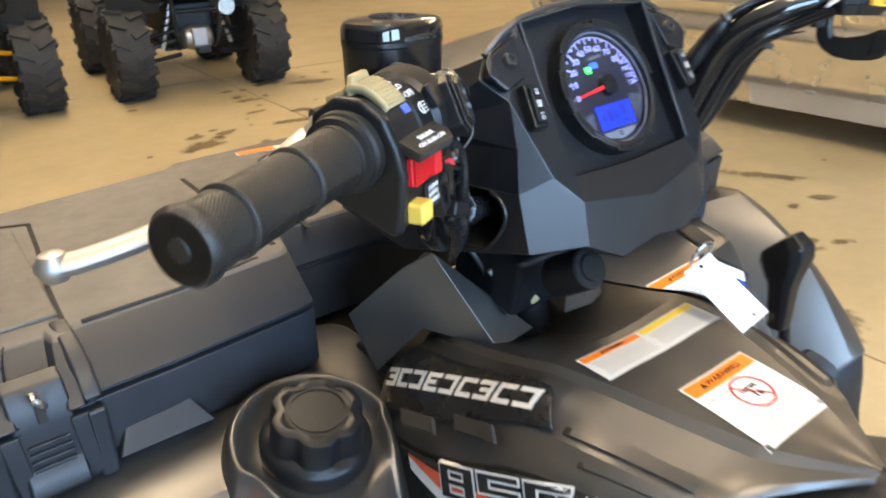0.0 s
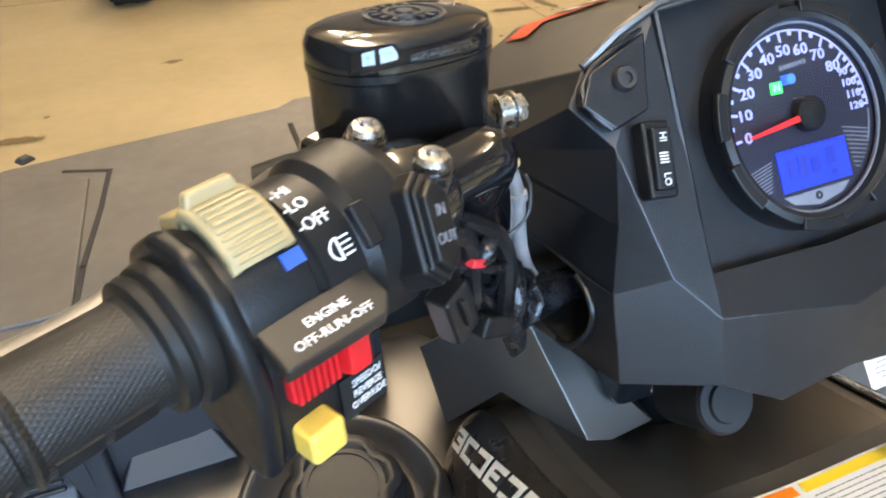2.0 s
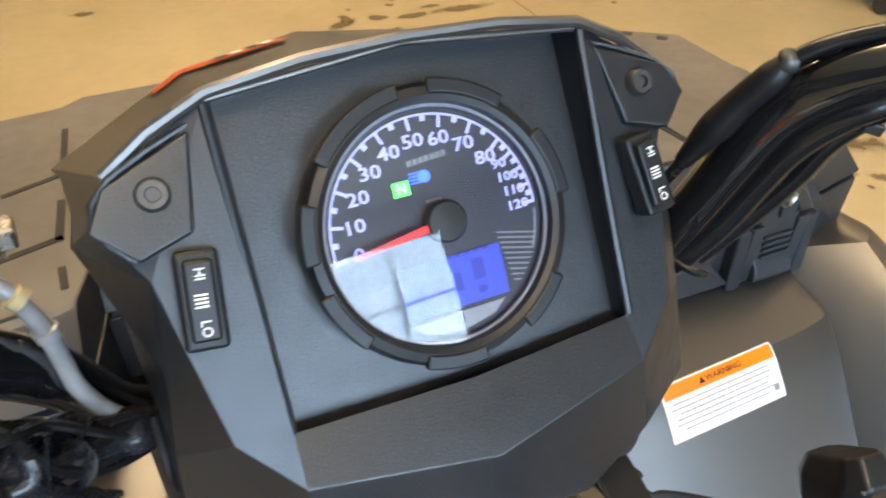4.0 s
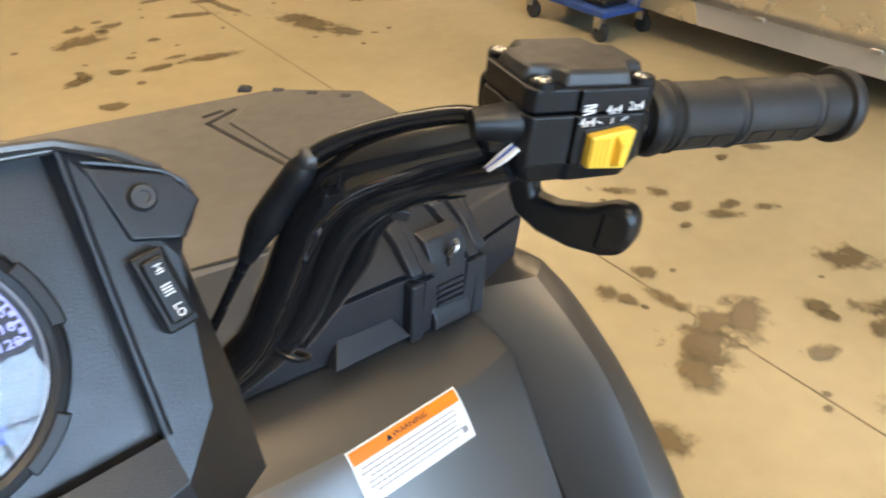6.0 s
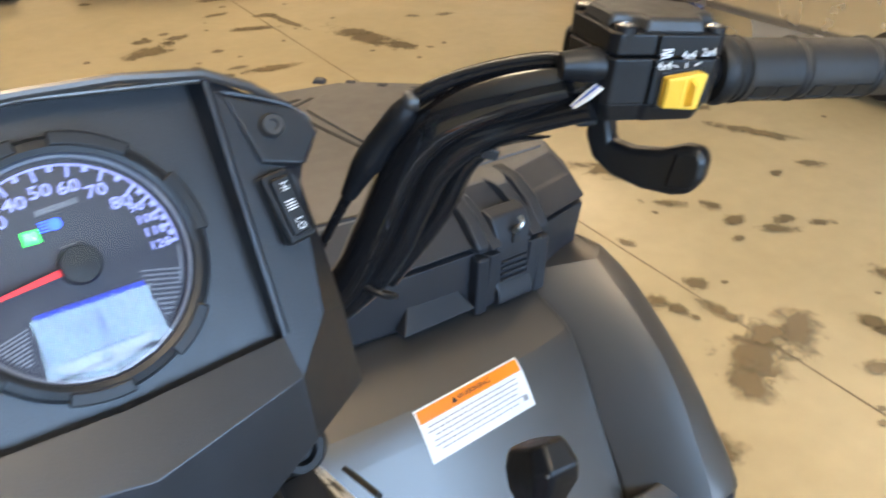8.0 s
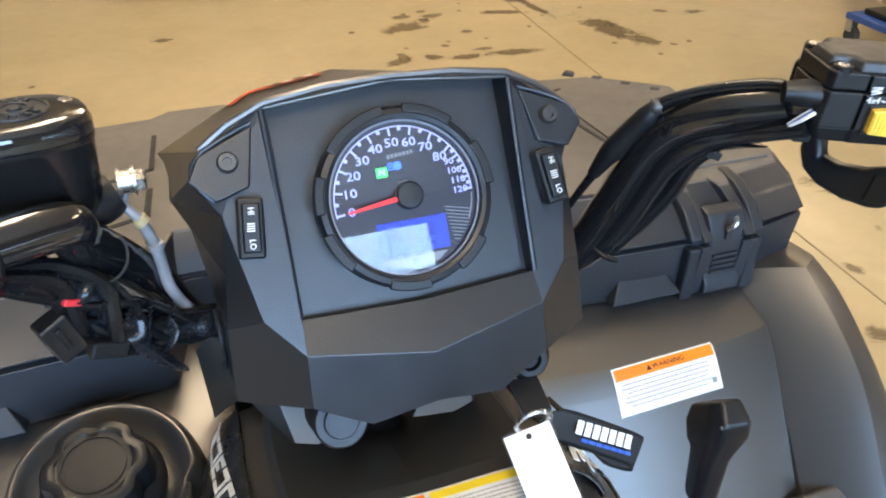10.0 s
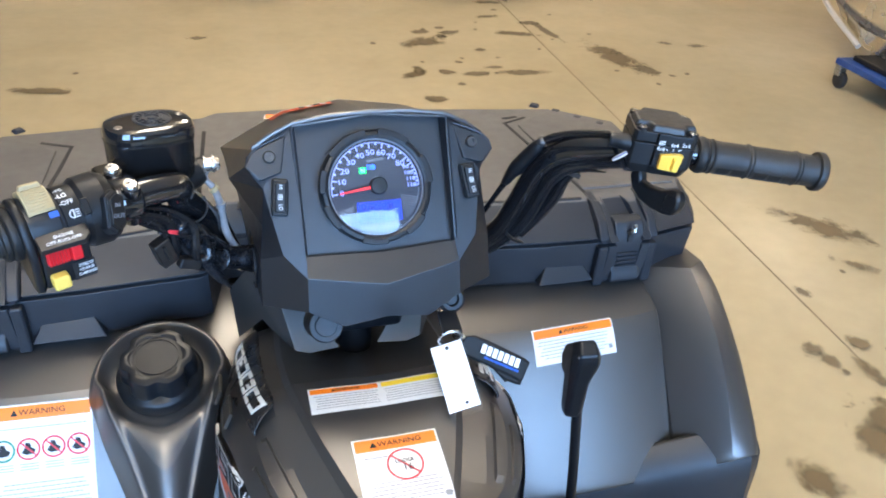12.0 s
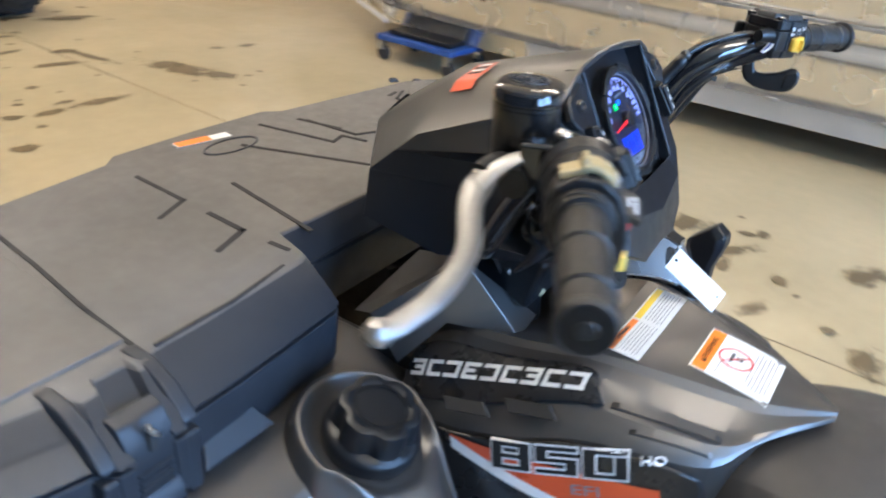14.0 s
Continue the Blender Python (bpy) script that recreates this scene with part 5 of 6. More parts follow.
part("taped_tail", tube(bmesh.new(), [(-0.172, -0.206, 1.090), (-0.160, -0.198, 1.066), (-0.152, -0.186, 1.044), (-0.1445, -0.168, 1.021)], [0.008, 0.0085, 0.006, 0.002], 12, 6, 0.7), TAPE, bar)
part("loose_wire", tube(bmesh.new(), [(-0.186, -0.208, 1.140), (-0.172, -0.214, 1.132), (-0.161, -0.216, 1.140), (-0.158, -0.214, 1.151), (-0.160, -0.213, 1.159)], 0.0008, 6, 6), SCREWM, bar, "thin bare end of a cut tie")
part("red_seal", boxed(axes((-0.1900, -0.2275, 1.1315), (0.7, 0.4, -0.4)), (0.010, 0.005, 0.004)), REDP, bar, "small red connector seal", bevel=0.001)

# right throttle housing
RA = (RC - RE).normalized()
RM = axes(RE + RA * 0.122, RA)
RS = 1 if (RM.to_3x3() @ Vector((0, 1, 0))).y < 0 else -1
LO = [(0.0105, 0.010), (0.0125, 0.0165), (0.017, 0.0195), (0.0500, 0.0195), (0.0525, 0.0178), (0.0715, 0.0178), (0.0745, 0.013), (0.0750, -0.024), (0.064, -0.034), (0.018, -0.034), (0.0100, -0.024)]
hs = part("throttle_housing", prism_at(RM, [(x, RS * y) for x, y in LO][::RS], -0.0115, 0.0118), BLACK, bar, "black throttle housing with yellow drive switch", bevel=0.002)
part("housing_floor", prism(bmesh.new(), RM @ pose(0, 0, 0, 180), [(x, -RS * y * 0.92) for x, y in LO][::-RS], 0.011, 0.021, 0.16), BLACK, hs, bevel=0.003)
lid2 = part("housing_lid", prism(bmesh.new(), RM, [(x, RS * y) for x, y in LO][::RS], 0.0126, 0.0236), BLACK, hs, "black plastic lid with sunk screws", bevel=0.0018)
LT = [(0.0255, 0.0185), (0.0585, 0.0172), (0.0600, 0.0110), (0.0635, 0.0075), (0.0735, 0.0065), (0.0740, -0.0190), (0.0650, -0.0210), (0.0620, -0.0325), (0.0225, -0.0325), (0.0200, -0.0210), (0.0110, -0.0190), (0.0112, 0.0065), (0.0205, 0.0075), (0.0240, 0.0110)]
part("lid_top", prism(bmesh.new(), RM, [(x, RS * y) for x, y in LT][::RS], 0.0228, 0.0302, 0.10), LIDTOP_LIT, lid2, bevel=0.0042, segs=4)
for x, y in ((0.0668, 0.0125), (0.0178, 0.0130), (0.0672, -0.0265), (0.0185, -0.0265)):
    part("screw_well", lathe(bmesh.new(), on(RM, x, RS * y, 0.0250), [(0.0056, -0.004), (0.0056, 0.0008), (0.0050, 0.0014), (0.0044, 0.0008), (0.0044, -0.0010), (0, -0.0010)], 20), BLACK, lid2)
    part("lid_screw", lathe(bmesh.new(), on(RM, x, RS * y, 0.0246), [(0.0038, 0), (0.0038, 0.0016), (0.0030, 0.0024), (0.0016, 0.0024), (0.0014, 0.0010), (0, 0.0010)], 16), STEEL, lid2, "bright steel socket screw")
FM = RM @ Matrix.Translation((0, RS * 0.0195, 0)) @ side_frame((0, 0, 0), (-1, 0, 0), (0, RS, 0))
part("switch_pocket", prism_at(on(FM, -0.0345, -0.0030, 0), [(-0.0122, -0.0092), (0.0112, -0.0105), (0.0132, 0.0100), (0.008, 0.0112), (-0.0122, 0.0085)], -0.001, 0.0008), PADDLE, hs, bevel=0.0006)
sy = part("drive_switch", prism_at(on(FM, -0.0345, -0.0030, 0), [(-0.0108, -0.0078), (0.0090, -0.0092), (0.0113, 0.0088), (0.0075, 0.0096), (-0.0110, 0.0068)], -0.001, 0.0055), YELLOW, hs, "yellow two and four wheel drive switch", bevel=0.001)
for k in range(4):
    part("rib", boxed(on(FM, -0.0440 + 0.0024 * k, -0.0035, 0.0056), (0.0012, 0.0128, 0.0014)), YELLOW, sy)
part("switch_ridge", boxed(on(FM, -0.0318, -0.0030, 0.0070), (0.0040, 0.0165, 0.0070), 0.6), YELLOW, sy, bevel=0.0008)
for wd, x, y in (("4x4", -0.0338, 0.0137), ("2x4", -0.0228, 0.0150), ("4x4", -0.0461, 0.0086)):
    text("marking", wd, on(FM, x, y, 0.0004), 0.0042, WHITE, hs, width=0.9)
bm = bmesh.new()
for x, y, a, l in ((-0.0338, 0.0088, 90, 0.0026), (-0.0275, 0.0095, 30, 0.0034), (-0.0400, 0.0085, -20, 0.0028)):
    box(bm, on(FM, x, y, 0.0003) @ pose(0, 0, 0, 0, 0, a), (l, 0.0006, 0.0004))
for k in range(4):
    box(bm, on(FM, -0.0462, 0.0128 + 0.0012 * k, 0.0003) @ pose(0, 0, 0, 0, 0, 12 - 8 * (k % 2)), (0.006, 0.0006, 0.0004))
part("marking_lines", bm, WHITE, hs)
# thumb throttle: an upright cranked blade that runs towards the rider
TH = RM @ Matrix.Translation((0.0285, RS * 0.002, 0)) @ side_frame((0, 0, 0), (-0.57, RS * 0.82, 0), (0.82, RS * 0.57, 0))
if (TH.to_3x3() @ Vector((0, 1, 0))).z < 0:
    TH = TH @ pose(0, 0, 0, 180)
BLADE = [(-0.0365, -0.010), (-0.0375, -0.044), (-0.031, -0.056), (-0.018, -0.0625), (0.0, -0.0645), (0.017, -0.0625), (0.0262, -0.0588), (0.0312, -0.050), (0.0312, -0.0385), (0.0268, -0.0325), (0.018, -0.0335), (0.006, -0.0400), (-0.010, -0.0440), (-0.0215, -0.0435), (-0.0245, -0.034), (-0.0245, -0.010)]
thr = part("throttle_lever", prism_at(TH, BLADE, -0.0062, 0.0062), PADDLE, bar, "black plastic thumb throttle paddle", bevel=0.0045, segs=4, smooth=45)
part("paddle_tip", prism_at(TH, [(0.012, -0.060), (0.0265, -0.056), (0.0305, -0.0485), (0.0300, -0.0392), (0.0265, -0.0345), (0.014, -0.0375)], -0.0078, 0.0072), PADDLE, thr, bevel=0.0034, segs=3, smooth=45)
part("lever_pivot", lathe(bmesh.new(), on(RM, 0.050, RS * -0.023, -0.026), [(0.009, 0), (0.0105, 0.002), (0.0105, 0.014), (0, 0.014)], 20), BLACK, thr)
part("pivot_bracket", boxed(on(RM, 0.060, RS * -0.020, -0.022), (0.012, 0.010, 0.028)), BLACK, thr, bevel=0.002)
part("front_guard", prism_at(RM, [(0.064, RS * -0.032), (0.070, RS * -0.040), (0.062, RS * -0.048), (0.03, RS * -0.044), (0.02, RS * -0.034)][::RS], -0.008, 0.012), BLACK, hs, bevel=0.004)
# cables on the right bar
part("throttle_cable", tube(bmesh.new(), [RM @ Vector((0.078, RS * 0.004, 0.004)), (0.2338, -0.243, 1.2100), (0.2197, -0.226, 1.2050), (0.2037, -0.208, 1.1965), (0.1915, -0.197, 1.1886), (0.1841, -0.190, 1.1805)], 0.0040, 12, 8), WIRE, bar, "black throttle cable")
part("cable_sleeve", tube(bmesh.new(), [(0.1845, -0.1905, 1.1812), (0.1815, -0.187, 1.1735), (0.1759, -0.178, 1.1587), (0.1700, -0.171, 1.1440), (0.1675, -0.168, 1.1381), (0.1618, -0.160, 1.1195)], [0.0052, 0.0078, 0.0080, 0.0088, 0.0080, 0.0048], 14, 6), BLACK, bar, "black rubber cable sleeve")
part("cable_end", tube(bmesh.new(), [(0.1622, -0.1605, 1.1205), (0.1547, -0.150, 1.0958), (0.146, -0.135, 1.062)], [0.0036, 0.0030, 0.0030], 10, 6), WIRE, bar)
part("ferrule", lathe(bmesh.new(), axes((0.1848, -0.1908, 1.1818), (0, 0, 1), (0.5, -0.35, 0.6)), [(0.0050, -0.004), (0.0064, -0.002), (0.0064, 0.001), (0.0050, 0.004), (0, 0.004)], 16), SCREWM, bar)
part("cable_boot", tube(bmesh.new(), [RM @ Vector((0.072, RS * 0.006, 0.005)), RM @ Vector((0.080, RS * 0.005, 0.005)), RM @ Vector((0.092, RS * 0.003, 0.004))], [0.0090, 0.0086, 0.0066], 14, 4), BLACK, bar)
part("wire_loom", tube(bmesh.new(), [RM @ Vector((0.074, RS * 0.010, -0.016)), (0.2255, -0.234, 1.1740), (0.2082, -0.216, 1.1630), (0.1990, -0.198, 1.1420), (0.1962, -0.184, 1.1158), (0.1912, -0.168, 1.0791), (0.1800, -0.150, 1.0440), (0.160, -0.130, 1.012)], [0.0050, 0.0064, 0.0080, 0.0092, 0.0095, 0.0095, 0.0090, 0.008], 14, 8), LOOM, bar, "black sleeved wiring loom")
part("wire_loom", tube(bmesh.new(), [(0.2170, -0.222, 1.1600), (0.2110, -0.206, 1.1430), (0.2095, -0.192, 1.1160), (0.2030, -0.174, 1.0830), (0.1910, -0.156, 1.0480)], [0.0024, 0.0060, 0.0072, 0.0074, 0.0070], 12, 8), LOOM, bar)
part("sleeve_edge", tube(bmesh.new(), [(0.2360, -0.245, 1.1690), (0.2200, -0.229, 1.1650), (0.2100, -0.217, 1.1560)], [0.0012, 0.0060, 0.0030], 10, 8, 0.35), LOOM, bar)
part("cable_tie", tube(bmesh.new(), [(0.1960, -0.196, 1.1870), (0.2035, -0.214, 1.1850), (0.2085, -0.222, 1.1730), (0.2130, -0.222, 1.1600), (0.2160, -0.214, 1.1530), (0.2060, -0.196, 1.1500), (0.1930, -0.186, 1.1660), (0.1960, -0.196, 1.1870)], 0.0017, 8, 8, 1.5), PADDLE, bar, "black cable tie")
part("tie_head", boxed(axes((0.2155, -0.2205, 1.1555), (0.8, -0.4, -0.3)), (0.010, 0.006, 0.006)), PADDLE, bar, bevel=0.001)
part("cable_tie", tube(bmesh.new(), [(0.1700, -0.146, 1.0500), (0.1780, -0.166, 1.0460), (0.1900, -0.166, 1.0400), (0.1880, -0.145, 1.0340), (0.1700, -0.146, 1.0500)], 0.0015, 8, 8, 1.4), PADDLE, bar)
for k in range(4):
    part("bare_wire", tube(bmesh.new(), [RM @ Vector((0.075, RS * (0.010 + 0.002 * k), -0.003)), RM @ Vector((0.081, RS * (0.010 + 0.002 * k), -0.008)), RM @ Vector((0.086, RS * (0.009 + 0.001 * k), -0.014))], 0.0006, 6, 4), WHITE if k != 1 else BLUEP, bar, "white and blue bare wires")

# ---- filler, cowls, labels and small parts of the bike ----
from mathutils.bvhtree import BVHTree


def surface(*obs):
    """A ray target made of the finished meshes."""
    bpy.context.view_layer.update()
    dg = bpy.context.evaluated_depsgraph_get()
    vs, fs = [], []
    for ob in obs:
        ev = ob.evaluated_get(dg)
        me = ev.to_mesh()
        k = len(vs)
        vs += [ev.matrix_world @ v.co for v in me.vertices]
        fs += [[k + i for i in p.vertices] for p in me.polygons]
        ev.to_mesh_clear()
    return BVHTree.FromPolygons(vs, fs)


def drape(ob, m, tree, reach=0.06):
    """Lays a flat part, drawn in m's x-y plane, on a surface; its own height is kept."""
    n = (m.to_3x3() @ Vector((0, 0, 1))).normalized()
    inv = m.inverted()
    for v in ob.data.vertices:
        p = inv @ v.co
        flat = m @ Vector((p.x, p.y, 0))
        hit = tree.ray_cast(flat + n * reach, -n, reach * 2)
        base = hit[0] if hit[0] is not None else flat
        v.co = base + n * (p.z + 0.0008)
    return ob


def sheet(m, w, h, x=0.0, y=0.0, z=0.0, nx=14, ny=10):
    """A finely divided rectangle."""
    bm = bmesh.new()
    grid(bm, [[tuple(m @ Vector((x - w / 2 + w * i / nx, y - h / 2 + h * j / ny, z))) for i in range(nx + 1)] for j in range(ny + 1)])
    return bm


def label_on(tree, parent, m, w, h, band, name_label, title="WARNING", title_h=0.006, lines=(), band2=None, r0=0.0):
    lab = drape(part("warning_label", sheet(m, w, h), LABEL, parent, name_label), m, tree)
    bw = w if band2 is None else w / 2
    drape(part("colour_band", sheet(m, bw - 0.004, band, -(w - bw) / 2, h / 2 - band / 2 - 0.002, 0.0004), ORANGE, lab), m, tree)
    if band2:
        drape(part("colour_band", sheet(m, bw - 0.004, band, (w - bw) / 2, h / 2 - band / 2 - 0.002, 0.0004), YELLOWP, lab), m, tree)
    mm = on(m, -(w - bw) / 2 + 0.004, h / 2 - band / 2 - 0.002, 0.0008)
    drape(text("label_title", title, mm, title_h, BLACKP, lab, width=1.1), m, tree)
    tri = bmesh.new()
    prism(tri, on(m, -(w - bw) / 2 + 0.004 - title_h * 4.4, h / 2 - band / 2 - 0.002, 0.0006), [(-title_h * 0.6, -title_h * 0.5), (title_h * 0.6, -title_h * 0.5), (0, title_h * 0.55)], 0, 0.0003)
    drape(part("alert_triangle", tri, BLACKP, lab), m, tree)
    bm = bmesh.new()
    wr = random.Random(len(lines))
    for x, y, l, t in lines:
        u = -l / 2
        while u < l / 2:
            w = min(wr.uniform(1.8, 6.5) * t, l / 2 - u)
            grid(bm, [[tuple(m @ Vector((x + u + w * i / 2, y + t * (j - 0.5), 0.0005))) for i in range(3)] for j in range(2)])
            u += w + t * 0.75
    drape(part("small_print", bm, PRINT, lab), m, tree)["kind"] = "stuff"
    return lab


# filler boss on the left shield: a raised ring with a tail that runs down the panel
FC = (-0.240, -0.078)


def boss_ring(r, tail, z0, slope, n=48, drop=0.0):
    out = []
    for i in range(n):
        a = 2 * math.pi * i / n
        c, s = math.cos(a), math.sin(a)
        k = max(0.0, -s)
        rr = r + tail * k ** 6
        x, y = FC[0] + r * c * (1 - 0.25 * k ** 6) * (0.9 if s < 0 else 1) , FC[1] + s * rr
        z = z0 + slope * (y - FC[1]) - drop * k ** 4
        out.append((x, y, z))
    return out


bm = bmesh.new()
rings = [boss_ring(0.092, 0.12, 0.792, 0.55, drop=0.12), boss_ring(0.086, 0.115, 0.822, 0.40, drop=0.12), boss_ring(0.080, 0.105, 0.838, 0.28, drop=0.11), boss_ring(0.076, 0.095, 0.840, 0.28, drop=0.105), boss_ring(0.073, 0.078, 0.8375, 0.28, drop=0.09), boss_ring(0.069, 0.030, 0.828, 0.28, drop=0.02),
         boss_ring(0.063, 0.0, 0.821, 0.28), boss_ring(0.056, 0.0, 0.818, 0.28), boss_ring(0.05, 0.0, 0.818, 0.28)]
vr = [[bm.verts.new(p) for p in r] for r in rings]
for p, q in zip(vr, vr[1:]):
    for i in range(len(p)):
        j = (i + 1) % len(p)
        bm.faces.new((p[i], p[j], q[j], q[i]))
bm.faces.new(vr[-1])
part("filler_boss", bm, PAINT, atv, "raised titanium grey ring round the fuel filler", sub=2, smooth=24)
fm = axes((FC[0], FC[1] + 0.002, 0.832), (1, 0, 0), (0, -0.26, 1))


def lobes(a, r, h):
    q = 0.5 + 0.5 * math.cos(6 * a)
    return 1 - (0.13 * (1 - q) ** 3 if r > 0.0325 and h > 0.012 else 0.0)


fcap = part("fuel_cap", lathe(bmesh.new(), fm, [(0.052, -0.01), (0.053, 0.004), (0.0505, 0.009), (0.047, 0.011), (0.0455, 0.013), (0.0445, 0.036), (0.0425, 0.041), (0.038, 0.043), (0.033, 0.043), (0.031, 0.0415), (0.0300, 0.0413), (0.0285, 0.0413), (0.0, 0.0416)], 72, lobes), BLACK, atv, "black plastic fuel cap with finger notches", smooth=40)
part("cap_ring", disc(on(fm, 0, 0, 0.0418), 0.0265, 0.0008, 36, 0.0255), BLACK, fcap)

# cowls on both sides of the steering column
C = [(0.146, 0.004, 0.900), (0.128, -0.074, 0.976), (0.098, -0.082, 0.986), (0.023, -0.146, 0.901), (0.076, -0.152, 0.900), (0.110, -0.077, 0.904), (0.140, -0.034, 0.845), (0.03, 0.02, 0.93), (0.105, 0.06, 0.86)]
for s in (-1, 1):
    part("column_cowl", solid(bmesh.new(), C, [(0, 1, 5, 6), (1, 2, 4, 5), (2, 3, 4), (2, 1, 0, 8), (2, 8, 7, 3)], s < 0), PAINT, atv, "folded titanium grey cowl beside the steering column", bevel=0.0012, smooth=15)
part("steering_column", tube(bmesh.new(), [(0, -0.13, 0.70), (0, -0.115, 0.90), (0, -0.10, 1.0)], 0.022, 16, 4), BLACK, atv)
part("column_block", boxed(pose(0, -0.11, 0.965, 15), (0.11, 0.09, 0.07)), BLACK, atv, bevel=0.008)
part("connector", boxed(axes((-0.030, -0.140, 0.945), (0.5, -0.3, -0.75)), (0.034, 0.013, 0.010)), BEIGE, atv, "pale green wiring connector", bevel=0.002)
part("connector", boxed(axes((-0.046, -0.120, 0.955), (0.5, -0.3, -0.75)), (0.030, 0.010, 0.009)), ALU, atv, bevel=0.002)
for k in range(4):
    part("wire", tube(bmesh.new(), [(-0.07 + 0.012 * k, -0.09, 1.0), (-0.055 + 0.01 * k, -0.105, 0.965), (-0.035 + 0.008 * k, -0.11, 0.92), (-0.02, -0.09, 0.88)], 0.004, 8, 6), WIRE, atv)
part("inner_tray", boxed(pose(0, -0.06, 0.83), (0.24, 0.20, 0.02)), BLACK, atv, bevel=0.004)

# labels
hood = surface(console)
for m, l, w in RIBS:
    bm = bmesh.new()
    grid(bm, [[tuple(m @ Vector((-l / 2 + l * i / 14, w * v, h if 0 < i < 14 else -0.001))) for v, h in ((-0.5, -0.001), (-0.4, 0.0028), (0.4, 0.0028), (0.5, -0.001))] for i in range(15)])
    drape(part("hood_rib", bm, PAINT, console, smooth=25), m, hood)
fright = surface(*[o for o in bpy.data.objects if o.name.startswith("front_fender")])
m = side_frame((0.001, -0.371, 0.93), (1, 0, 0), (0, -0.13, 1))
lab = label_on(hood, console, m, 0.088, 0.083, 0.0145, "white warning label about riders under 16", title_h=0.0062,
               lines=[(-0.02, 0.0165, 0.03, 0.0012)] + [(rs.uniform(-0.002, 0.002), -0.0135 - 0.0042 * k, 0.066 + rs.uniform(-0.006, 0.008), 0.0011) for k in range(6)])
ring = drape(part("ban_ring", disc(on(m, 0.004, 0.0045, 0.0006), 0.0185, 0.0002, 40, 0.0166), REDP, lab), m, hood)
drape(part("ban_slash", boxed(on(m, 0.004, 0.0045, 0.0007) @ pose(0, 0, 0, 0, 0, -45), (0.035, 0.0016, 0.0002)), REDP, lab), m, hood)
drape(text("label_word", "UNDER", on(m, 0.004, 0.0085, 0.0007), 0.0042, BLACKP, lab), m, hood)
drape(text("label_word", "16", on(m, 0.006, 0.0005, 0.0007), 0.0078, BLACKP, lab), m, hood)
drape(part("code_square", sheet(m, 0.006, 0.006, 0.038, -0.035, 0.0006, 2, 2), PRINT, lab), m, hood)
m = side_frame((0.002, -0.268, 0.935), (1, 0, 0), (0, -0.05, 1))
label_on(hood, console, m, 0.156, 0.038, 0.0075, "long white warning label with orange and yellow bands", title_h=0.0036,
         lines=[(sx * 0.038, 0.0055 - 0.0036 * k, 0.066 + rs.uniform(-0.004, 0.003), 0.0010) for sx in (-1, 1) for k in range(6)], band2=True)
m = side_frame((0.338, -0.090, 0.81), (1, 0.05, 0), (0, -0.62, 0.78))
RF = [o for o in bpy.data.objects if o.name.startswith("front_fender")]
lab = label_on(fright, RF[1], m, 0.130, 0.052, 0.0125, "white warning label with an orange band", title_h=0.0056,
               lines=[(rs.uniform(-0.004, 0.0), 0.0065 - 0.0047 * k, 0.108 + rs.uniform(-0.012, 0.006), 0.0011) for k in range(6)])
drape(part("code_square", sheet(m, 0.006, 0.006, 0.056, -0.015, 0.0006, 2, 2), PRINT, lab), m, fright)
m = side_frame((-0.389, -0.128, 0.76), (1, -0.05, 0), (0, -0.78, 0.62))
lab = label_on(fright, RF[0], m, 0.122, 0.150, 0.0165, "large white warning label with pictograms", title_h=0.0072,
               lines=[(0.0, 0.046, 0.108, 0.0012)] + [(rs.uniform(-0.003, 0.003), -0.022 - 0.0055 * k, 0.10 + rs.uniform(-0.01, 0.01), 0.0013) for k in range(9)])
for k in range(4):
    x = -0.042 + 0.0285 * k
    drape(part("pictogram_ring", disc(on(m, x, 0.020, 0.0006), 0.0136, 0.0002, 30, 0.0112), GREENP if k == 0 else REDP, lab), m, fright)
    drape(part("pictogram_shape", prism_at(on(m, x, 0.020, 0.0005), [(-0.008, -0.004), (-0.003, -0.007), (0.006, -0.006), (0.008, -0.001), (0.003, 0.002), (0.002, 0.007), (-0.003, 0.008), (-0.004, 0.002)], 0, 0.0002), BLACKP, lab), m, fright)
    if k:
        drape(part("pictogram_slash", boxed(on(m, x, 0.020, 0.0008) @ pose(0, 0, 0, 0, 0, -45), (0.025, 0.0020, 0.0002)), REDP, lab), m, fright)
    for j in range(3):
        drape(part("text_line", sheet(m, 0.021, 0.001, x, 0.002 - 0.0034 * j, 0.0005, 3, 1), PRINT, lab), m, fright)

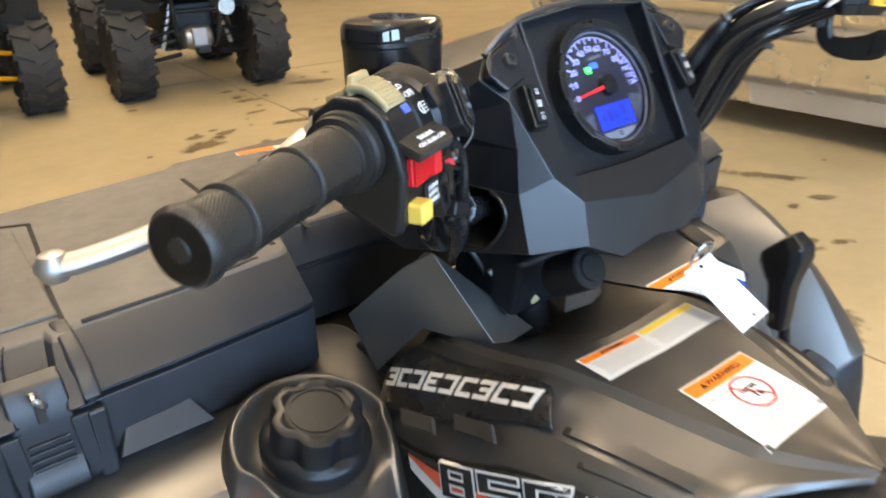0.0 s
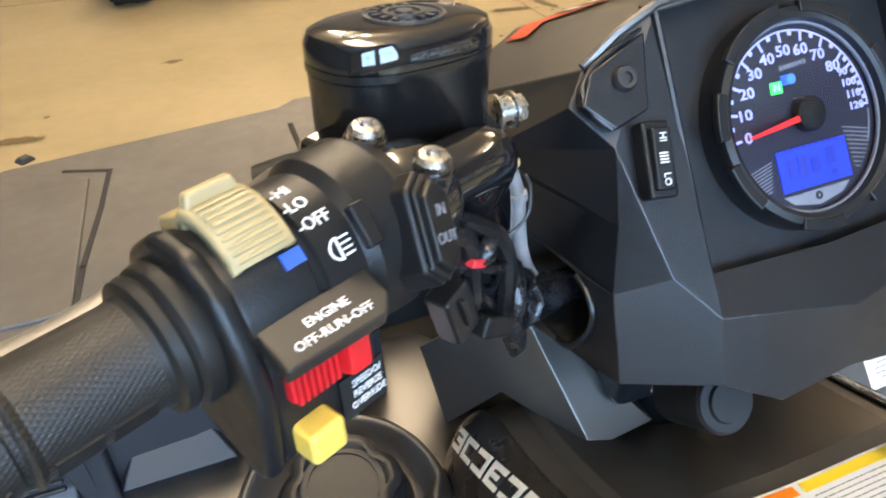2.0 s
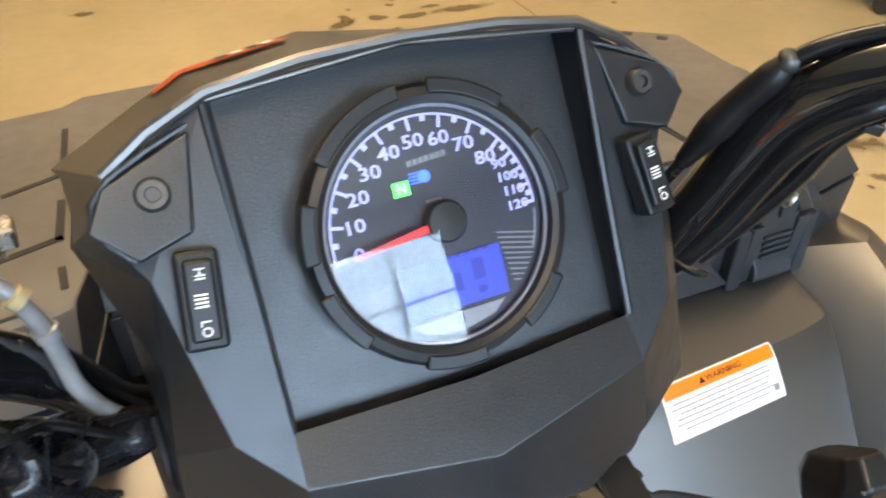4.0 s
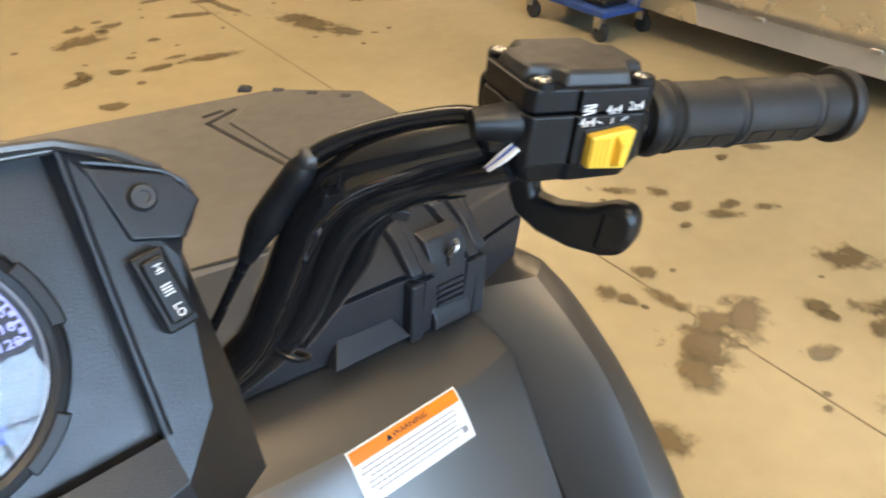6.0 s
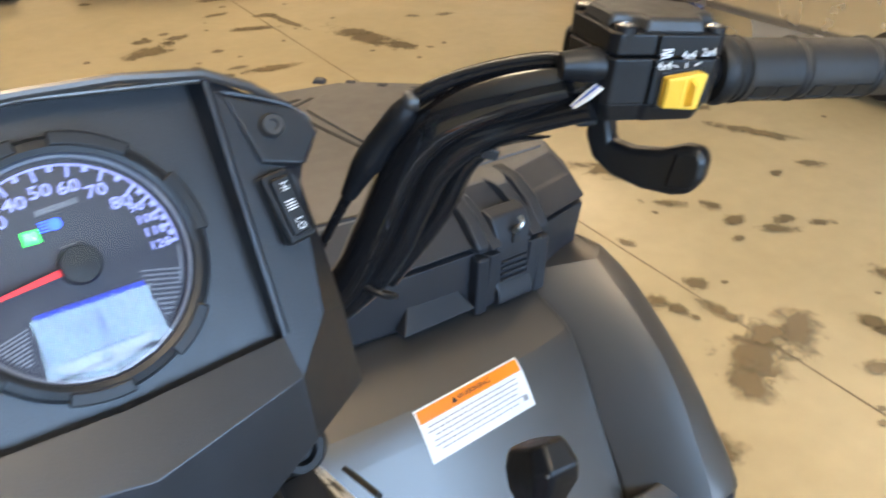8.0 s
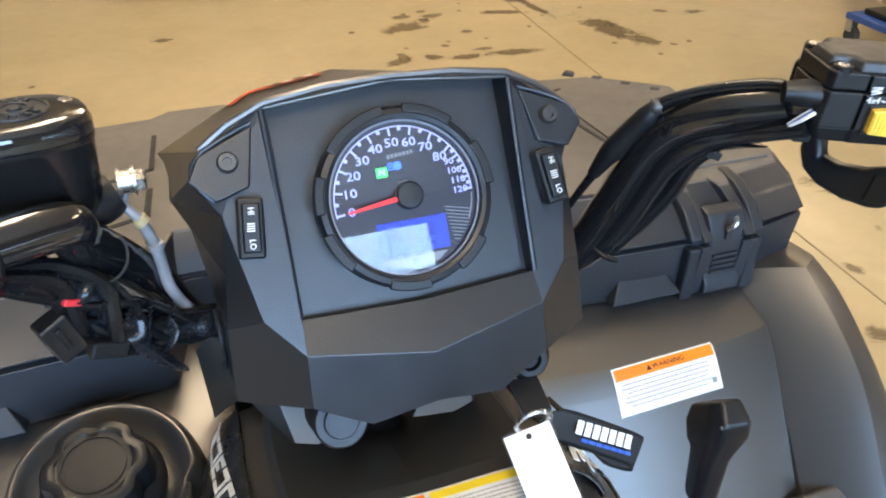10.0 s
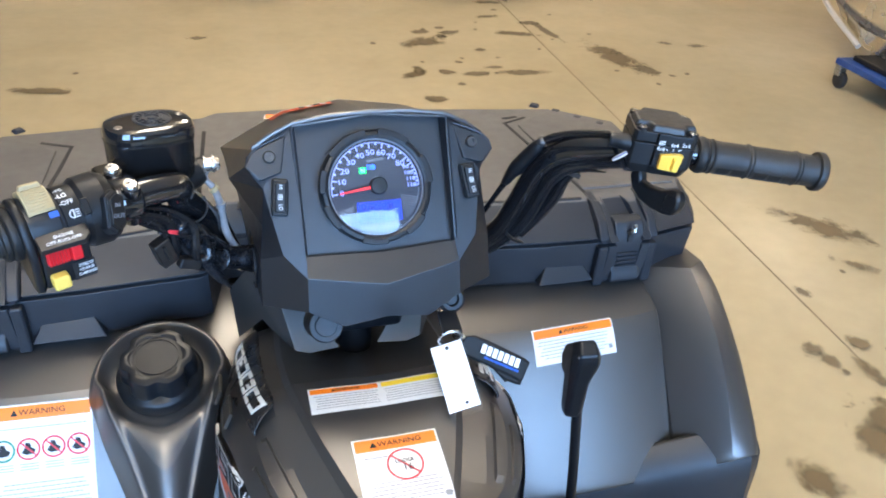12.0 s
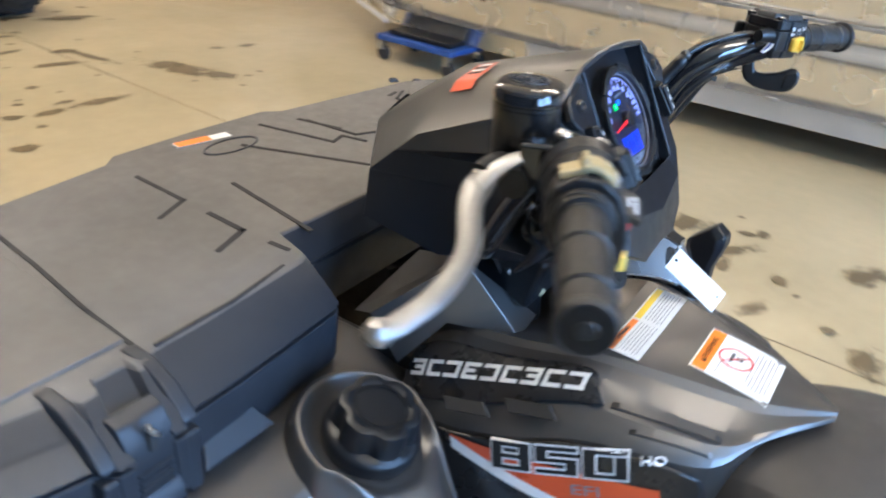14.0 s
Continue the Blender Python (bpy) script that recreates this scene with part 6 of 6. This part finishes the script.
# graphics on the console's flanks
bodyside = surface(console, *[o for o in bpy.data.objects if o.name.startswith(("side_decal", "side_panel"))])
for s in (-1, 1):
    o, x = Vector((s * 0.137, -0.155, 0.888)), Vector((s * -0.010, -0.205, 0.075)) * (1 if s < 0 else -1)
    m = side_frame(o, x, (s * 0.74, -0.12, 0.66))
    wid, gap, hh = 0.0198, 0.0044, 0.0185
    for k in range(9):
        bm = bmesh.new()
        x0 = -0.107 + k * (wid + gap)
        bars = [(0, 1, 1, 0.76), (0, 0.24, 1, 0), (0, 0.76, 0.24, 0.24) if k % 2 else (0.76, 0.76, 1, 0.24)]
        if k % 3 == 0:
            bars.append((0.24, 0.62, 0.76, 0.40))
        for a, b, c, d in bars:
            q = [(a, d), (c, d), (c, b), (a, b)]
            prism(bm, m, [(x0 + u * wid + 0.25 * (v - 0.5) * hh, (v - 0.5) * hh) for u, v in q], 0.0003, 0.0009)
        drape(part("emblem_bar", bm, LETTER, console), m, bodyside)
    # number, outlined in white
    o, x = Vector((s * 0.172, -0.252, 0.847)), Vector((s * -0.026, -0.144, 0.048)) * (1 if s < 0 else -1)
    m = side_frame(o, x, (s * 0.93, -0.05, 0.30))
    f = -s
    edge = [(f * (-0.122 + 0.222 * u), 0.014 - 0.040 * u, 0.012 - 0.105 * u) for u in [k / 14 for k in range(15)]]
    for nm, mat, z, rows in (("swoosh", LABEL, 0.0004, [[(x, b - 0.014 + 0.014 * v) for v in (0, 0.5, 1)] for x, t, b in edge]), ("swoosh_fill", REDO, 0.0007, [[(x, b + (t - b) * v / 6) for v in range(7)] for x, t, b in edge])):
        drape(part(nm, grid(bmesh.new(), [[tuple(m @ Vector((x, y, z))) for x, y in r] for r in rows]), mat, console, "white and orange swoosh" if nm == "swoosh" else ""), m, bodyside)
    for k, dg in enumerate("850"):
        for nm, mat, grow, z in (("number_outline", LABEL, 0.0022, 0.0012), ("number", BLACKP, 0.0, 0.0018)):
            bm = bmesh.new()
            for x0, y0, x1, y1 in {"8": ((0, 0, 5, 1), (0, 3, 5, 4), (0, 6, 5, 7), (0, 0, 1.3, 7), (3.7, 0, 5, 7)), "5": ((0, 0, 5, 1), (0, 3, 5, 4), (0, 6, 5, 7), (0, 3, 1.3, 7), (3.7, 0, 5, 4)), "0": ((0, 0, 5, 1), (0, 6, 5, 7), (0, 0, 1.3, 7), (3.7, 0, 5, 7))}[dg]:
                u0, u1 = -0.068 + 0.0495 * k + x0 * 0.0085 - grow, -0.068 + 0.0495 * k + x1 * 0.0085 + grow
                v0, v1 = -0.0155 + y0 * 0.0044 - grow, -0.0155 + y1 * 0.0044 + grow
                grid(bm, [[tuple(m @ Vector((u0 + (u1 - u0) * a / 4 + 0.12 * (v0 + (v1 - v0) * b / 4), v0 + (v1 - v0) * b / 4, z))) for a in range(5)] for b in range(5)])
            drape(part(nm, bm, mat, console), m, bodyside)
    drape(text("number_suffix", "HO", on(m, 0.098, 0.006, 0.0012), 0.009, LABEL, console, width=1.3, bold=0.0004), m, bodyside)
    drape(text("injection_mark", "EFI", on(m, 0.028, -0.032, 0.0014), 0.012, SILVERP, console, width=1.6), m, bodyside)

tc = [o for o in bpy.data.objects if o.name == "top_cover"][0]
tct = surface(tc)
m = side_frame((-0.050, -0.045, 1.170), (1, 0.10, 0.08), (-0.08, 0.33, 0.94))
bd = drape(part("top_badge", sheet(m, 0.072, 0.026, 0.0, 0.0, 0.0004, 20, 6), REDO, tc, "red badge on the pod's painted top"), m, tct)
for k in range(4):
    drape(part("badge_bar", sheet(m, 0.006, 0.016, 0.002 + 0.0085 * k, 0.0, 0.0010, 3, 4), WHITE if k % 2 else BLACKP, bd), m, tct)

# gear selector
gs = part("gear_lever", tube(bmesh.new(), [(0.262, -0.285, 0.56), (0.256, -0.280, 0.72), (0.246, -0.268, 0.86)], 0.0065, 12, 5), BLACK, atv, "black gear lever with a moulded knob")
km = axes((0.241, -0.262, 0.905), (1, -0.1, 0), (-0.08, 0.05, 1))
kb = bmesh.new()
kr = []
for z, w, d, dx, dy in ((-0.055, 0.020, 0.020, 0, 0), (-0.045, 0.024, 0.024, 0, 0), (0.0, 0.027, 0.030, 0, 0), (0.020, 0.037, 0.044, 0, -0.004), (0.034, 0.036, 0.050, 0, 0.0), (0.046, 0.026, 0.036, 0, 0.008)):
    kr.append([kb.verts.new(km @ Vector((dx + w / 2 * x, dy + d / 2 * y, z + (-0.016 * y if z > 0.01 else 0)))) for x, y in ((-1, -0.6), (-0.6, -1), (0.6, -1), (1, -0.6), (1, 0.6), (0.6, 1), (-0.6, 1), (-1, 0.6))])
for p, q in zip(kr, kr[1:]):
    for i in range(8):
        kb.faces.new((p[i], p[(i + 1) % 8], q[(i + 1) % 8], q[i]))
kb.faces.new(kr[0][::-1])
kb.faces.new(kr[-1])
kn = part("knob", kb, BLACK, gs, bevel=0.003, smooth=30)
part("knob_pad", prism_at(km @ pose(0, -0.004, 0.0415, -18), [(-0.013, -0.020), (0.013, -0.020), (0.015, 0.004), (0.009, 0.016), (-0.009, 0.016), (-0.015, 0.004)], -0.002, 0.0012), LID, kn, "worn grey top of the knob", bevel=0.001)

# key with ring, paper tag and strap, hanging from the ignition
key = thing("key_tag", "white paper tag and black strap hanging from the ignition key", "key ring")
part("key", boxed(axes((0.078, -0.252, 1.005), (0, -1, -0.3)), (0.030, 0.022, 0.004)), BLACK, key, "black key head", bevel=0.002)
rp = [(0.077 + 0.013 * math.cos(a), -0.262 - 0.004 * math.sin(a), 0.990 + 0.013 * math.sin(a)) for a in [2 * math.pi * k / 16 for k in range(17)]]
part("ring", tube(bmesh.new(), rp, 0.0015, 8, 3), STEEL, key, "bright split ring")
tm = side_frame((0.0765, -0.2905, 0.9615), Vector((0.034, -0.004, 0.012)), Vector((-0.05, -0.52, 0.80)))
tg = part("tag", plate(tm, 0.0345, 0.073, 0.0008), WHITE, key, "white paper tag")
slv = part("sleeve", pane_face([on(tm, x, y - 0.002, 0.0012).translation for x, y in ((-0.019, -0.041), (0.019, -0.041), (0.019, 0.041), (-0.019, 0.041))]), GLASS, key, "clear plastic sleeve")
slv.visible_shadow = False
part("tag_hole", disc(on(tm, 0.0, 0.0315, 0.0013), 0.0022, 0.0004, 14), BLACKP, tg)
part("tag_hole", disc(on(tm, 0.004, -0.0305, 0.0013), 0.0018, 0.0004, 14), BLACKP, tg)
rows = []
for u, dz in ((0.0, 0.0), (0.3, 0.001), (0.65, -0.001), (0.95, -0.002), (1.0, -0.006), (0.95, -0.010), (0.5, -0.010)):
    p = Vector((0.094, -0.246, 0.970)).lerp(Vector((0.176, -0.258, 0.924)), u)
    rows.append([tuple(p + Vector((0.006, 0.004, 0.013)) + Vector((0, 0, dz))), tuple(p + Vector((-0.006, -0.004, -0.013)) + Vector((0, 0, dz)))])
st = part("strap", grid(bmesh.new(), rows), BLACKP, key, "black woven strap with white and blue lettering", thick=0.0012, sub=1)
sm = side_frame((0.142, -0.2555, 0.9455), Vector((0.082, -0.012, -0.046)), Vector((0.25, -0.80, 0.45)))
for k in range(7):
    part("strap_print", plate(on(sm, -0.025 + 0.0078 * k, 0.0025, 0.001), 0.0058, 0.0105, 0.0006), WHITE, st)
    part("strap_print", plate(on(sm, -0.018 + 0.007 * k, -0.0060, 0.001), 0.0060, 0.0026, 0.0006), BLUEP, st)

# ---- beyond the bike ----
# aluminium boat on dollies along the far side
boat = thing("boat", "long brushed aluminium boat hull standing on blue dollies", "boat")
PROF = [(3.98, 0.10), (3.78, 0.13), (3.66, 0.15), (3.60, 0.17), (3.555, 0.27), (3.53, 0.30), (3.548, 0.36), (3.50, 0.50), (3.485, 0.56), (3.53, 0.65), (3.51, 0.70), (3.43, 0.86), (3.40, 1.0), (3.44, 1.08), (3.6, 1.1), (4.4, 1.1), (5.3, 1.05), (5.4, 0.6), (5.2, 0.25), (4.6, 0.10)]
ST = [(3.75, 0.62, 0.95), (3.42, 0.82, 0.55), (3.10, 0.93, 0.28), (2.78, 1.0, 0.08), (2.3, 1.0, 0.02), (1.72, 1.0, 0.0), (1.2, 1.0, 0.0), (-1.5, 1.0, 0.0), (-5.0, 1.0, 0.0)]


def hull_rows(a, b, stations=ST):
    rows = []
    for y, k, lift in stations:
        rows.append([(4.4 + (x - 4.4) * k, y + (0.25 * (z - 0.15) if k < 1 else 0), z + lift * max(0, 0.7 - z)) for x, z in PROF[a:b]])
    return rows


bm = bmesh.new()
grid(bm, hull_rows(5, len(PROF)))
part("hull", bm, HULL, boat, "brushed aluminium hull", sub=2, smooth=40)
bm = bmesh.new()
grid(bm, hull_rows(0, 6, ST[:6]))
part("bow_plate", bm, HULL, boat, "brushed aluminium bow bottom", smooth=40)
bm = bmesh.new()
grid(bm, hull_rows(0, 6, ST[5:]))
part("strake", bm, BAND, boat, "pale riveted lower strake", smooth=30)
for k in range(9):
    part("rivet_clip", boxed(pose(3.525, 1.35 - 0.55 * k, 0.30), (0.02, 0.05, 0.02)), ALU, boat, bevel=0.004)
for k in range(6):
    part("side_rib", boxed(pose(3.39, -1.6, 1.01 + 0.012 * k), (0.012, 7.0, 0.006)), ALU, boat)
part("side_trim", boxed(pose(3.47, -1.5, 0.73), (0.02, 7.2, 0.02)), ALU, boat, bevel=0.004)
part("transom", prism_at(Matrix(((1, 0, 0, 0), (0, 0, 1, 0), (0, 1, 0, 0), (0, 0, 0, 1))), PROF, -5.01, -4.99), HULL, boat, "flat aluminium transom")
part("bow_keel", tube(bmesh.new(), [(3.80, 3.72, 0.60), (3.66, 3.28, 0.36), (3.57, 2.80, 0.215)], 0.016, 10, 5), BAND, boat, "pale bow keel edge")


def dolly(m):
    d = thing("dolly", "blue steel dolly on four small castors", "dolly", "dollies")
    part("deck", boxed(pose(0, 0, 0.155), (0.42, 0.62, 0.035)), BLUEPAINT, d, bevel=0.006)
    part("pad", boxed(pose(0, 0, 0.19), (0.30, 0.5, 0.03)), BLACK, d, bevel=0.006)
    for sx in (-1, 1):
        for sy in (-1, 1):
            c = part("castor", lathe(bmesh.new(), pose(sx * 0.17, sy * 0.27, 0.05, 0, 90), [(0.045, -0.016), (0.05, -0.010), (0.05, 0.010), (0.045, 0.016)], 20), TYRE, d)
            part("fork", boxed(pose(sx * 0.17, sy * 0.27 + 0.02, 0.105), (0.05, 0.05, 0.07)), STEEL, c, bevel=0.005)
    d.matrix_basis = m
    return d


d1 = dolly(pose(3.585, 2.43, 0, 0, 0, -3))
copy_thing(d1, pose(3.75, -1.2, 0, 0, 0, 0))


def parked_quad(m, accent, label):
    """A quad seen from behind: tyres, axle gear, shocks and dark body."""
    q = thing("atv", label, "quad bike", "parked quads")
    for s in (-1, 1):
        for y in (0.0, 1.3):
            wheel(q, pose(s * 0.50, y, 0.33, 0, 90), 0.33, 0.26, 14)
    part("body", boxed(pose(0, 0.6, 0.80), (0.80, 1.8, 0.22)), BLACK, q, bevel=0.06)
    part("frame", boxed(pose(0, 0.65, 0.52), (0.34, 1.3, 0.26)), BLACK, q, bevel=0.03)
    part("skid_plate", boxed(pose(0, 0.62, 0.31), (0.42, 1.05, 0.03)), BLACK, q, bevel=0.01)
    for s in (-1, 1):
        part("frame_rail", tube(bmesh.new(), [(s * 0.17, -0.16, 0.74), (s * 0.16, -0.14, 0.50), (s * 0.13, -0.05, 0.33), (s * 0.13, 0.6, 0.32)], 0.018, 10, 5), BLACK, q)
        part("inner_guard", boxed(pose(s * 0.30, 0.20, 0.62, 0, s * 24), (0.26, 0.55, 0.02)), BLACK, q, bevel=0.006)
    part("cross_tube", tube(bmesh.new(), [(-0.17, -0.15, 0.60), (0.17, -0.15, 0.60)], 0.016, 10, 2), BLACK, q)
    part("hitch", boxed(pose(0, -0.20, 0.33), (0.10, 0.08, 0.05)), BLACK, q, bevel=0.008)
    for s in (-1, 1):
        part("tail_lamp", boxed(pose(s * 0.28, -0.31, 0.82), (0.10, 0.02, 0.05)), RED, q, bevel=0.008)
    dif = part("rear_gear_case", lathe(bmesh.new(), pose(0, -0.06, 0.40, 0, 90), [(0.05, -0.11), (0.075, -0.09), (0.095, -0.03), (0.095, 0.03), (0.075, 0.09), (0.05, 0.11)], 24), ALU, q, "bare aluminium rear gear case", smooth=30)
    part("case_cover", boxed(pose(0, -0.15, 0.41), (0.11, 0.05, 0.14)), ALU, dif, bevel=0.012)
    for s in (-1, 1):
        part("drive_shaft", tube(bmesh.new(), [(s * 0.10, -0.04, 0.40), (s * 0.36, 0, 0.34)], [0.022, 0.016], 12, 4), BLACK, q)
        part("lower_arm", tube(bmesh.new(), [(s * 0.14, -0.12, 0.30), (s * 0.38, -0.03, 0.25)], 0.016, 10, 4), accent, q)
        part("upper_arm", tube(bmesh.new(), [(s * 0.14, -0.10, 0.47), (s * 0.38, -0.02, 0.42)], 0.016, 10, 4), accent, q)
        coil = []
        for k in range(49):
            a = k * 2 * math.pi / 8
            coil.append((s * (0.25 - 0.0022 * k) + 0.035 * math.cos(a), -0.06 + 0.035 * math.sin(a), 0.36 + 0.0068 * k))
        part("shock_spring", tube(bmesh.new(), coil, 0.006, 6, 2), accent, q)
        part("shock_body", tube(bmesh.new(), [(s * 0.255, -0.06, 0.34), (s * 0.135, -0.06, 0.72)], 0.018, 10, 3), STEEL, q)
        part("mud_flap", boxed(pose(s * 0.42, -0.10, 0.70, 12), (0.36, 0.02, 0.2)), BLACK, q, bevel=0.006)
    part("exhaust", tube(bmesh.new(), [(0.2, -0.25, 0.62), (0.2, 0.2, 0.60)], 0.06, 16, 3), STEEL, q)
    q.matrix_basis = m
    return q


parked_quad(pose(1.78, 5.22, 0, 0, 0, -7), BLACK, "black quad bike with large tyres, parked on concrete")
parked_quad(pose(0.18, 5.42, 0, 0, 0, -5), YELFRAME, "black and yellow quad bike with lugged tyres, parked on concrete")
